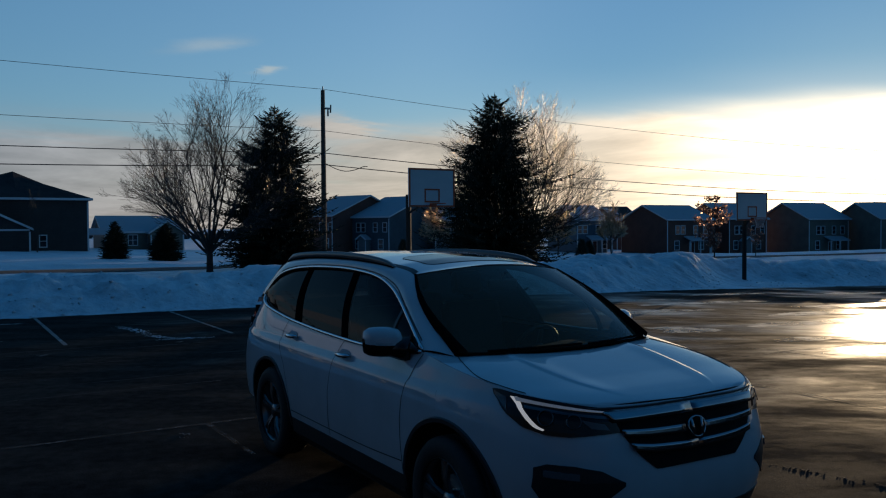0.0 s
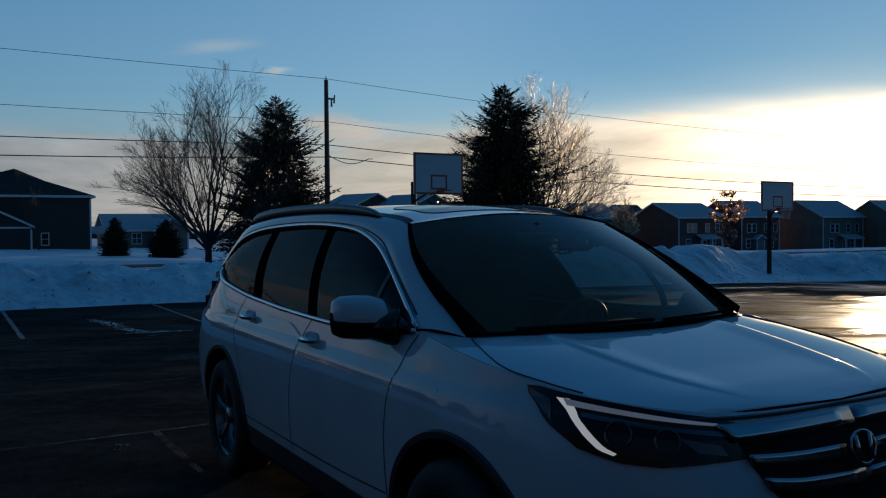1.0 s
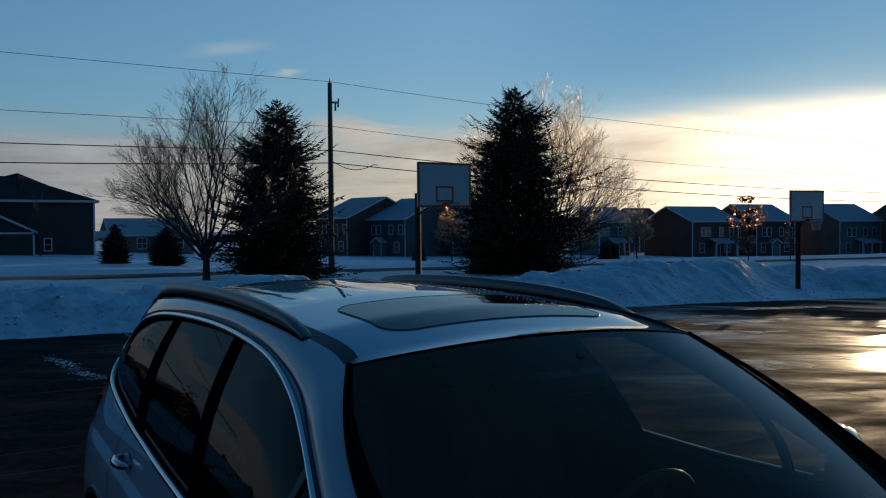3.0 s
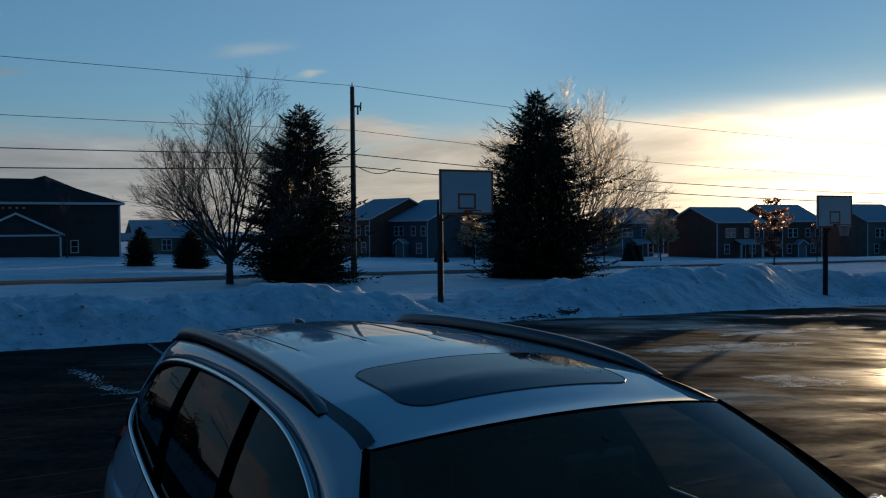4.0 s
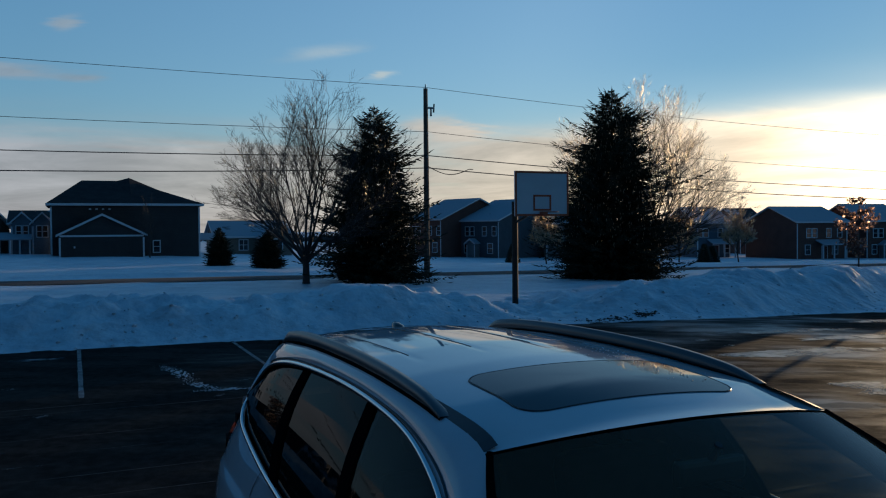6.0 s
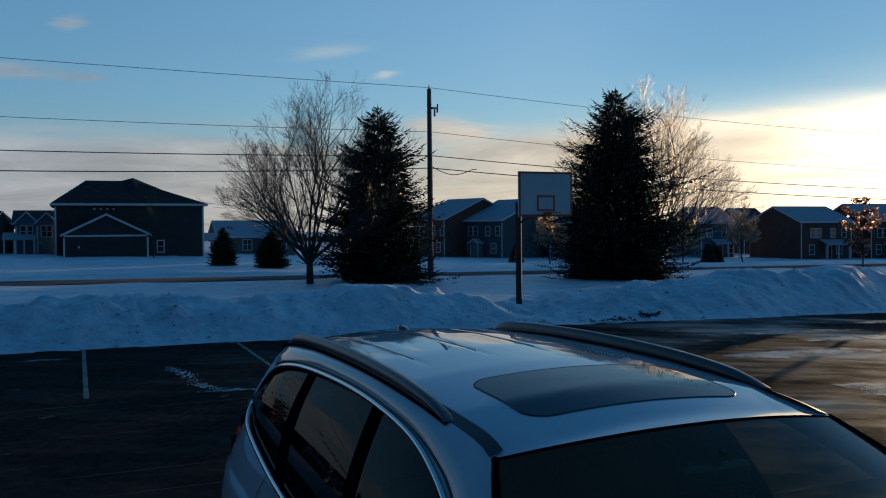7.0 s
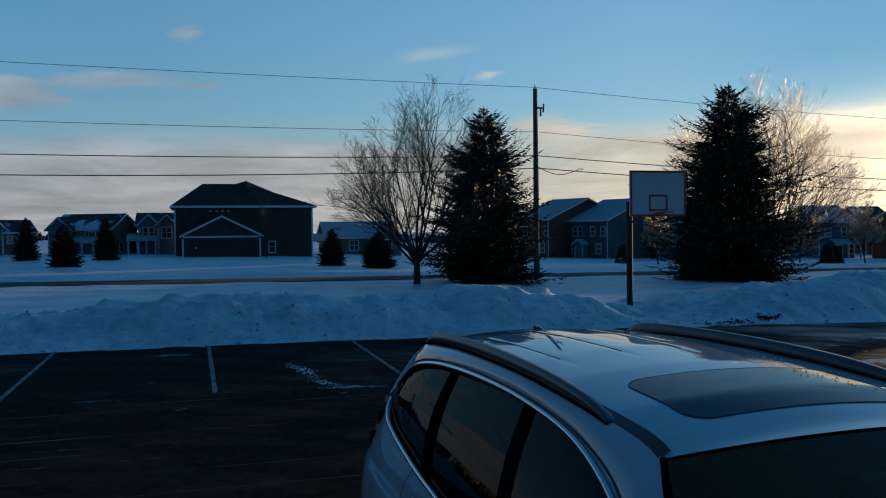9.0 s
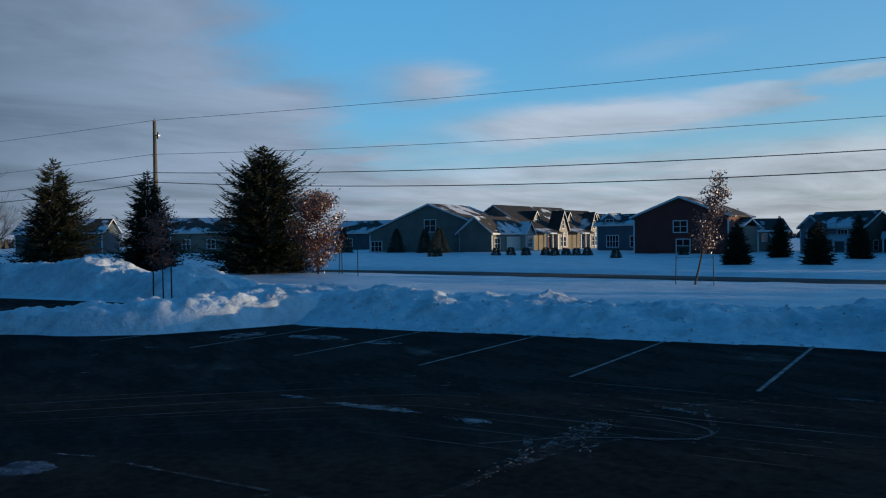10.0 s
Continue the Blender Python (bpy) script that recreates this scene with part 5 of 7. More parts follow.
def power_pole(x, y, lift):
    z = gz(x, y)
    ob = thing("power_pole", "weathered wooden power pole with cables", "pole", pose(x, y, z), "power poles")
    h = 9.60 + lift - z
    part("shaft", tube([(0, 0, -0.5), (0.02, 0, h * 0.5), (0, 0, h)], [0.17, 0.145, 0.115], 10), WOOD_POLE, ob)
    part("top_pin", tube([(0, 0, h), (0, 0, h + 0.22)], [0.04, 0.03], 6), STEEL, ob)
    for zz in [w + lift for w in WIRE_Z[1:]]:
        part("bracket", tube([(0, 0, zz - z), (0.22, 0, zz - z + 0.02)], 0.03, 6), STEEL, ob)
        part("insulator", tube([(0.2, 0, zz - z - 0.05), (0.2, 0, zz - z + 0.06)], [0.045, 0.035], 8), STEEL, ob)
    part("cross_bracket", box(-0.10, 0.16, 0.12, 0.42, h - 1.05, h - 0.97), STEEL, ob, "short steel bracket")
    part("fuse_holder", tube([(0.12, 0.40, h - 1.25), (0.10, 0.44, h - 0.80)], [0.05, 0.04], 8), DARK_STEEL, ob, "grey fuse holder")
    part("lightning_arrester", tube([(0.10, 0.26, h - 1.45), (0.10, 0.26, h - 1.05)], [0.06, 0.045], 8), STEEL, ob, "ribbed grey arrester")
    part("ground_wire", tube([(-0.15, 0.02, 0.2), (-0.16, 0.03, h * 0.5), (-0.13, 0, h - 0.6)], 0.014, 4), CABLE, ob)
    return ob


for px, py, lift in POLES:
    power_pole(px, py, lift)
for k, zz in enumerate(WIRE_Z):
    ob = thing("power_cable", "long cable sagging between power poles", "cable", None, "power cables")
    order = sorted(POLES, key=lambda p: p[1])
    for a, b in zip(order, order[1:]):
        pts = []
        for i in range(25):
            u = i / 24
            pts.append((a[0] + (b[0] - a[0]) * u + (0.0 if k == 0 else 0.2), a[1] + (b[1] - a[1]) * u, zz + 0.06 + a[2] + (b[2] - a[2]) * u - 4 * (SAG_SUNSET if b[1] > 50 else SAG)[k] * u * (1 - u)))
        part("span", tube(pts, (0.012, 0.012, 0.022, 0.024)[k], 4), CABLE, ob)
ob = thing("slack_cable", "slack loop of service cable hanging from a pole", "cable")
pts = [(-39.0, 15.65 + 2.6 * u, 5.48 - 0.35 * math.sin(math.pi * min(1, u * 1.1)) - 0.1 * u) for u in np.linspace(0, 1, 12)]
part("loop", tube(pts, 0.022, 5), CABLE, ob)


# ---- basketball hoops ----
def hoop(label, x, y, z, turn, top, net=True, w=1.50, h=1.12, back=1.5):
    """A backboard on one post set behind it; the board faces -y of its own."""
    ob = thing("basketball_hoop", label, "basketball hoop", pose(x, y, z, 0, 0, turn), "basketball hoops")
    H = top - z
    part("post", tube([(0, back, -0.6), (0, back, H - 0.75)], 0.085, 12), DARK_STEEL, ob)
    bm = bmesh.new()
    add_tube(bm, [(0, back, H - 0.85), (0, 0.05, H - 0.55)], 0.05, 8)
    add_tube(bm, [(0, back, H - 1.35), (0, 0.05, H - 0.95)], 0.035, 8)
    part("arm", bm, DARK_STEEL, ob)
    bd = part("backboard", box(-w / 2, w / 2, -0.02, 0.03, H - h, H, 0.006), BOARD, ob, "white backboard")
    bm = bmesh.new()
    f = 0.055
    for a in ((-w / 2, w / 2, H - f, H), (-w / 2, w / 2, H - h, H - h + f), (-w / 2, -w / 2 + f, H - h + f, H - f), (w / 2 - f, w / 2, H - h + f, H - f)):
        add_box(bm, a[0], a[1], -0.028, -0.022, a[2], a[3])
    part("border", bm, ORANGE, bd, "orange-red painted border")
    bm = bmesh.new()
    s0, s1, zz0, zz1 = -0.27, 0.27, H - h + 0.14, H - h + 0.56
    for a in ((s0, s1, zz1 - 0.05, zz1), (s0, s1, zz0, zz0 + 0.05), (s0, s0 + 0.05, zz0 + 0.05, zz1 - 0.05), (s1 - 0.05, s1, zz0 + 0.05, zz1 - 0.05)):
        add_box(bm, a[0], a[1], -0.028, -0.022, a[2], a[3])
    part("target_square", bm, ORANGE, bd, "orange-red painted square")
    rz = H - h + 0.10
    ring = [(0.23 * math.cos(t), -0.38 + 0.23 * math.sin(t), rz) for t in np.linspace(0, 2 * math.pi, 25)]
    bm = bmesh.new()
    add_tube(bm, ring, 0.012, 6, cap=False)
    add_box(bm, -0.08, 0.08, -0.17, -0.022, rz - 0.05, rz + 0.02)
    rim = part("rim", bm, ORANGE, ob, "orange-red steel rim")
    if net:
        bm = bmesh.new()
        for k in range(12):
            t, t2 = 2 * math.pi * k / 12, 2 * math.pi * (k + 1) / 12
            for s, e in ((t, t2), (t2, t)):
                add_tube(bm, [(0.22 * math.cos(s), -0.38 + 0.22 * math.sin(s), rz), (0.15 * math.cos(e), -0.38 + 0.15 * math.sin(e), rz - 0.2),
                              (0.13 * math.cos(s), -0.38 + 0.13 * math.sin(s), rz - 0.38)], 0.006, 3, cap=False)
        part("net", bm, NET, rim, "ragged pale net")
    return ob


hoop("basketball hoop with an orange-edged white board in the snow bank", -17.1, 9.77, bank_z(-18.6, 9.83), 90, 3.69, net=False, w=1.62, h=1.18)
hoop("basketball hoop with a pale board against the sunset", -16.95, 24.21, -0.35, 90, 3.17, w=1.78, h=1.10, back=0.35)

# ---- markings and stains on the tarmac ----
rng = random.Random(5)
STALLS = [4.05 - 2.79 * i for i in range(13)]
for i, yy in enumerate(STALLS):
    x0, x1 = -9.75 + 0.03 * i, -16.0
    verts, faces = [], []
    n = 24
    for k in range(n + 1):
        x = x0 + (x1 - x0) * k / n
        wv = 0.034 * (1 + 0.25 * noise.noise(Vector((x * 3, yy, 0))))
        for s in (-1, 1):
            verts.append((x, yy + s * wv, lot_z(x, yy) + 0.005))
    for k in range(n):
        faces.append((2 * k, 2 * k + 1, 2 * k + 3, 2 * k + 2))
    ob = mesh_py("bay_line", verts, faces, LINE)
    tagged(ob, "worn white paint line between parking bays", "parking line", "bay lines", "structure")


def faint_line(x0, y0, x1, y1, name="bay_line"):
    """An old, nearly rubbed-off paint line."""
    d = Vector((x1 - x0, y1 - y0)).normalized()
    verts, faces = [], []
    n = int(math.hypot(x1 - x0, y1 - y0) / 0.25)
    for k in range(n + 1):
        x, y = x0 + (x1 - x0) * k / n, y0 + (y1 - y0) * k / n
        w = 0.028 * (1 + 0.5 * noise.noise(Vector((x * 3, y * 3, 0))))
        for s in (-1, 1):
            verts.append((x - d.y * w * s, y + d.x * w * s, lot_z(x, y) + 0.004))
    for k in range(n):
        faces.append((2 * k, 2 * k + 1, 2 * k + 3, 2 * k + 2))
    tagged(mesh_py(name, verts, faces, FAINT_LINE), "faded paint line on the tarmac", "parking line", "bay lines", "structure")


faint_line(-2.85, -9.0, -2.85, 12.0)
faint_line(-2.83, -1.10, -1.5, -1.08)
faint_line(-2.83, 5.06, 2.2, 5.06)
faint_line(-4.9, 7.32, -1.35, 7.74)
faint_line(-8.0, 9.44, -5.6, 10.3)
faint_line(-6.0, 7.44, -5.0, 7.86)


def ice_film(cx, cy, rx, ry, seed, mat=None):
    """A flat film of refrozen melt with a ragged rim."""
    verts, faces = [(cx, cy, lot_z(cx, cy) + 0.007)], []
    n = 72
    for k in range(n):
        a = 2 * math.pi * k / n
        q = 1 + 0.18 * noise.noise(Vector((math.cos(a) * 9, math.sin(a) * 9, seed))) + 0.45 * noise.noise(Vector((math.cos(a) * 1.4, math.sin(a) * 1.4, seed))) + 0.2 * noise.noise(Vector((math.cos(a) * 4, math.sin(a) * 4, seed)))
        x, y = cx + rx * q * math.cos(a), cy + ry * q * math.sin(a)
        verts.append((x, y, lot_z(x, y) + 0.004))
    for k in range(n):
        faces.append((0, 1 + k, 1 + (k + 1) % n))
    tagged(mesh_py("ice_film", verts, faces, mat or THIN_ICE), "thin film of refrozen melt on the tarmac", "ice", "stains on the tarmac", "stuff")


for k, (ix, iy, rx, ry) in enumerate(((-12.1, -14.3, 0.36, 0.75), (-11.95, -12.3, 0.26, 0.42), (-6.38, -9.9, 0.07, 0.27), (-6.28, -8.4, 0.13, 0.7), (-6.18, -6.87, 0.09, 0.22), (-13.7, -2.2, 0.12, 0.4),
                                      (-11.7, -16.1, 0.7, 0.35), (-9.23, -16.2, 0.06, 0.3), (-2.25, -9.75, 0.32, 0.28))):
    ice_film(ix, iy, rx, ry, k)
for k, (ix, iy, rx, ry) in enumerate(((-5.55, 8.5, 0.34, 0.75), (-5.65, 12.4, 0.30, 2.5), (-3.75, 9.3, 0.22, 0.7), (-2.45, 8.7, 0.28, 0.7), (-10.4, 14.2, 0.28, 2.6), (-8.35, 17.6, 0.45, 1.7), (-11.8, 23.2, 0.5, 1.4),
                                      (-11.7, 13.0, 0.22, 1.9), (-8.85, 10.4, 0.38, 2.0), (-6.0, 8.25, 0.2, 0.42), (-10.85, 9.75, 0.08, 0.16), (-10.05, 9.7, 0.07, 0.13), (-7.1, 14.5, 0.35, 1.6), (-12.9, 18.2, 0.3, 2.0))):
    ice_film(ix, iy, rx, ry, 30 + k, WET_FILM)


def streak(points, width, mat=SALT, name="salt_streak", label="thin pale streak of dried salt on tarmac", lift=0.006, broken=False):
    """A thin stain that follows a curve over the tarmac."""
    verts, faces = [], []
    pts = [Vector((*p, 0)) for p in points]
    for i, p in enumerate(pts):
        d = (pts[min(i + 1, len(pts) - 1)] - pts[max(i - 1, 0)]).normalized()
        s = Vector((-d.y, d.x, 0)) * width * 0.5 * (0.6 + 0.8 * abs(noise.noise(p * 2.3)))
        if broken:
            s *= min(1.0, max(0.02, 1.6 * (noise.noise(Vector((p.x * 0.5, p.y * 0.55, width * 90))) + 0.22)))
        for q in (p + s, p - s):
            verts.append((q.x, q.y, lot_z(q.x, q.y) + lift))
    for i in range(len(pts) - 1):
        faces.append((2 * i, 2 * i + 1, 2 * i + 3, 2 * i + 2))
    ob = mesh_py(name, verts, faces, mat)
    return tagged(ob, label, "stain", "stains on the tarmac", "stuff")


for k, (xx, ya, yb, wd) in enumerate(((-9.15, -17, 3, 0.05), (-8.35, -16, 4, 0.04), (-7.55, -15, 2, 0.045), (-6.75, -14.5, 3, 0.04), (-5.75, -13, 1, 0.035), (-5.0, -12, 0, 0.03), (-8.75, -15, 3, 0.03), (-6.3, -13, -3, 0.025))):
    streak([(xx + 0.10 * math.sin(y * 0.13 + k) + 0.05 * noise.noise(Vector((y * 0.4, k, 0))) + 1.05 * max(0.0, -7.8 - y) ** 2 / (max(0.0, -7.8 - y) + 1.4), y) for y in np.arange(ya, yb, 0.3)], wd, broken=True)
# a tyre's turning loop
streak([(-6.75 + 0.55 * math.cos(a), -5.2 + 0.95 * math.sin(a)) for a in np.linspace(0.2, 3.3, 22)][::-1] + [(-6.2, -4.5), (-6.2, -5.0), (-5.9, -5.6), (-5.2, -6.3)], 0.055)
streak([(-7.6, -5.25), (-8.0, -5.05), (-8.35, -4.72), (-8.9, -4.3), (-9.4, -3.9)], 0.05, SLUSH)


def crust(cx, cy, length, width, turn, seed, n=60, label="crust of dirty ice left on the tarmac", name="ice_crust", mat=None):
    """A low ragged crust of ice made of many small plates."""
    r = random.Random(seed)
    verts, faces = [], []
    for k in range(n * 3):
        u, v = r.uniform(-1, 1), r.gauss(0, 0.65)
        px, py = u * length / 2, v * width + 0.25 * width * math.sin(u * 3 + seed)
        ca, sa = math.cos(turn), math.sin(turn)
        wx, wy = cx + px * ca - py * sa, cy + px * sa + py * ca
        rad = r.uniform(0.006, 0.030) * (1.15 - abs(u))
        hh = r.uniform(0.002, 0.008)
        z0 = lot_z(wx, wy)
        m = r.randint(5, 7)
        b0 = len(verts)
        st = r.uniform(0.6, 2.2)
        for j in range(m):
            a = 2 * math.pi * j / m + r.uniform(-0.25, 0.25)
            q = r.uniform(0.6, 1.15) * rad
            dx, dy = q * math.cos(a) * st, q * math.sin(a) / st
            verts.append((wx + dx * ca - dy * sa, wy + dx * sa + dy * ca, z0 + 0.003))
        for j in range(m):
            x_, y_, _ = verts[b0 + j]
            verts.append((wx + (x_ - wx) * 0.8, wy + (y_ - wy) * 0.8, z0 + hh))
        for j in range(m):
            faces.append((b0 + j, b0 + (j + 1) % m, b0 + m + (j + 1) % m, b0 + m + j))
        faces.append(tuple(b0 + m + j for j in range(m)))
    ob = mesh_py(name, verts, faces, mat or ICE)
    return tagged(ob, label, "ice", "stains on the tarmac", "stuff")


# the trail of dirty slush that a plough's turn has left
streak([(-2.9, -5.9), (-3.48, -5.71), (-3.9, -5.66), (-4.35, -5.68), (-4.82, -5.66), (-5.25, -5.75), (-5.75, -6.0)], 0.16, SLUSH, "slush_trail", "trail of dirty frozen slush on the tarmac", 0.007)
streak([(-4.5, -5.62), (-5.0, -5.55), (-5.5, -5.50), (-6.0, -5.60), (-6.4, -5.55), (-6.75, -5.50)], 0.34, SLUSH, "slush_trail", "trail of dirty frozen slush on the tarmac", 0.008)
streak([(-5.2, -5.30), (-5.55, -5.22), (-5.9, -5.15), (-6.2, -5.0), (-6.28, -4.74), (-6.46, -4.33), (-6.75, -4.22), (-7.1, -4.28), (-7.6, -4.5), (-8.1, -4.65)], 0.085, SLUSH, "slush_trail", "curved mark of frozen slush on the tarmac", 0.007)
streak([(-2.70, -10.2), (-2.86, -9.58), (-2.87, -8.82), (-2.88, -8.07), (-2.96, -7.44), (-2.9, -6.9)], 0.06, SLUSH, "slush_trail", "broken line of frozen slush on the tarmac", 0.007, True)
streak([(-2.55, -7.10), (-2.8, -7.05), (-3.1, -7.02)], 0.10, SLUSH, "slush_trail", "short smear of frozen slush on the tarmac", 0.007)
for k, (xx, ya, yb) in enumerate(((-9.02, -9.5, -4.6), (-8.32, -10.5, -2.0), (-7.68, -10.5, -2.0), (-6.98, -8.5, -2.0), (-6.32, -4.4, -1.6), (-6.91, -5.4, -4.4))):
    streak([(xx + 0.02 * math.sin(y * 0.5 + k), y) for y in np.arange(ya, yb, 0.25)], 0.034, SLUSH, "tyre_track", "thin pale tyre track in frost on the tarmac")
crust(-11.2, -0.15, 1.9, 0.10, 0.15, 1, 80, mat=BRIGHT_ICE)
crust(-9.9, 0.05, 1.2, 0.09, 0.3, 12, 50, mat=BRIGHT_ICE)
crust(-9.45, 0.35, 1.0, 0.06, 1.4, 2, 50, mat=BRIGHT_ICE)
crust(-6.5, -5.5, 1.0, 0.14, 0.2, 3, 30)
crust(-5.6, -5.6, 0.8, 0.10, 0.05, 9, 10)
crust(-6.4, -5.5, 1.2, 0.16, 0.1, 41, 40)
crust(-4.9, -5.7, 2.2, 0.10, 0.05, 42, 24)
crust(-5.6, -5.25, 1.0, 0.06, 0.5, 43, 12)
crust(-6.1, -7.0, 0.8, 0.07, 1.2, 8, 30)
crust(-7.9, -4.9, 0.9, 0.05, 1.2, 5, 30)
crust(-9.6, -3.1, 0.8, 0.05, 1.5, 6, 26)
crust(-13.6, -2.1, 0.8, 0.05, 1.5, 7, 24)
for k in range(26):
    crust(rng.uniform(-13, 1), rng.uniform(-20, 2), 0.25, 0.05, rng.uniform(0, 3), 20 + k, 4, "scatter of small ice crumbs on the tarmac", "ice_crumbs")


# ---- far woods that close the skyline, and an added belt that screens skylight ----
woods_rng = random.Random(9)
vs, fs = [], []
for k in range(5200):
    a = radians(woods_rng.uniform(-5, 250))
    dist = woods_rng.uniform(330, 420)
    x, y = -math.sin(a) * dist, math.cos(a) * dist
    hgt = (4.5 + 2.2 * noise.noise(Vector((a * 9, 1, 0))) + 1.2 * noise.noise(Vector((a * 40, 4, 0)))) * woods_rng.uniform(0.5, 1.1)
    base = land_z(x, y) - 0.5
    add_spike(vs, fs, Vector((x, y, base)), Vector((woods_rng.uniform(-0.2, 0.2), woods_rng.uniform(-0.2, 0.2), 1)), hgt, woods_rng.uniform(0.7, 1.6))
# unseen nearer belt, suggested by window reflections, raised to cut low skylight
for k in range(6500):
    a = radians(woods_rng.uniform(178, 345))
    dist = woods_rng.uniform(44, 78)
    x, y = -math.sin(a) * dist, math.cos(a) * dist
    hgt = (12.5 + 4.0 * noise.noise(Vector((a * 7, 1, 0))) + 2.0 * noise.noise(Vector((a * 30, 4, 0)))) * woods_rng.uniform(0.5, 1.1)
    add_spike(vs, fs, Vector((x, y, land_z(x, y) - 0.6)), Vector((woods_rng.uniform(-0.2, 0.2), woods_rng.uniform(-0.2, 0.2), 1)), hgt, woods_rng.uniform(0.5, 1.2))
woods = mesh_py("woods_and_sky_screen", vs, fs, WOODS)
tagged(woods, "dark line of bare woods beyond the houses, with an added unseen belt behind the lot", "woods", "", "stuff")


# ---- the parked car ----
def paint_material():
    m = material("pearl_white_paint", (0.53, 0.55, 0.57), 0.45, grain=0.05, scale=9, coat=1.0, wear=0.05, spec=0.0)
    nt = m.node_tree
    N, L = nt.nodes.new, nt.links.new
    b = nt.nodes["Principled BSDF"]
    # a thin film of road salt low on the doors and streaks over the panels
    src = b.inputs["Base Color"].links[0].from_socket
    tc, n, r, mix = N("ShaderNodeTexCoord"), N("ShaderNodeTexNoise"), N("ShaderNodeMapRange"), N("ShaderNodeMixRGB")
    n.inputs["Scale"].default_value, n.inputs["Detail"].default_value = 3.0, 8
    L(tc.outputs["Object"], n.inputs["Vector"]), L(n.outputs[0], r.inputs[0])
    r.inputs[1].default_value, r.inputs[2].default_value, r.inputs[4].default_value = 0.45, 0.75, 0.3
    L(r.outputs[0], mix.inputs[0]), L(src, mix.inputs[1])
    mix.inputs[2].default_value = (0.38, 0.37, 0.36, 1)
    L(mix.outputs[0], b.inputs["Base Color"])
    rr = N("ShaderNodeMapRange")
    rr.inputs[3].default_value, rr.inputs[4].default_value = 0.002, 0.03
    L(n.outputs[0], rr.inputs[0]), L(rr.outputs[0], b.inputs["Coat Roughness"])
    return m


PAINT = paint_material()
CHROME = material("chrome", (0.62, 0.63, 0.64), 0.12, 1.0, grain=0.05, scale=8, wear=0.1)
GRILLE_CHROME = material("grille_chrome", (0.30, 0.31, 0.33), 0.16, 1.0, grain=0.05, scale=8, wear=0.15)
SATIN = material("satin_silver", (0.55, 0.56, 0.57), 0.28, 1.0, grain=0.1, scale=8)
RAIL_SILVER = material("rail_dull_silver", (0.085, 0.088, 0.092), 0.36, 0.5, grain=0.1, scale=9, spec=0.3)
BLACK_PLASTIC = material("black_plastic", (0.018, 0.018, 0.020), 0.5, grain=0.3, scale=30)
PILLAR = material("satin_black_pillar", (0.004, 0.004, 0.005), 0.8, wear=0.1, spec=0.0)
COWL_BLACK = material("weathered_cowl_plastic", (0.010, 0.010, 0.011), 0.8, grain=0.3, scale=30, spec=0.0)
FOG_LENS = material("fog_lamp_lens", (0.10, 0.11, 0.12), 0.2, grain=0.2, scale=40, coat=0.5)
RING = material("dark_projector_ring", (0.12, 0.12, 0.13), 0.3, 0.8, wear=0.2)
GLOSS_BLACK = material("gloss_black", (0.008, 0.008, 0.009), 0.14, wear=0.1, spec=0.35)
GRILLE_BLACK = material("grille_black", (0.008, 0.008, 0.009), 0.7, spec=0.1)
RUBBER = material("tyre_rubber", (0.018, 0.018, 0.018), 0.8, grain=0.4, scale=18, bump=0.002)
ALLOY = material("alloy_wheel", (0.20, 0.205, 0.21), 0.3, 0.9, grain=0.2, scale=8, colour2=(0.2, 0.2, 0.2))
LAMP_CLEAR = material("lamp_reflector", (0.80, 0.82, 0.84), 0.12, 0.4, grain=0.1, scale=60, wear=0.1)
DAY_LAMP = material("lit_light_guide", (0.80, 0.82, 0.84), 0.3, grain=0.1, scale=60, wear=0.1)
DAY_LAMP.node_tree.nodes["Principled BSDF"].inputs["Emission Color"].default_value = (1.0, 0.97, 0.92, 1)
DAY_LAMP.node_tree.nodes["Principled BSDF"].inputs["Emission Strength"].default_value = 0.26
GUIDE_DIM = material("clear_light_guide", (0.60, 0.61, 0.62), 0.2, 0.2, grain=0.4, scale=70, coat=0.6)
GUIDE_DIM.node_tree.nodes["Principled BSDF"].inputs["Emission Color"].default_value = (1.0, 0.95, 0.85, 1)
GUIDE_DIM.node_tree.nodes["Principled BSDF"].inputs["Emission Strength"].default_value = 0.045
RED_LENS = material("red_lens", (0.55, 0.11, 0.10), 0.1, coat=1.0, wear=0.2)
AMBER_LENS = material("amber_lens", (0.10, 0.025, 0.01), 0.1, coat=1.0, wear=0.2)
SEAT = material("grey_seat_cloth", (0.035, 0.033, 0.031), 0.8, grain=0.3, scale=25)
CABIN = material("dark_cabin_trim", (0.016, 0.016, 0.018), 0.95, grain=0.3, scale=20, spec=0.05)
CLEAR_GLASS = glass_material("clear_tinted_glass", (0.40, 0.47, 0.455), 0.08)
# the warm diffuse film paints in the pale veil of glare on the screen
SCREEN_GLASS = glass_material("veiled_windscreen_glass", (0.90, 0.93, 0.84), 0.27, gloss=(1.0, 0.010), film=(0.235, 0.155, 0.092))
SHADE_GLASS = glass_material("privacy_glass", (0.05, 0.056, 0.06), 0.6, gloss=(0.30, 0.015), film=(0.004, 0.005, 0.005))
ROOF_GLASS = glass_material("roof_glass", (0.03, 0.035, 0.045), 0.8, gloss=(0.80, 0.05), film=(0.010, 0.014, 0.020))


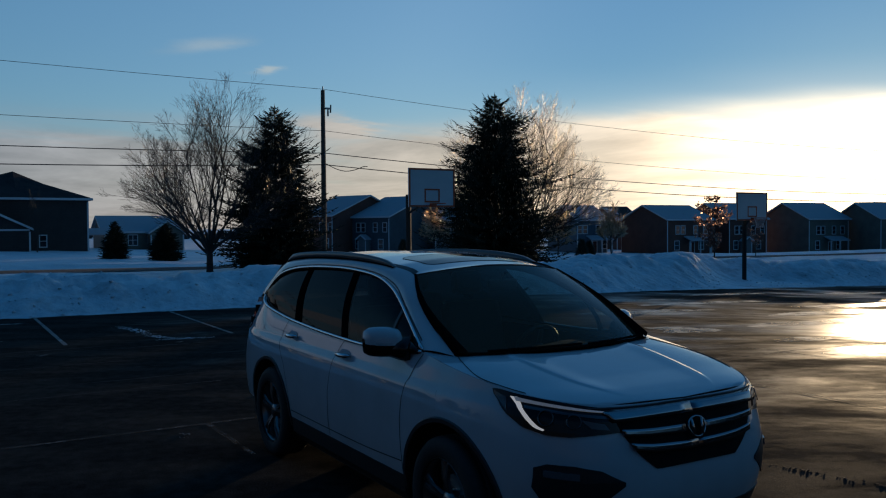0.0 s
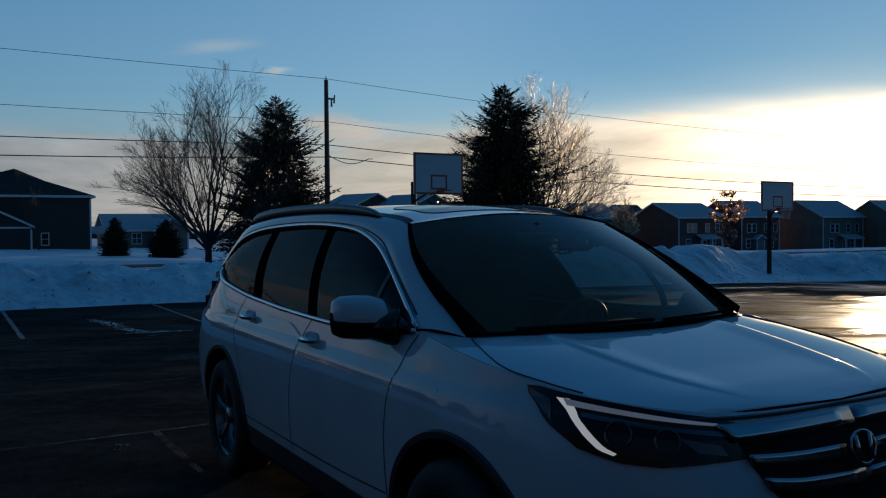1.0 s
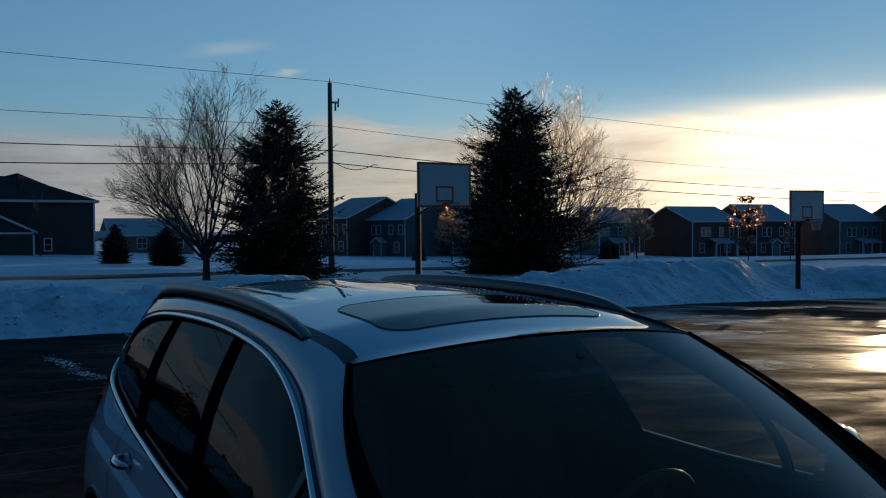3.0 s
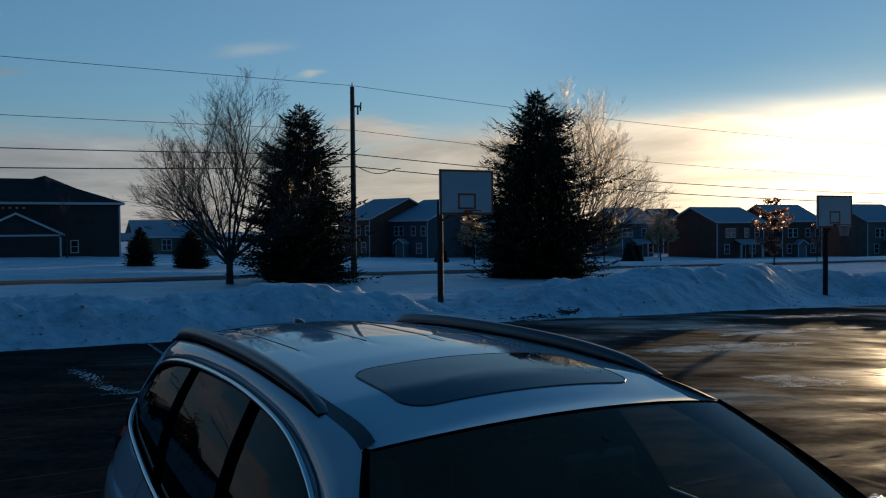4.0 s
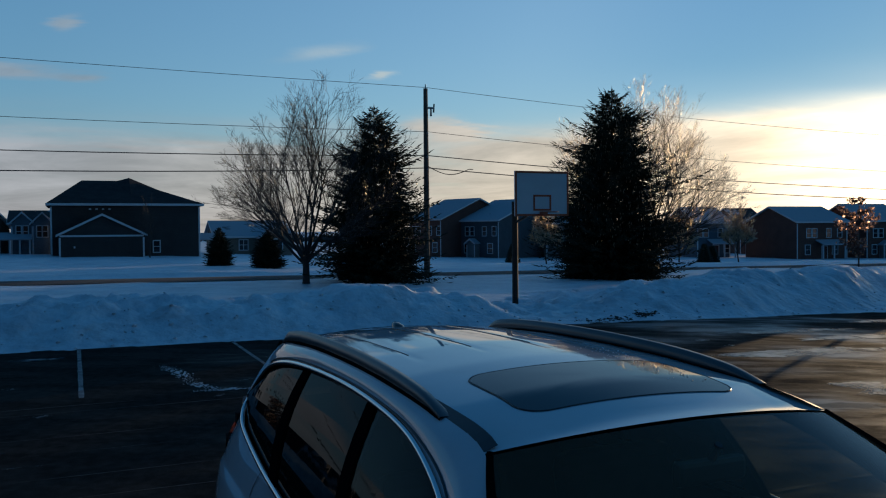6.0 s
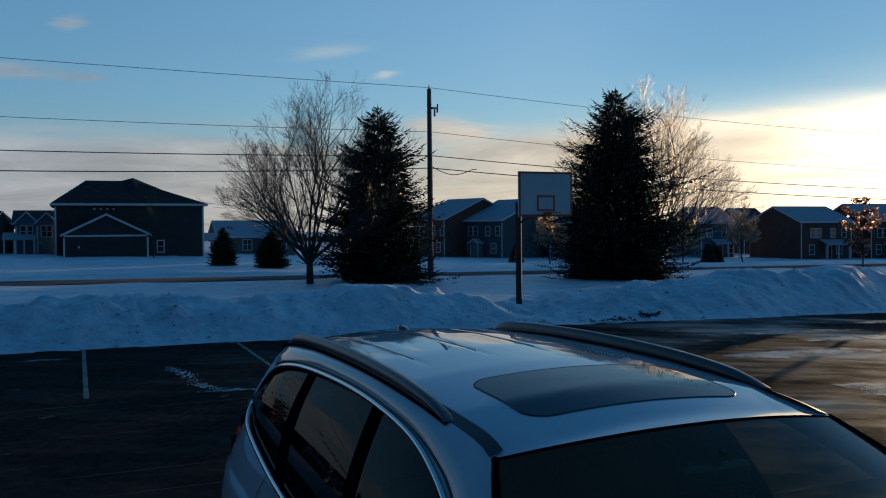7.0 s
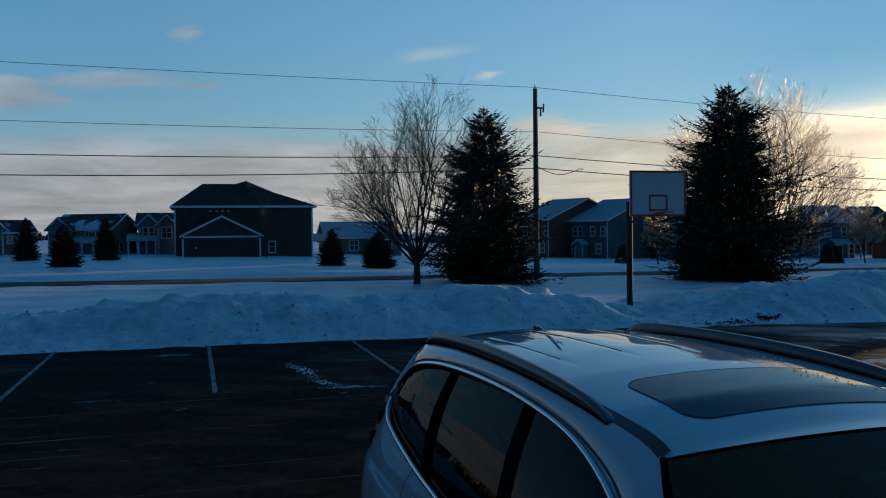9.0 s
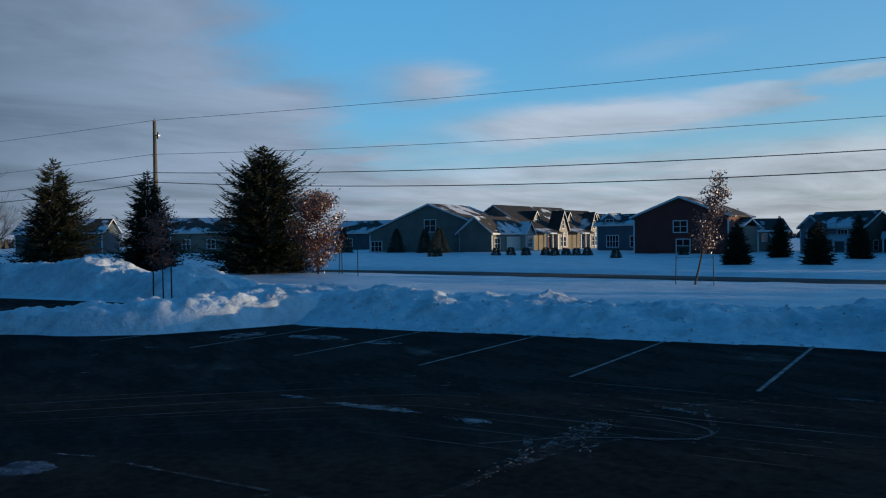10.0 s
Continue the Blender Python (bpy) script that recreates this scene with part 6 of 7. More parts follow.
def curve1(v, pts):
    """Smooth-ish value along (position, value) pairs in rising or falling order."""
    if pts[0][0] > pts[-1][0]:
        pts = pts[::-1]
    if v <= pts[0][0]:
        return pts[0][1]
    for (a, p), (b, q) in zip(pts, pts[1:]):
        if v <= b:
            t = (v - a) / (b - a)
            return p + (q - p) * t
    return pts[-1][1]


def spline(pts, n):
    """n + 1 points along a Catmull-Rom curve through pts, evenly spaced by length."""
    P = [Vector(p) for p in pts]
    dense = []
    for i in range(len(P) - 1):
        p0, p1, p2, p3 = P[max(i - 1, 0)], P[i], P[i + 1], P[min(i + 2, len(P) - 1)]
        for k in range(12):
            t = k / 12
            dense.append(0.5 * ((2 * p1) + (p2 - p0) * t + (2 * p0 - 5 * p1 + 4 * p2 - p3) * t * t + (3 * p1 - p0 - 3 * p2 + p3) * t ** 3))
    dense.append(P[-1])
    acc = [0.0]
    for a, b in zip(dense, dense[1:]):
        acc.append(acc[-1] + (b - a).length)
    out, j = [], 0
    for k in range(n + 1):
        s = acc[-1] * k / n
        while j < len(acc) - 2 and acc[j + 1] < s:
            j += 1
        d = acc[j + 1] - acc[j]
        out.append(dense[j].lerp(dense[j + 1], (s - acc[j]) / d if d > 1e-9 else 0))
    return out


HALF_WIDTH = [(0.20, 0.88), (0.28, 0.915), (0.36, 0.940), (0.46, 0.957), (0.60, 0.970), (0.75, 0.975), (0.88, 0.966), (0.955, 0.953), (0.985, 0.945),
              (1.005, 0.930), (1.03, 0.920), (1.08, 0.906), (1.13, 0.888), (1.25, 0.830), (1.45, 0.728), (1.62, 0.640), (1.75, 0.57)]
NOSE_X = [(0.20, 2.22), (0.34, 2.30), (0.52, 2.375), (0.66, 2.385), (0.80, 2.365), (0.95, 2.325), (1.02, 2.285), (1.15, 2.20), (1.3, 2.1)]
TAIL_X = [(0.20, -2.45), (0.35, -2.53), (0.60, -2.56), (0.75, -2.54), (0.95, -2.50), (1.15, -2.45), (1.30, -2.37), (1.45, -2.25), (1.60, -2.10)]


def hull(phi, z):
    """A point of the right-hand body side: phi 0 at the nose, 90 the flank's front end, 180 its rear end, 270 the tail's middle; degrees."""
    w = curve1(z, HALF_WIDTH)
    if phi <= 90:
        a = radians(phi)
        x = 1.0 + (curve1(z, NOSE_X) - 1.0) * math.cos(a) ** (2 / 2.5) if phi < 90 else 1.0
        y = w * math.sin(a) ** (2 / 4.0)
    elif phi < 180:
        x = 1.0 - 2.5 * (phi - 90) / 90
        y = w
    else:
        a = radians(phi - 180)
        x = -1.5 + (curve1(z, TAIL_X) + 1.5) * math.sin(a) ** (2 / 2.6)
        y = w * max(0.0, math.cos(a)) ** (2 / 7.0)
    return Vector((x, -y, z))


def phi_at(x, y, z):
    """The phi whose hull point lies by (x, y) at that height; y as on either side."""
    w = curve1(z, HALF_WIDTH)
    y = min(1.0, abs(y) / w)
    if x > 1.0:
        u = min(1.0, (x - 1.0) / (curve1(z, NOSE_X) - 1.0))
        return math.degrees(math.atan2(y ** 2.0, u ** 1.25))
    if x >= -1.5:
        return 90 + 90 * (1.0 - x) / 2.5
    u = min(1.0, (x + 1.5) / (curve1(z, TAIL_X) + 1.5))
    return 180 + math.degrees(math.atan2(u ** 1.3, y ** 3.5))


def side_y(x, z):
    """Half the width at x of the body side and its glazing, drawing in towards the tail."""
    w = curve1(z, HALF_WIDTH)
    if x > -1.5:
        return w
    u = min(1.0, (x + 1.5) / (curve1(z, TAIL_X) + 1.5)) ** 1.3
    return w * max(0.0, 1 - u * u) ** (1 / 7.0)


def hull_out(phi, z, off):
    p = hull(phi, z)
    if not off:
        return p
    du = hull(min(269.9, phi + 0.6), z) - hull(max(0.05, phi - 0.6), z)
    dv = hull(phi, z + 0.012) - hull(phi, z - 0.012)
    n = du.cross(dv).normalized()
    if n.dot(p - Vector((0, 0, z))) < 0:
        n = -n
    return p + n * off


def mirrored(p, side):
    return Vector((p.x, p.y * (1 if side < 0 else -1), p.z))


def sheet(rows, thick=0.0, inward=None):
    """A mesh from rows of points; with thick it becomes a shell whose back lies along the inward offsets."""
    bm = bmesh.new()
    V = [[bm.verts.new(p) for p in r] for r in rows]
    for r, s in zip(V, V[1:]):
        for k in range(len(r) - 1):
            vs = [r[k], r[k + 1], s[k + 1], s[k]]
            if len({tuple(round(c, 5) for c in v.co) for v in vs}) > 2:
                bm.faces.new(vs)
    bmesh.ops.remove_doubles(bm, verts=bm.verts, dist=1e-5)
    bmesh.ops.recalc_face_normals(bm, faces=bm.faces)
    if thick:
        bm.normal_update()
        cen = Vector((0, 0, 0.9))
        f0 = max(bm.faces, key=lambda f: f.calc_area())
        if f0.normal.dot(f0.calc_center_median() - cen) < 0:
            bmesh.ops.reverse_faces(bm, faces=bm.faces)
        bmesh.ops.solidify(bm, geom=list(bm.faces), thickness=thick)
        bmesh.ops.recalc_face_normals(bm, faces=bm.faces)
    return bm


def hull_patch(low, high, side, off=0.004, nu=16, nv=4, thick=0.0):
    """A panel over the hull between two chains of (x, y, z) marks, drawn onto it."""
    a = [Vector((phi_at(*p), p[2], 0)) for p in low]
    b = [Vector((phi_at(*p), p[2], 0)) for p in high]

    def along(c, n):
        acc = [0.0]
        q = [hull(v.x, v.y) for v in c]
        for i in range(len(c) - 1):
            acc.append(acc[-1] + (q[i + 1] - q[i]).length)
        out = []
        for k in range(n + 1):
            s = acc[-1] * k / n
            i = max(j for j in range(len(c) - 1) if acc[j] <= s + 1e-9)
            out.append(c[i].lerp(c[i + 1], (s - acc[i]) / max(1e-9, acc[i + 1] - acc[i])))
        return out
    A, B = along(a, nu), along(b, nu)
    rows = []
    for j in range(nv + 1):
        rows.append([mirrored(hull_out(*(p.lerp(q, j / nv)).xy, off), side) for p, q in zip(A, B)])
    return sheet(rows, thick)


def hull_line(pts, side, width, off=0.002, n=40):
    """A thin band along marks (x, y, z) on the hull: seams, chrome strips."""
    S = spline(pts, n)
    rows = [[], []]
    P = [hull_out(phi_at(*p), p.z, off) for p in S]
    for i, p in enumerate(P):
        d = (P[min(i + 1, n)] - P[max(i - 1, 0)]).normalized()
        ph = phi_at(*S[i])
        nrm = (hull_out(ph, S[i].z, 0.02) - hull_out(ph, S[i].z, 0.0)).normalized()
        s = d.cross(nrm).normalized() * width / 2
        rows[0].append(mirrored(p + s, side))
        rows[1].append(mirrored(p - s, side))
    return sheet(rows)


BELT = [(1.02, 1.172), (0.60, 1.142), (0.2, 1.130), (-0.4, 1.140), (-0.8, 1.155), (-1.2, 1.175), (-1.74, 1.222), (-1.97, 1.258), (-2.09, 1.30)]
DLO_TOP = [(1.02, 1.178), (0.75, 1.315), (0.5, 1.436), (0.31, 1.508), (0.05, 1.565), (-0.3, 1.592), (-0.7, 1.599), (-1.17, 1.586), (-1.52, 1.560), (-1.82, 1.505), (-2.02, 1.405), (-2.09, 1.305)]
ROOF_EDGE = [(1.228, 0.764, 1.159), (0.905, 0.742, 1.336), (0.659, 0.696, 1.478), (0.465, 0.612, 1.598), (0.15, 0.606, 1.642), (-0.3, 0.605, 1.664), (-0.7, 0.602, 1.670),
             (-1.17, 0.600, 1.664), (-1.55, 0.598, 1.646), (-1.98, 0.590, 1.600), (-2.22, 0.635, 1.44), (-2.36, 0.690, 1.28)]
FENDER_TOP = [(2.29, 1.012), (2.2, 1.025), (2.0, 1.047), (1.85, 1.066), (1.6, 1.098), (1.3, 1.136), (1.02, 1.172)]


def body_top(x):
    if x > 1.02:
        return curve1(x, FENDER_TOP)
    if x > -2.09:
        return curve1(x, BELT)
    return curve1(x, [(-2.09, 1.30), (-2.30, 1.285), (-2.45, 1.22)])


def body_low(x):
    z = 0.415
    for cx, r in ((1.41, 0.475), (-1.42, 0.465)):
        if abs(x - cx) < r:
            z = max(z, 0.375 + math.sqrt(r * r - (x - cx) ** 2))
    if x > 1.95:
        z = 0.36
    return z


HOOD_CREASE = 0.53           # where the crease runs, as a share of the half width


def hood_z(x, y):
    c = curve1(x, [(0.95, 1.195), (1.3, 1.170), (1.45, 1.153), (1.6, 1.130), (1.9, 1.083), (2.1, 1.057), (2.22, 1.036), (2.29, 1.020)])
    e = curve1(x, FENDER_TOP)
    w = hood_half(x)
    t = min(1.0, abs(y) / max(w, 0.001))
    z = c - (c - e) * t ** 4.5
    # two crisp power creases that draw together towards the nose
    k = smooth01(2.24, 1.95, x) * smooth01(1.20, 1.42, x)
    d = t - HOOD_CREASE
    z += k * (0.005 * math.exp(-(d / 0.10) ** 2) if d < 0 else 0.005 - 0.006 * smooth01(0.0, 0.045, d))
    return z


def hood_half(x):
    z = curve1(x, FENDER_TOP)
    return -hull(phi_for_x(x, z), z).y


def phi_for_x(x, z):
    if x <= 1.0:
        return phi_at(x, 0.9, z)
    u = min(1.0, (x - 1.0) / (curve1(z, NOSE_X) - 1.0))
    return math.degrees(math.acos(u ** 1.25))


def shield(a, b):
    """The windscreen: a from -1 (right) to 1 (left), b from 0 at its foot to 1 at the roof."""
    foot = Vector((1.228 + 0.177 * (1 - a * a), 0.762 * a, 1.160 + 0.008 * (1 - a * a)))
    head = Vector((0.465 + 0.07 * (1 - a * a), 0.610 * a, 1.598 + 0.052 * (1 - a * a)))
    p = foot.lerp(head, b)
    k = math.sin(math.pi * b) * 0.028
    bow = math.sin(math.pi * b) * a * abs(a)
    return p + Vector((k * 0.45 - 0.065 * abs(bow), 0.052 * bow, k))


def roof_pt(u, y):
    """The roof skin: u from 0 at the windscreen to 1 at the rear; y across."""
    x = 0.465 + 0.07 * (1 - (y / 0.61) ** 2) * (1 - u) - 2.45 * u
    e = curve1(min(x, 0.465), [(p[0], p[2]) for p in ROOF_EDGE])
    w = curve1(min(x, 0.465), [(p[0], p[1]) for p in ROOF_EDGE])
    z = e + 0.052 * (1 - (y / w) ** 2)
    k = smooth01(-0.45, -0.55, x) * smooth01(-1.9, -1.75, x)
    for g in (-0.40, -0.135, 0.135, 0.40):
        z -= 0.002 * k * math.exp(-((y - g) / 0.012) ** 2)
    return Vector((x, y, z))


def build_wheel(car, x, side):
    m = pose(x, side * 0.845, 0.372, 0, 0, 0 if side < 0 else 180)      # its outer face is -y
    wheel = new("wheel")
    wheel.parent = car
    wheel.matrix_local = m
    def lathe(profile, n=40):
        bm = bmesh.new()
        rings = [[bm.verts.new((r * math.cos(2 * math.pi * k / n), y, r * math.sin(2 * math.pi * k / n))) for k in range(n)] for r, y in profile]
        for p, q in zip(rings, rings[1:]):
            for k in range(n):
                bm.faces.new((p[k], p[(k + 1) % n], q[(k + 1) % n], q[k]))
        bmesh.ops.recalc_face_normals(bm, faces=bm.faces)
        return bm
    part("tyre", lathe([(0.245, -0.105), (0.262, -0.122), (0.315, -0.128), (0.350, -0.118), (0.368, -0.095), (0.372, -0.05), (0.366, -0.046), (0.366, -0.040), (0.372, -0.036),
                        (0.372, 0.036), (0.366, 0.04), (0.372, 0.05), (0.368, 0.095), (0.350, 0.118), (0.30, 0.128), (0.245, 0.105)]), RUBBER, wheel, smooth=True)
    rim = part("rim", lathe([(0.250, -0.118), (0.258, -0.108), (0.244, -0.098), (0.232, -0.07), (0.225, 0.02), (0.225, 0.10), (0.25, 0.11)]), ALLOY, wheel, "alloy rim", smooth=True)
    for k in range(5):
        for d in (-0.13, 0.13):
            a = 2 * math.pi * k / 5 + d + 0.3
            bm = bmesh.new()
            b = 2 * math.pi * k / 5 + 0.3 + d * 0.5
            p0, p1 = Vector((0.055 * math.cos(b), -0.075, 0.055 * math.sin(b))), Vector((0.236 * math.cos(a), -0.098, 0.236 * math.sin(a)))
            s = Vector((-math.sin(a), 0, math.cos(a)))
            q = []
            for p, w, t in ((p0, 0.020, 0.03), (p0.lerp(p1, 0.5) + Vector((0, -0.014, 0)), 0.015, 0.024), (p1, 0.017, 0.018)):
                q.append([bm.verts.new(p + s * w * i + Vector((0, j * t, 0))) for i, j in ((-1, 0.35), (-0.6, -0.35), (0.6, -0.35), (1, 0.35))])
            for r0, r1 in zip(q, q[1:]):
                for i in range(4):
                    bm.faces.new((r0[i], r0[(i + 1) % 4], r1[(i + 1) % 4], r1[i]))
            bmesh.ops.recalc_face_normals(bm, faces=bm.faces)
            part("spoke", bm, ALLOY, rim)
    part("hub_cap", lathe([(0.001, -0.098), (0.03, -0.098), (0.06, -0.085), (0.07, -0.06), (0.07, 0.0)], 20), ALLOY, rim, smooth=True)
    part("brake_disc", lathe([(0.001, -0.03), (0.15, -0.03), (0.15, 0.0), (0.001, 0.0)], 24), SATIN, wheel, "steel brake disc")
    part("wheel_back", lathe([(0.001, 0.01), (0.222, 0.012), (0.222, 0.03)], 24), BLACK_PLASTIC, wheel)


def build_car():
    car = thing("car", "white family sport utility car parked on dark tarmac", "car")
    for side in (-1, 1):
        # flank from nose to tail, with its wheel arches
        phis = list(np.linspace(0.0, 60, 16)) + list(np.linspace(62, 90, 16)) + list(np.linspace(90.6, 179, 112)) + list(np.linspace(180, 200, 14)) + list(np.linspace(203, 270, 16))
        extra = [phi_at(c + s * r, 0.95, 0.5) for c, r in ((1.41, 0.475), (-1.42, 0.465)) for s in (-0.999, 0.999)]
        phis = sorted(set(phis + extra))
        rows = []
        for ph in phis:
            x = hull(ph, 0.7).x
            lo = body_low(x)
            xt = hull(ph, 1.05).x
            hi = body_top(xt) if ph > 3 else 1.012
            levels = [0.0, 0.10, 0.22, 0.36, 0.5, 0.62, 0.72, 0.80, 0.86, 0.90, 0.93, 0.96, 1.0]
            if ph > 80:      # keep rows on the shoulder crease
                fixed = [0.60, 0.75, 0.88, 0.955, 0.985, 1.005, 1.03, 1.08]
                zs = [lo] + [max(lo + 0.002 * (i + 1), z) for i, z in enumerate([0.40, 0.48] + fixed)] + [hi]
            else:
                n = 10
                zs = [lo + (hi - lo) * k / n for k in range(n + 1)]
            rows.append([mirrored(hull(ph, z), side) for z in zs])
        split = next(i for i, ph in enumerate(phis) if ph > 80)
        side_part = part("body_side", sheet(rows[split:]), PAINT, car, smooth=True)
        # bridge the last front row to the flank with the same levels
        ph = phis[split]
        x = hull(ph, 0.7).x
        lo, hi = body_low(x), body_top(hull(ph, 1.05).x)
        front_rows = rows[:split] + [[mirrored(hull(ph, lo + (hi - lo) * k / 10), side) for k in range(11)]]
        part("front_corner", sheet(front_rows), PAINT, car, smooth=True)
        # cant rail and pillars: from the window line to the roof's edge
        T = [Vector((x, -side_y(x, z), z)) for x, z in DLO_TOP]
        A, B = spline([(v.x, v.y, v.z) for v in T], 64), spline([(x, -y, z) for x, y, z in ROOF_EDGE], 64)
        rows = []
        for p, q in zip(A, B):
            rows.append([mirrored(p.lerp(q, k / 6) + Vector((0, -0.016, 0.012)) * math.sin(math.pi * k / 6), side) for k in range(7)])
        part("roof_side", sheet(rows), PAINT, car, smooth=True)
        part("pillar_lining", sheet([[p + Vector((0, -0.02 if p.y > 0 else 0.02, -0.018)) for p in row] for row in rows]), PILLAR, car, "dark inner pillar lining")
        # rear corner below the window's tail
        # gutter seam round the door frames
        S = [p.lerp(q, 0.17) + Vector((0, -0.009, 0.007)) for p, q in zip(A, B)]
        bm = bmesh.new()
        add_tube(bm, [mirrored(p, side) for p in S[2:58]], 0.0045, 5)
        part("door_frame_seam", bm, BLACK_PLASTIC, car)
        # the side glazing between bottom and top lines
        def pane_rows(b0, b1, t0, t1, off, nu=10, nv=8):
            rows = []
            for j in range(nv + 1):
                r = []
                for i in range(nu + 1):
                    u, v = i / nu, j / nv
                    xb, xt = b0 + (b1 - b0) * u, t0 + (t1 - t0) * u
                    zb, zt = curve1(xb, BELT), curve1(xt, DLO_TOP)
                    x, z = xb + (xt - xb) * v, zb + (zt - zb) * v
                    y = side_y(x, z) + 0.030 * math.sin(math.pi * min(1.0, max(0.0, (z - curve1(x, BELT)) / max(0.05, curve1(x, DLO_TOP) - curve1(x, BELT)))))
                    r.append(mirrored(Vector((x, -y + off, z)), side))
                rows.append(r)
            return rows
        part("front_side_window", sheet(pane_rows(1.00, -0.04, 0.99, -0.30, 0.012, 24)), CLEAR_GLASS if side > 0 else SHADE_CLEAR, car, "tinted front door window")
        part("rear_side_window", sheet(pane_rows(-0.13, -0.95, -0.39, -1.175, 0.012, 14)), SHADE_GLASS, car, "dark privacy window")
        part("quarter_window", sheet(pane_rows(-1.08, -2.07, -1.265, -2.07, 0.012, 18)), SHADE_GLASS, car, "dark privacy window")
        part("centre_pillar", sheet(pane_rows(-0.04, -0.13, -0.30, -0.39, 0.004, 3), 0.03), PILLAR, car, "black pillar trim")
        part("rear_pillar", sheet(pane_rows(-0.95, -1.08, -1.175, -1.265, 0.004, 4), 0.03), PILLAR, car, "black pillar trim")
        part("window_divider", sheet(pane_rows(0.665, 0.635, 0.60, 0.57, 0.002, 2), 0.02), BLACK_PLASTIC, car)
        # bright strip round the windows
        for name, c in (("chrome_strip", [(x, -side_y(x, z) - 0.006, z - 0.004) for x, z in BELT]),
                        ("chrome_strip", [(x, -side_y(x, z) - 0.004, z + 0.004) for x, z in DLO_TOP])):
            bm = bmesh.new()
            add_tube(bm, [mirrored(p, side) for p in spline(c, 60)], 0.013, 6)
            part(name, bm, CHROME, car, "bright chrome strip", smooth=True)
        # black sill, arch lips
        rows = []
        for x in np.linspace(0.93, -0.95, 24):
            rows.append([mirrored(Vector((x, -y, z)), side) for y, z in ((0.925, 0.425), (0.950, 0.412), (0.935, 0.30), (0.87, 0.225), (0.7, 0.20))])
        part("sill", sheet(rows, 0.01), BLACK_PLASTIC, car)
        for cx, r in ((1.41, 0.475), (-1.42, 0.465)):
            rows = []
            for a in np.linspace(-5, 185, 48):
                row = []
                for rr, off in ((r - 0.032, -0.05), (r - 0.028, 0.006), (r - 0.004, 0.009), (r + 0.004, 0.0)):
                    x, z = cx + rr * math.cos(radians(a)), 0.375 + rr * math.sin(radians(a))
                    row.append(mirrored(hull_out(phi_for_x(x, z) if x > 1.0 else phi_at(x, 0.95, z), z, off), side))
                rows.append(row)
            part("arch_lip", sheet(rows), BLACK_PLASTIC, car)
            bm = bmesh.new()
            n = 24
            ring = []
            for a in np.linspace(-30, 210, n):
                x, z = cx + (r - 0.005) * math.cos(radians(a)), 0.375 + (r - 0.005) * math.sin(radians(a))
                ring.append([bm.verts.new(mirrored(Vector((x, -y, max(z, 0.2))), side)) for y in (0.93 if x < 1.7 else 0.84, 0.45)])
            for p, q in zip(ring, ring[1:]):
                bm.faces.new((p[0], p[1], q[1], q[0]))
            bm.faces.new([p[1] for p in ring])
            part("wheel_well", bm, BLACK_PLASTIC, car)
            build_wheel(car, cx, side)
        # seams of doors and hood
        seams = [[(1.05, 0.9, 1.16), (0.985, 0.9, 1.05), (0.935, 0.9, 0.90), (0.925, 0.9, 0.70), (0.93, 0.9, 0.43)],
                 [(-0.045, 0.9, 1.12), (-0.12, 0.9, 1.0), (-0.165, 0.9, 0.80), (-0.185, 0.9, 0.55), (-0.18, 0.9, 0.43)],
                 [(-1.17, 0.9, 1.165), (-1.22, 0.9, 1.05), (-1.20, 0.9, 0.95), (-1.06, 0.9, 0.80), (-0.985, 0.9, 0.62), (-0.955, 0.9, 0.43)]]
        for s in seams:
            part("door_seam", hull_line(s, side, 0.007, 0.0015), BLACK_PLASTIC, car)
        part("door_foot_seam", hull_line([(0.92, 0.9, 0.50), (0.3, 0.9, 0.475), (-0.95, 0.9, 0.47)], side, 0.008, 0.0015), BLACK_PLASTIC, car)
        # handles in their cups
        for hx, hz in ((0.03, 1.026), (-0.98, 1.052)):
            h = new("door_handle")
            h.parent = car
            h.matrix_local = pose(hx, 0, hz)
            h["label"] = "chrome door handle"
            y = curve1(hz, HALF_WIDTH)
            cup = []
            for a in np.linspace(0, 2 * math.pi, 25):
                cup.append([mirrored(Vector((0.095 * rr * math.cos(a) - 0.01, -y - 0.004 + 0.004 * rr, 0.042 * rr * math.sin(a))), side) for rr in (0.02, 0.6, 1.0)])
            part("handle_cup", sheet(cup), PAINT, h, smooth=True)
            bm = bmesh.new()
            add_tube(bm, [mirrored(Vector((dx, -y - dy, dz)), side) for dx, dy, dz in ((0.10, 0.008, 0.006), (0.07, 0.036, 0.006), (0.0, 0.044, 0.003), (-0.07, 0.036, 0.0), (-0.10, 0.008, 0.0))],
                     [0.012, 0.016, 0.017, 0.016, 0.012], 8)
            part("grip", bm, CHROME, h, smooth=True)
        # door mirror
        mir = new("door_mirror")
        mir.parent = car
        rows, low_rows = [], []
        for yy, s in ((0.905, 0.62), (0.92, 0.90), (0.96, 1.0), (1.01, 1.0), (1.06, 0.94), (1.084, 0.76), (1.092, 0.3)):
            row, lrow = [], []
            for a in np.linspace(-0.06, math.pi + 0.06, 15):
                row.append(mirrored(Vector((0.77 - 0.6 * (yy - 0.93) + 0.10 * s * math.cos(a) * (1.0 if math.cos(a) > 0 else 0.45), -yy, 1.195 + 0.105 * s * max(0, math.sin(a)) ** 0.55)), side))
            rows.append(row)
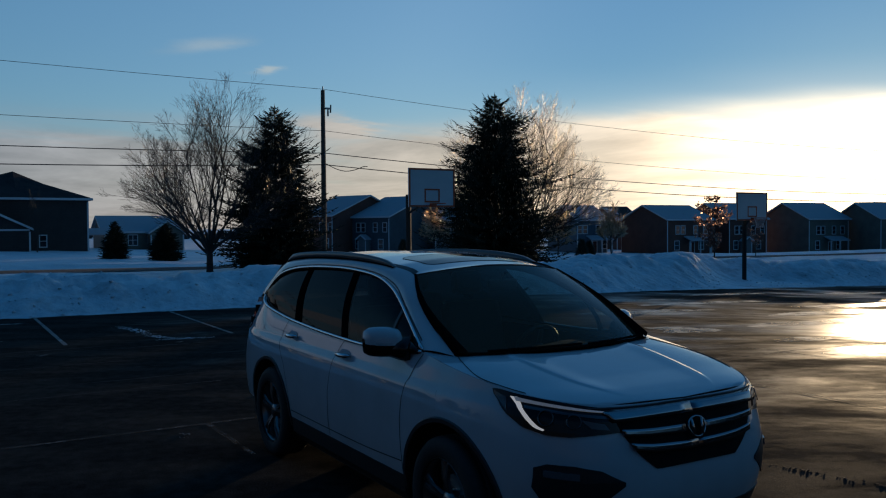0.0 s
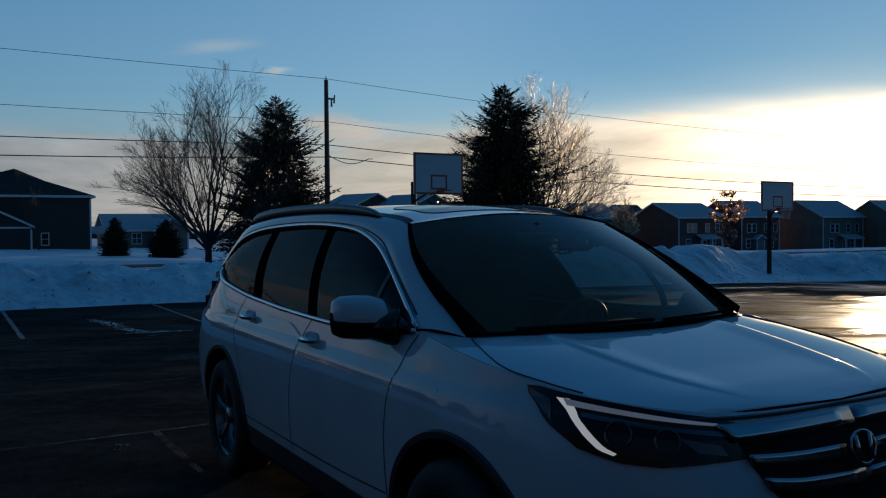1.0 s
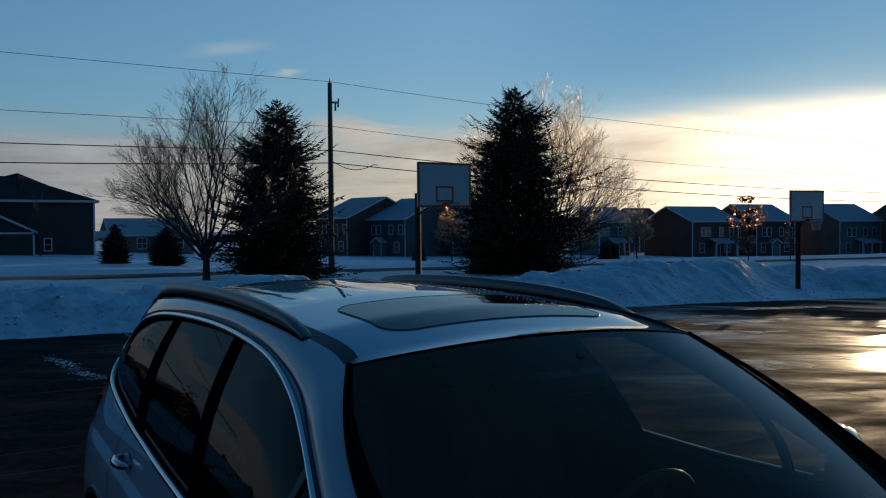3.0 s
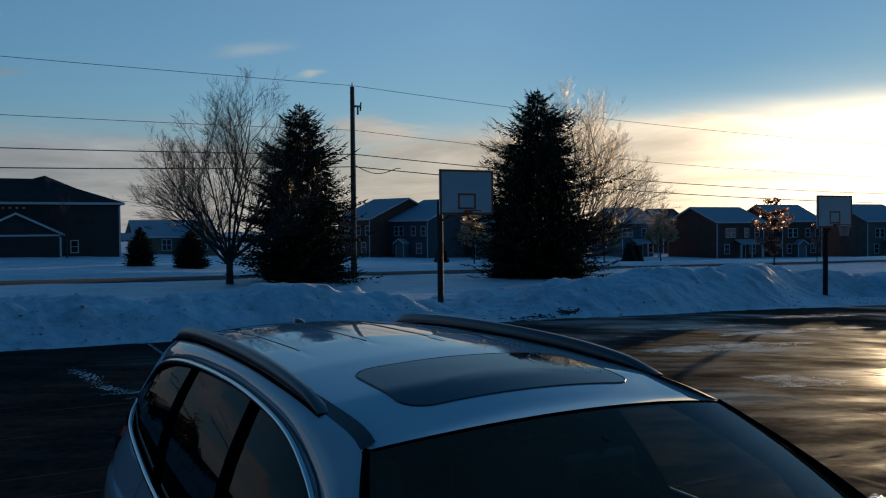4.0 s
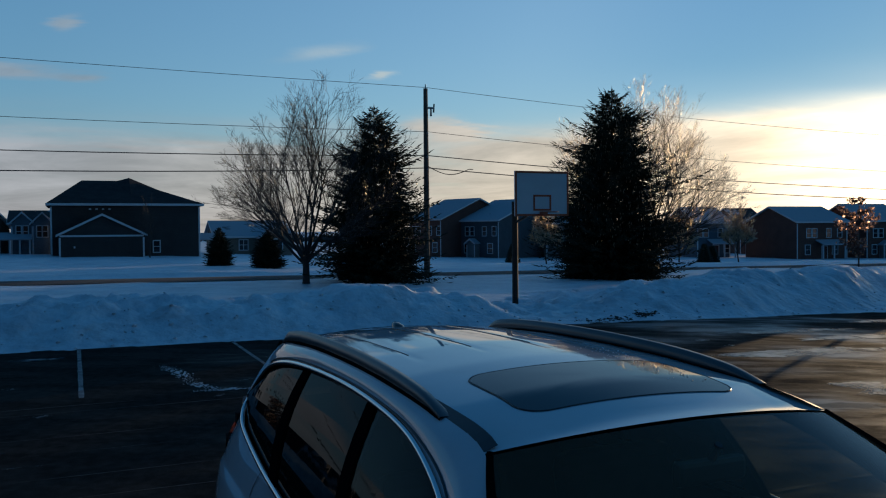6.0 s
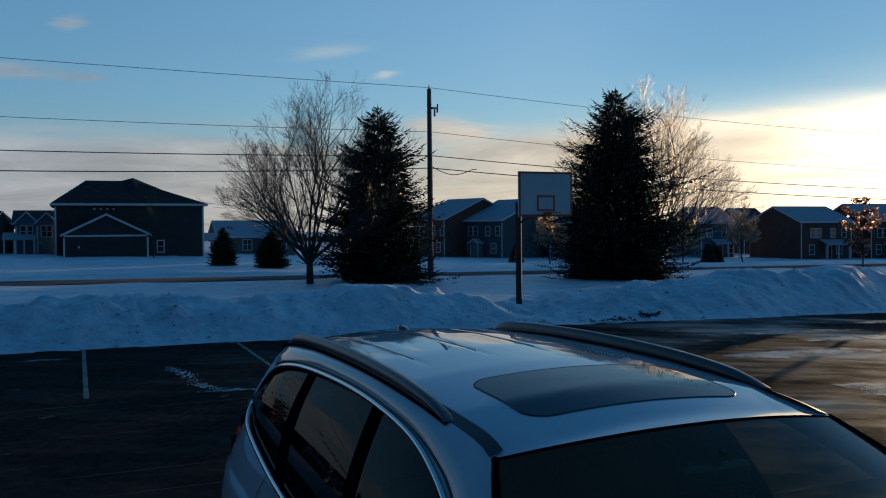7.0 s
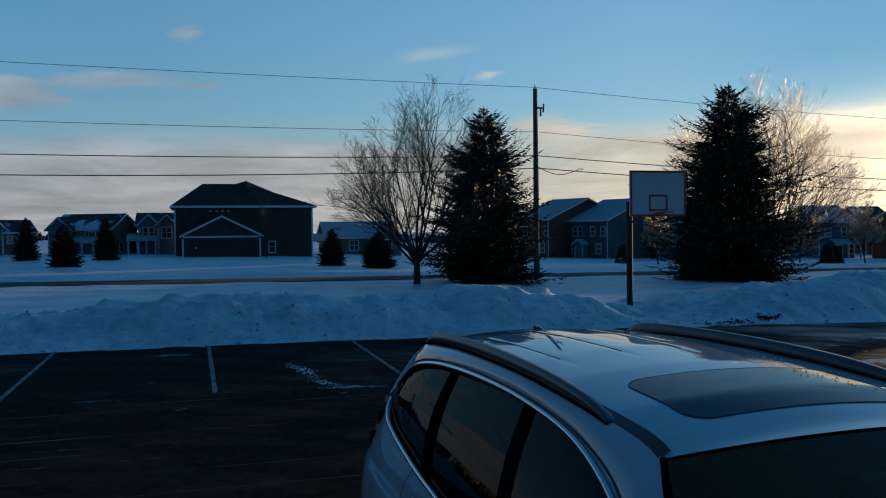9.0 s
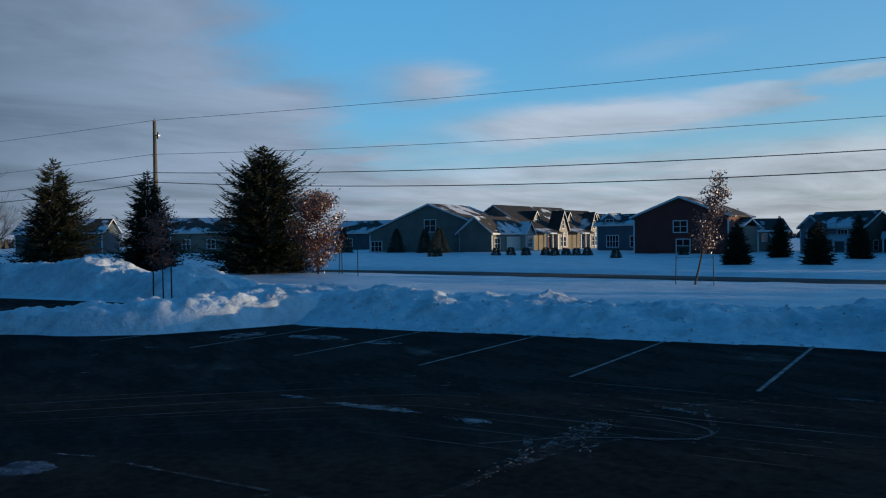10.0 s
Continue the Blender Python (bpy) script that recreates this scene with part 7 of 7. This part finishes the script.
            for a in np.linspace(math.pi - 0.06, 2 * math.pi + 0.06, 11):
                lrow.append(mirrored(Vector((0.77 - 0.6 * (yy - 0.93) + 0.096 * s * math.cos(a) * (1.0 if math.cos(a) > 0 else 0.45), -yy, 1.197 - 0.085 * s * max(0, -math.sin(a)) ** 0.45)), side))
            low_rows.append(lrow)
        part("mirror_cap", sheet(rows), PAINT, mir, "white mirror cap", smooth=True)
        part("mirror_base", sheet(low_rows), GLOSS_BLACK, mir, "black mirror underside", smooth=True)
        bm = bmesh.new()
        add_tube(bm, [mirrored(Vector(p), side) for p in ((0.875, -0.86, 1.17), (0.83, -0.905, 1.165), (0.77, -0.96, 1.165))], [0.085, 0.07, 0.05], 10)
        add_tube(bm, [mirrored(Vector(p), side) for p in ((1.00, -0.880, 1.165), (0.90, -0.880, 1.18), (0.74, -0.882, 1.16))], [0.012, 0.04, 0.015], 8)
        part("mirror_arm", bm, GLOSS_BLACK, mir, smooth=True)
        part("mirror_glass", sheet([[mirrored(Vector((0.718 - 0.6 * (yy - 0.93), -yy, 1.19 + dz)), side) for dz in (-0.055, 0.0, 0.05, 0.08)] for yy in (0.93, 0.97, 1.02, 1.06)]), CHROME, mir, "mirror glass")
        part("turn_lamp", sheet([[mirrored(Vector((0.873 - 0.6 * (yy - 0.93) - 0.03 * ((yy - 1.01) / 0.1) ** 2, -yy, 1.200 + dz)), side) for dz in (-0.008, 0.008)] for yy in np.linspace(0.95, 1.06, 8)]), LAMP_CLEAR, mir, "clear turn lamp")
        # head lamp
        lamp = new("headlight")
        lamp.parent = car
        lamp["label"] = "black headlight with a bright angular light guide"
        part("housing", hull_patch([(1.855, 0.915, 1.035), (1.93, 0.89, 0.955), (2.02, 0.85, 0.90), (2.12, 0.78, 0.875), (2.20, 0.69, 0.872), (2.27, 0.58, 0.885), (2.32, 0.44, 0.895)],
                                   [(1.835, 0.92, 1.062), (1.89, 0.90, 1.065), (1.97, 0.86, 1.055), (2.10, 0.76, 1.040), (2.19, 0.66, 1.025), (2.26, 0.55, 1.010), (2.31, 0.44, 0.985)], side, 0.005, 40, 8, 0.012), GLOSS_BLACK, lamp)
        part("light_guide", hull_patch([(1.99, 0.855, 1.017), (2.05, 0.81, 1.012), (2.15, 0.70, 1.000), (2.26, 0.53, 0.984)],
                                       [(1.98, 0.86, 1.037), (2.04, 0.82, 1.030), (2.14, 0.71, 1.015), (2.26, 0.53, 0.990)], side, 0.012, 30, 2, 0.004), GUIDE_DIM, lamp, "clear light guide")
        part("trim_bar", hull_patch([(2.03, 0.835, 0.990), (2.12, 0.755, 0.982), (2.21, 0.63, 0.968), (2.29, 0.48, 0.952)],
                                    [(2.03, 0.835, 1.002), (2.12, 0.755, 0.994), (2.21, 0.63, 0.980), (2.29, 0.48, 0.966)], side, 0.010, 30, 2, 0.004), RING, lamp, "dark satin trim bar")
        part("light_guide", hull_patch([(2.115, 0.79, 0.893), (2.075, 0.815, 0.905), (2.033, 0.835, 0.94), (1.995, 0.855, 0.99), (1.957, 0.872, 1.037)],
                                       [(2.125, 0.785, 0.900), (2.092, 0.805, 0.914), (2.057, 0.822, 0.945), (2.022, 0.842, 0.99), (2.000, 0.85, 1.037)], side, 0.010, 14, 2, 0.004), DAY_LAMP, lamp, "bright light guide")
        part("side_marker", hull_patch([(1.865, 0.91, 1.030), (1.94, 0.885, 0.965)], [(1.855, 0.915, 1.055), (1.94, 0.885, 1.030)], side, 0.009, 8, 3, 0.003), AMBER_LENS, lamp, "amber side marker")
        for (px, py, pz, pr) in ((2.125, 0.775, 0.955, 0.040), (2.20, 0.67, 0.945, 0.036)):
            c = hull_out(phi_at(px, py, pz), pz, 0.010)
            n = (hull_out(phi_at(px, py, pz), pz, 0.03) - hull_out(phi_at(px, py, pz), pz, 0.0)).normalized()
            u = n.cross(Vector((0, 0, 1))).normalized()
            v = u.cross(n)
            bm = bmesh.new()
            add_tube(bm, [mirrored(c + (u * math.cos(t) + v * math.sin(t)) * pr, side) for t in np.linspace(0, 2 * math.pi, 21)], 0.0035, 5, cap=False)
            part("projector_ring", bm, RING, lamp)
        part("turn_reflector", hull_patch([(2.235, 0.60, 0.915), (2.275, 0.52, 0.905)], [(2.21, 0.64, 0.955), (2.27, 0.54, 0.935)], side, 0.010, 8, 2), RING, lamp)
        # fog lamp bay and lower bumper
        fog = new("fog_lamp")
        fog.parent = car
        part("bay", hull_patch([(2.085, 0.84, 0.61), (2.15, 0.785, 0.50), (2.24, 0.68, 0.50), (2.30, 0.57, 0.56), (2.335, 0.47, 0.635)],
                               [(2.095, 0.835, 0.71), (2.14, 0.79, 0.735), (2.22, 0.69, 0.735), (2.29, 0.58, 0.715), (2.335, 0.47, 0.655)], side, 0.004, 26, 6, 0.006), BLACK_PLASTIC, fog, "black fog lamp bay")
        part("lens", hull_patch([(2.13, 0.80, 0.672), (2.235, 0.67, 0.667)], [(2.13, 0.80, 0.705), (2.235, 0.67, 0.700)], side, 0.012, 12, 2, 0.008), FOG_LENS, fog, "clear fog lamp lens")
        # tail lamp
        part("tail_lamp", hull_patch([(-2.24, 0.90, 1.02), (-2.38, 0.85, 0.98), (-2.46, 0.72, 0.98)], [(-2.20, 0.88, 1.10), (-2.32, 0.82, 1.15), (-2.40, 0.66, 1.15)], side, 0.010, 20, 6), RED_LENS, car, "red tail lamp")
        # roof rail
        pts = [(0.19, 0.604, 1.642), (0.13, 0.603, 1.662), (0.0, 0.601, 1.690), (-0.3, 0.598, 1.714), (-0.7, 0.594, 1.723), (-1.1, 0.592, 1.720), (-1.5, 0.590, 1.706), (-1.78, 0.588, 1.680), (-1.90, 0.588, 1.628)]
        rows, feet = [], []
        for p in spline(pts, 40):
            e = curve1(p.x, [(q[0], q[2]) for q in ROOF_EDGE])
            w = 0.024
            m = p.z - 0.80 * (p.z - e)
            rows.append([mirrored(Vector((p.x, -(p.y + dy), z)), side) for dy, z in ((w * 0.75, m), (w * 1.05, m + 0.35 * (p.z - m)), (w * 0.65, p.z), (-w * 0.4, p.z), (-w * 0.95, m + 0.4 * (p.z - m)), (-w * 0.8, m))])
            feet.append([mirrored(Vector((p.x, -(p.y + dy), z)), side) for dy, z in ((w, e - 0.02), (w * 0.74, m + 0.001), (-w * 0.78, m + 0.001), (-w, e - 0.01))])
        part("roof_rail", sheet(rows), RAIL_SILVER, car, "dull silver roof rail", smooth=True)
        part("rail_foot", sheet(feet), COWL_BLACK, car, "black foot of the roof rail")
        ditch = spline([(x, y - 0.006, z + 0.004) for x, y, z in ROOF_EDGE[:10]], 70)
        part("roof_ditch", sheet([[mirrored(Vector((p.x, -(p.y - 0.014 + d * k), p.z + 0.003 - 0.35 * d * k)), side) for d in (-0.014, 0.0, 0.014)] for p in ditch if p.x < 0.47 for k in (1.0 + 0.5 * smooth01(-0.1, 0.3, p.x),)]), BLACK_PLASTIC, car, "black roof gutter moulding")
        # wiper and black edge of the windscreen
        edge = []
        for b in np.linspace(0, 1, 24):
            up = Vector((0.42, 0, 0.9))
            rise, wide = 0.008 + 0.040 * (1 - b) ** 1.6, 0.030 + 0.085 * (1 - b) ** 2
            edge.append([mirrored(shield(-q, b) + up * h, side) for q, h in ((1.0, 0.002), (0.998, rise * 0.85), (1.0 - wide * 0.35, rise), (1.0 - wide * 0.8, rise * 0.45), (1.0 - wide, 0.002))])
        part("screen_edge", sheet(edge), PILLAR, car, "black moulding beside the windscreen", smooth=True)
        part("pillar_trim", sheet([[mirrored(shield(-q, b) - Vector((0.42, 0, 0.9)) * h, side) for q, h in ((0.998, 0.008), (0.945, 0.012), (0.955, 0.07))] for b in np.linspace(0, 1, 16)]), PILLAR, car, "dark inner trim of the front pillar")
    # hood
    rows = []
    half_ts = sorted(set(np.round(np.linspace(0, 1, 61), 5)) | {0.53, 0.525, 0.535, 0.515, 0.54, 0.545, 0.555, 0.565, 0.575})
    for t in [-v for v in half_ts[:0:-1]] + half_ts:
        r = []
        for k in range(25):
            y0 = 0.89 * t
            start = 1.240 + 0.177 * (1 - (y0 / 0.762) ** 2) if abs(y0) < 0.762 else 1.240 - 0.20 * smooth01(0.762, 0.888, abs(y0))
            x = start + (2.292 - start) * k / 24
            y = t * hood_half(x)
            zz = hood_z(x, y)
            r.append(Vector((x, y, zz)))
        rows.append(r)
    part("hood", sheet(rows), PAINT, car, smooth=True)
    for side in (-1, 1):
        seam = []
        for x, y in ((1.26, 0.758), (1.33, 0.785), (1.6, 0.845), (1.8, 0.855), (1.93, 0.845)):
            y = min(y, hood_half(x) - 0.01)
            seam.append((x, y, hood_z(x, y) + 0.002))
        bm = bmesh.new()
        add_tube(bm, [mirrored(Vector((p.x, -p.y, p.z)), side) for p in spline(seam, 24)], 0.003, 4)
        part("hood_seam", bm, BLACK_PLASTIC, car)
    lip = [hull_out(phi_at(2.29, abs(y), 1.0), 1.004, 0.003) for y in np.linspace(0, 0.62, 14)]
    bm = bmesh.new()
    add_tube(bm, [Vector((p.x, -p.y, p.z)) for p in lip[::-1]] + [p for p in lip[1:]], 0.007, 5)
    part("hood_gap", bm, BLACK_PLASTIC, car)
    # grille
    grille = new("grille")
    grille.parent = car
    grille["label"] = "black grille with chrome bars"
    for side in (-1, 1):
        part("grille_panel", hull_patch([(2.385, 0.0, 0.70), (2.36, 0.28, 0.70), (2.34, 0.40, 0.80), (2.31, 0.47, 0.90)], [(2.31, 0.0, 0.985), (2.30, 0.28, 0.985), (2.29, 0.44, 0.985), (2.28, 0.50, 0.982)], side, 0.006, 20, 6, 0.01), GRILLE_BLACK, grille)
        part("chrome_bar", hull_patch([(2.33, 0.0, 0.945), (2.31, 0.3, 0.945), (2.28, 0.50, 0.940)], [(2.31, 0.0, 0.990), (2.29, 0.3, 0.990), (2.26, 0.54, 0.985)], side, 0.022, 20, 3, 0.018), GRILLE_CHROME, grille, "broad chrome bar", smooth=True)
        part("chrome_bar", hull_patch([(2.35, 0.07, 0.855), (2.33, 0.3, 0.862), (2.30, 0.455, 0.875)], [(2.34, 0.07, 0.893), (2.32, 0.3, 0.897), (2.30, 0.465, 0.905)], side, 0.022, 20, 3, 0.018), GRILLE_CHROME, grille, "chrome bar", smooth=True)
        part("chrome_bar", hull_patch([(2.36, 0.0, 0.775), (2.34, 0.3, 0.787), (2.32, 0.41, 0.805)], [(2.35, 0.0, 0.812), (2.33, 0.3, 0.822), (2.31, 0.425, 0.838)], side, 0.022, 20, 3, 0.018), GRILLE_CHROME, grille, "chrome bar", smooth=True)
        part("lower_grille", hull_patch([(2.33, 0.0, 0.30), (2.27, 0.5, 0.32), (2.22, 0.62, 0.34)], [(2.36, 0.0, 0.43), (2.31, 0.45, 0.44), (2.24, 0.62, 0.46)], side, 0.005, 20, 4, 0.01), BLACK_PLASTIC, grille, "black lower grille")
        part("chin", hull_patch([(2.22, 0.0, 0.21), (2.1, 0.7, 0.22), (1.92, 0.88, 0.24)], [(2.30, 0.0, 0.37), (2.2, 0.7, 0.37), (1.94, 0.90, 0.37)], side, 0.002, 24, 4, 0.01), BLACK_PLASTIC, car)
    bm = bmesh.new()
    for a, b in (((-0.036, 0.920), (-0.028, 0.842)), ((0.036, 0.920), (0.028, 0.842))):
        pts = [Vector((hull_out(0.5, z, 0.034).x, y, z)) for y, z in (a, b)]
        add_tube(bm, pts, 0.009, 6)
    ring = [Vector((hull_out(0.5, 0.88 + 0.050 * math.sin(t), 0.032).x, 0.060 * math.cos(t) * (1 + 0.12 * math.sin(t)), 0.88 + 0.050 * math.sin(t))) for t in np.linspace(0, 2 * math.pi, 25)]
    add_tube(bm, ring, 0.006, 6, cap=False)
    part("badge", bm, GRILLE_CHROME, grille, "plain chrome badge", smooth=True)
    # roof, sunroof, screens
    ys = np.linspace(-0.60, 0.60, 97)
    rows = []
    for u in np.linspace(0, 1, 60):
        x = 0.465 - 2.45 * u
        w = curve1(x, [(p[0], p[1]) for p in ROOF_EDGE])
        rows.append([roof_pt(u, w * y / 0.60) for y in ys])
    part("roof", sheet(rows), PAINT, car, smooth=True)
    for g in (-0.40, -0.135, 0.135, 0.40):
        bm = bmesh.new()
        add_tube(bm, [roof_pt(u, g) + Vector((0, 0, 0.0005)) for u in np.linspace(0.46, 0.93, 20)], 0.0022, 5)
        part("roof_groove", bm, BLACK_PLASTIC, car)

    def on_roof(x, y, off):
        k = 0.07 * (1 - (y / 0.61) ** 2)
        p = roof_pt(max(0.0, (0.465 + k - x) / (2.45 + k)), y)
        return Vector((x, y, p.z + off))

    def rounded(hx, hy, r, n=8):
        out = []
        for cx, cy, a0 in ((hx - r, hy - r, 0), (-hx + r, hy - r, 90), (-hx + r, -hy + r, 180), (hx - r, -hy + r, 270)):
            out += [(cx + r * math.cos(radians(a0 + 90 * k / n)), cy + r * math.sin(radians(a0 + 90 * k / n))) for k in range(n + 1)]
        return out
    corners = rounded(0.225, 0.40, 0.085)
    loop = []
    for (ax, ay), (bx, by) in zip(corners, corners[1:] + corners[:1]):
        n = max(1, int(math.hypot(bx - ax, by - ay) / 0.04))
        loop += [(ax + (bx - ax) * i / n, ay + (by - ay) * i / n) for i in range(n)]
    sun_c = 0.085
    rows = []
    for f in (0.0, 0.25, 0.5, 0.75, 0.9, 1.0):
        rows.append([on_roof(sun_c + px * f, py * f, 0.0025) for px, py in loop + loop[:1]])
    sroof = part("sunroof", sheet(rows[0:]), ROOF_GLASS, car, "dark glass sunroof", smooth=True)
    bm = bmesh.new()
    add_tube(bm, [on_roof(sun_c + px * 1.01, py * 1.01, 0.001) for px, py in loop + loop[:1]], 0.0028, 5, cap=False)
    part("sunroof_seal", bm, BLACK_PLASTIC, sroof)
    rows = []
    for k, (hx, hy, hz) in enumerate(((0.075, 0.028, 0.0), (0.065, 0.024, 0.010), (0.04, 0.016, 0.019), (0.015, 0.006, 0.022))):
        rows.append([Vector((-1.82 - 0.0 + hx * math.cos(a) - 0.03 * k * 0.5, hy * math.sin(a), on_roof(-1.8, 0, 0).z - 0.004 + hz)) for a in np.linspace(0, 2 * math.pi, 17)])
    part("antenna_fin", sheet(rows), GLOSS_BLACK, car, smooth=True)
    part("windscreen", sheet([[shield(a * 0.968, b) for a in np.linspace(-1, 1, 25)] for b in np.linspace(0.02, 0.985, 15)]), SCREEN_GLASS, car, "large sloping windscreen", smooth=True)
    part("cowl", sheet([[Vector((1.228 + 0.177 * (1 - a * a) + d, 0.762 * a, 1.148 + 0.008 * (1 - a * a) + h)) for d, h in ((0.03, 0.018), (-0.03, 0.01), (-0.06, 0.02), (-0.10, -0.04))] for a in np.linspace(-1, 1, 25)]), COWL_BLACK, car)
    for y0, y1 in ((-0.55, 0.05), (0.10, 0.62)):
        bm = bmesh.new()
        add_tube(bm, [shield(y0 / 0.72, 0.012) + Vector((0.012, 0, 0.014)), shield((y0 + y1) / 2 / 0.72, 0.020) + Vector((0.012, 0, 0.012)), shield(y1 / 0.72, 0.022) + Vector((0.012, 0, 0.012))], 0.008, 5)
        part("wiper", bm, COWL_BLACK, car)
    part("rear_window", sheet([[Vector((-2.42 + 0.36 * b - 0.03 * (1 - a * a), a * (0.69 - 0.10 * b), 1.26 + 0.34 * b)) for a in np.linspace(-1, 1, 17)] for b in np.linspace(0, 1, 9)]), SHADE_GLASS, car, "dark rear window")
    part("spoiler", sheet([[Vector((-1.97 - 0.17 * k + 0.02 * a * a, a * 0.60, 1.655 - 0.05 * k - 0.052 * a * a - (0.03 if k > 1 else 0))) for k in (0, 1, 1.2, 0.3)] for a in np.linspace(-1, 1, 15)]), PAINT, car, smooth=True)
    part("tailgate_top", sheet([[Vector((-2.47 + 0.04 * k + 0.10 * a ** 4, a * 0.74, 1.215 + 0.05 * k)) for k in (0, 1)] for a in np.linspace(-1, 1, 15)]), PAINT, car)
    part("number_plate", box(-2.575, -2.565, -0.15, 0.15, 0.82, 0.97), BOARD, car)
    part("underbody", box(-2.30, 2.05, -0.80, 0.80, 0.17, 0.40), BLACK_PLASTIC, car)
    # cabin
    cab = new("cabin")
    cab.parent = car
    bm = bmesh.new()
    add_box(bm, -2.2, 1.2, -0.82, 0.82, 0.42, 0.46)
    for s in (-1, 1):
        add_box(bm, -2.2, 1.2, s * 0.84 - 0.02, s * 0.84 + 0.02, 0.42, 1.10)
    add_box(bm, -2.25, -2.2, -0.8, 0.8, 0.42, 1.2)
    part("cabin_lining", bm, CABIN, cab)
    part("headliner", sheet([[roof_pt(u, y) + Vector((0, 0, -0.035)) for y in np.linspace(-0.56, 0.56, 9)] for u in np.linspace(0.03, 0.98, 12)]), CABIN, cab)
    rows = []
    for y in np.linspace(-0.80, 0.80, 21):
        hump = 0.03 * math.exp(-((y - 0.38) / 0.2) ** 2)
        rows.append([Vector((1.36 - 0.1 * (y / 0.8) ** 2, y, 1.12)), Vector((1.1, y, 1.12 + hump * 0.4)), Vector((0.85, y, 1.10 + hump)), Vector((0.74, y, 1.06 + hump)), Vector((0.70, y, 0.95)), Vector((0.78, y, 0.7))])
    part("dashboard", sheet(rows), CABIN, cab, "dark dashboard", smooth=True)
    wheel_c, ax = Vector((0.50, 0.38, 1.03)), Vector((-0.90, 0, 0.43)).normalized()
    u = Vector((0, 1, 0))
    v = ax.cross(u)
    bm = bmesh.new()
    add_tube(bm, [wheel_c + (u * math.cos(t) + v * math.sin(t)) * 0.185 for t in np.linspace(0, 2 * math.pi, 29)], 0.016, 8, cap=False)
    for t in (0, math.pi, math.pi * 1.5):
        add_tube(bm, [wheel_c - ax * 0.02, wheel_c + (u * math.cos(t) + v * math.sin(t)) * 0.18], 0.018, 6)
    add_tube(bm, [wheel_c - ax * 0.01, wheel_c - ax * 0.4], [0.06, 0.04], 10)
    part("steering_wheel", bm, BLACK_PLASTIC, cab, "black steering wheel", smooth=True)

    def seat(x, y, w):
        s = new("seat")
        s.parent = cab
        s.matrix_local = pose(x, y, 0.46)
        bm = bmesh.new()
        add_box(bm, -0.25, 0.27, -w / 2, w / 2, 0.10, 0.30, None, 0.05)
        add_box(bm, -0.09, 0.09, -w / 2, w / 2, 0.0, 0.66, pose(-0.27, 0, 0.22, 0, -16, 0), 0.06)
        if w < 0.8:
            add_box(bm, -0.055, 0.055, -0.13, 0.13, 0.0, 0.19, pose(-0.47, 0, 0.91, 0, -10, 0), 0.04)
        else:
            for yy in (-0.4, 0.4):
                add_box(bm, -0.05, 0.05, -0.12 + yy, 0.12 + yy, 0.0, 0.16, pose(-0.46, 0, 0.88, 0, -10, 0), 0.04)
        me = bpy.data.meshes.new("seat_shell")
        bm.to_mesh(me)
        bm.free()
        me.materials.append(SEAT)
        o = new("seat_shell", me)
        o.parent = s
    seat(0.05, 0.38, 0.52), seat(0.05, -0.38, 0.52), seat(-0.85, 0, 1.25)
    bm = bmesh.new()
    add_box(bm, -0.02, 0.02, -0.12, 0.12, -0.035, 0.035, pose(0.62, 0.0, 1.52), 0.015)
    add_tube(bm, [(0.62, 0, 1.54), (0.66, 0, 1.60)], 0.012, 6)
    part("inner_mirror", bm, BLACK_PLASTIC, cab)
    return car


SHADE_CLEAR = glass_material("front_door_glass", (0.42, 0.48, 0.47), 0.15, gloss=(0.34, 0.017), film=(0.006, 0.007, 0.007))
build_car()

# crumbs of frost left on the roof beside the sunroof
crumb_rng = random.Random(21)
spots = []
for k in range(90):
    x, y = crumb_rng.uniform(-0.45, 0.20), crumb_rng.gauss(0.30, 0.05)
    rad = crumb_rng.uniform(0.0015, 0.004)
    spots.append((x, y, roof_pt((0.50 - x) / 2.45, y).z + 0.004 + rad * 0.3, rad))
scatter_lumps("frost_crumbs", "tiny crumbs of frost on the car roof", spots, CLOD, 6)
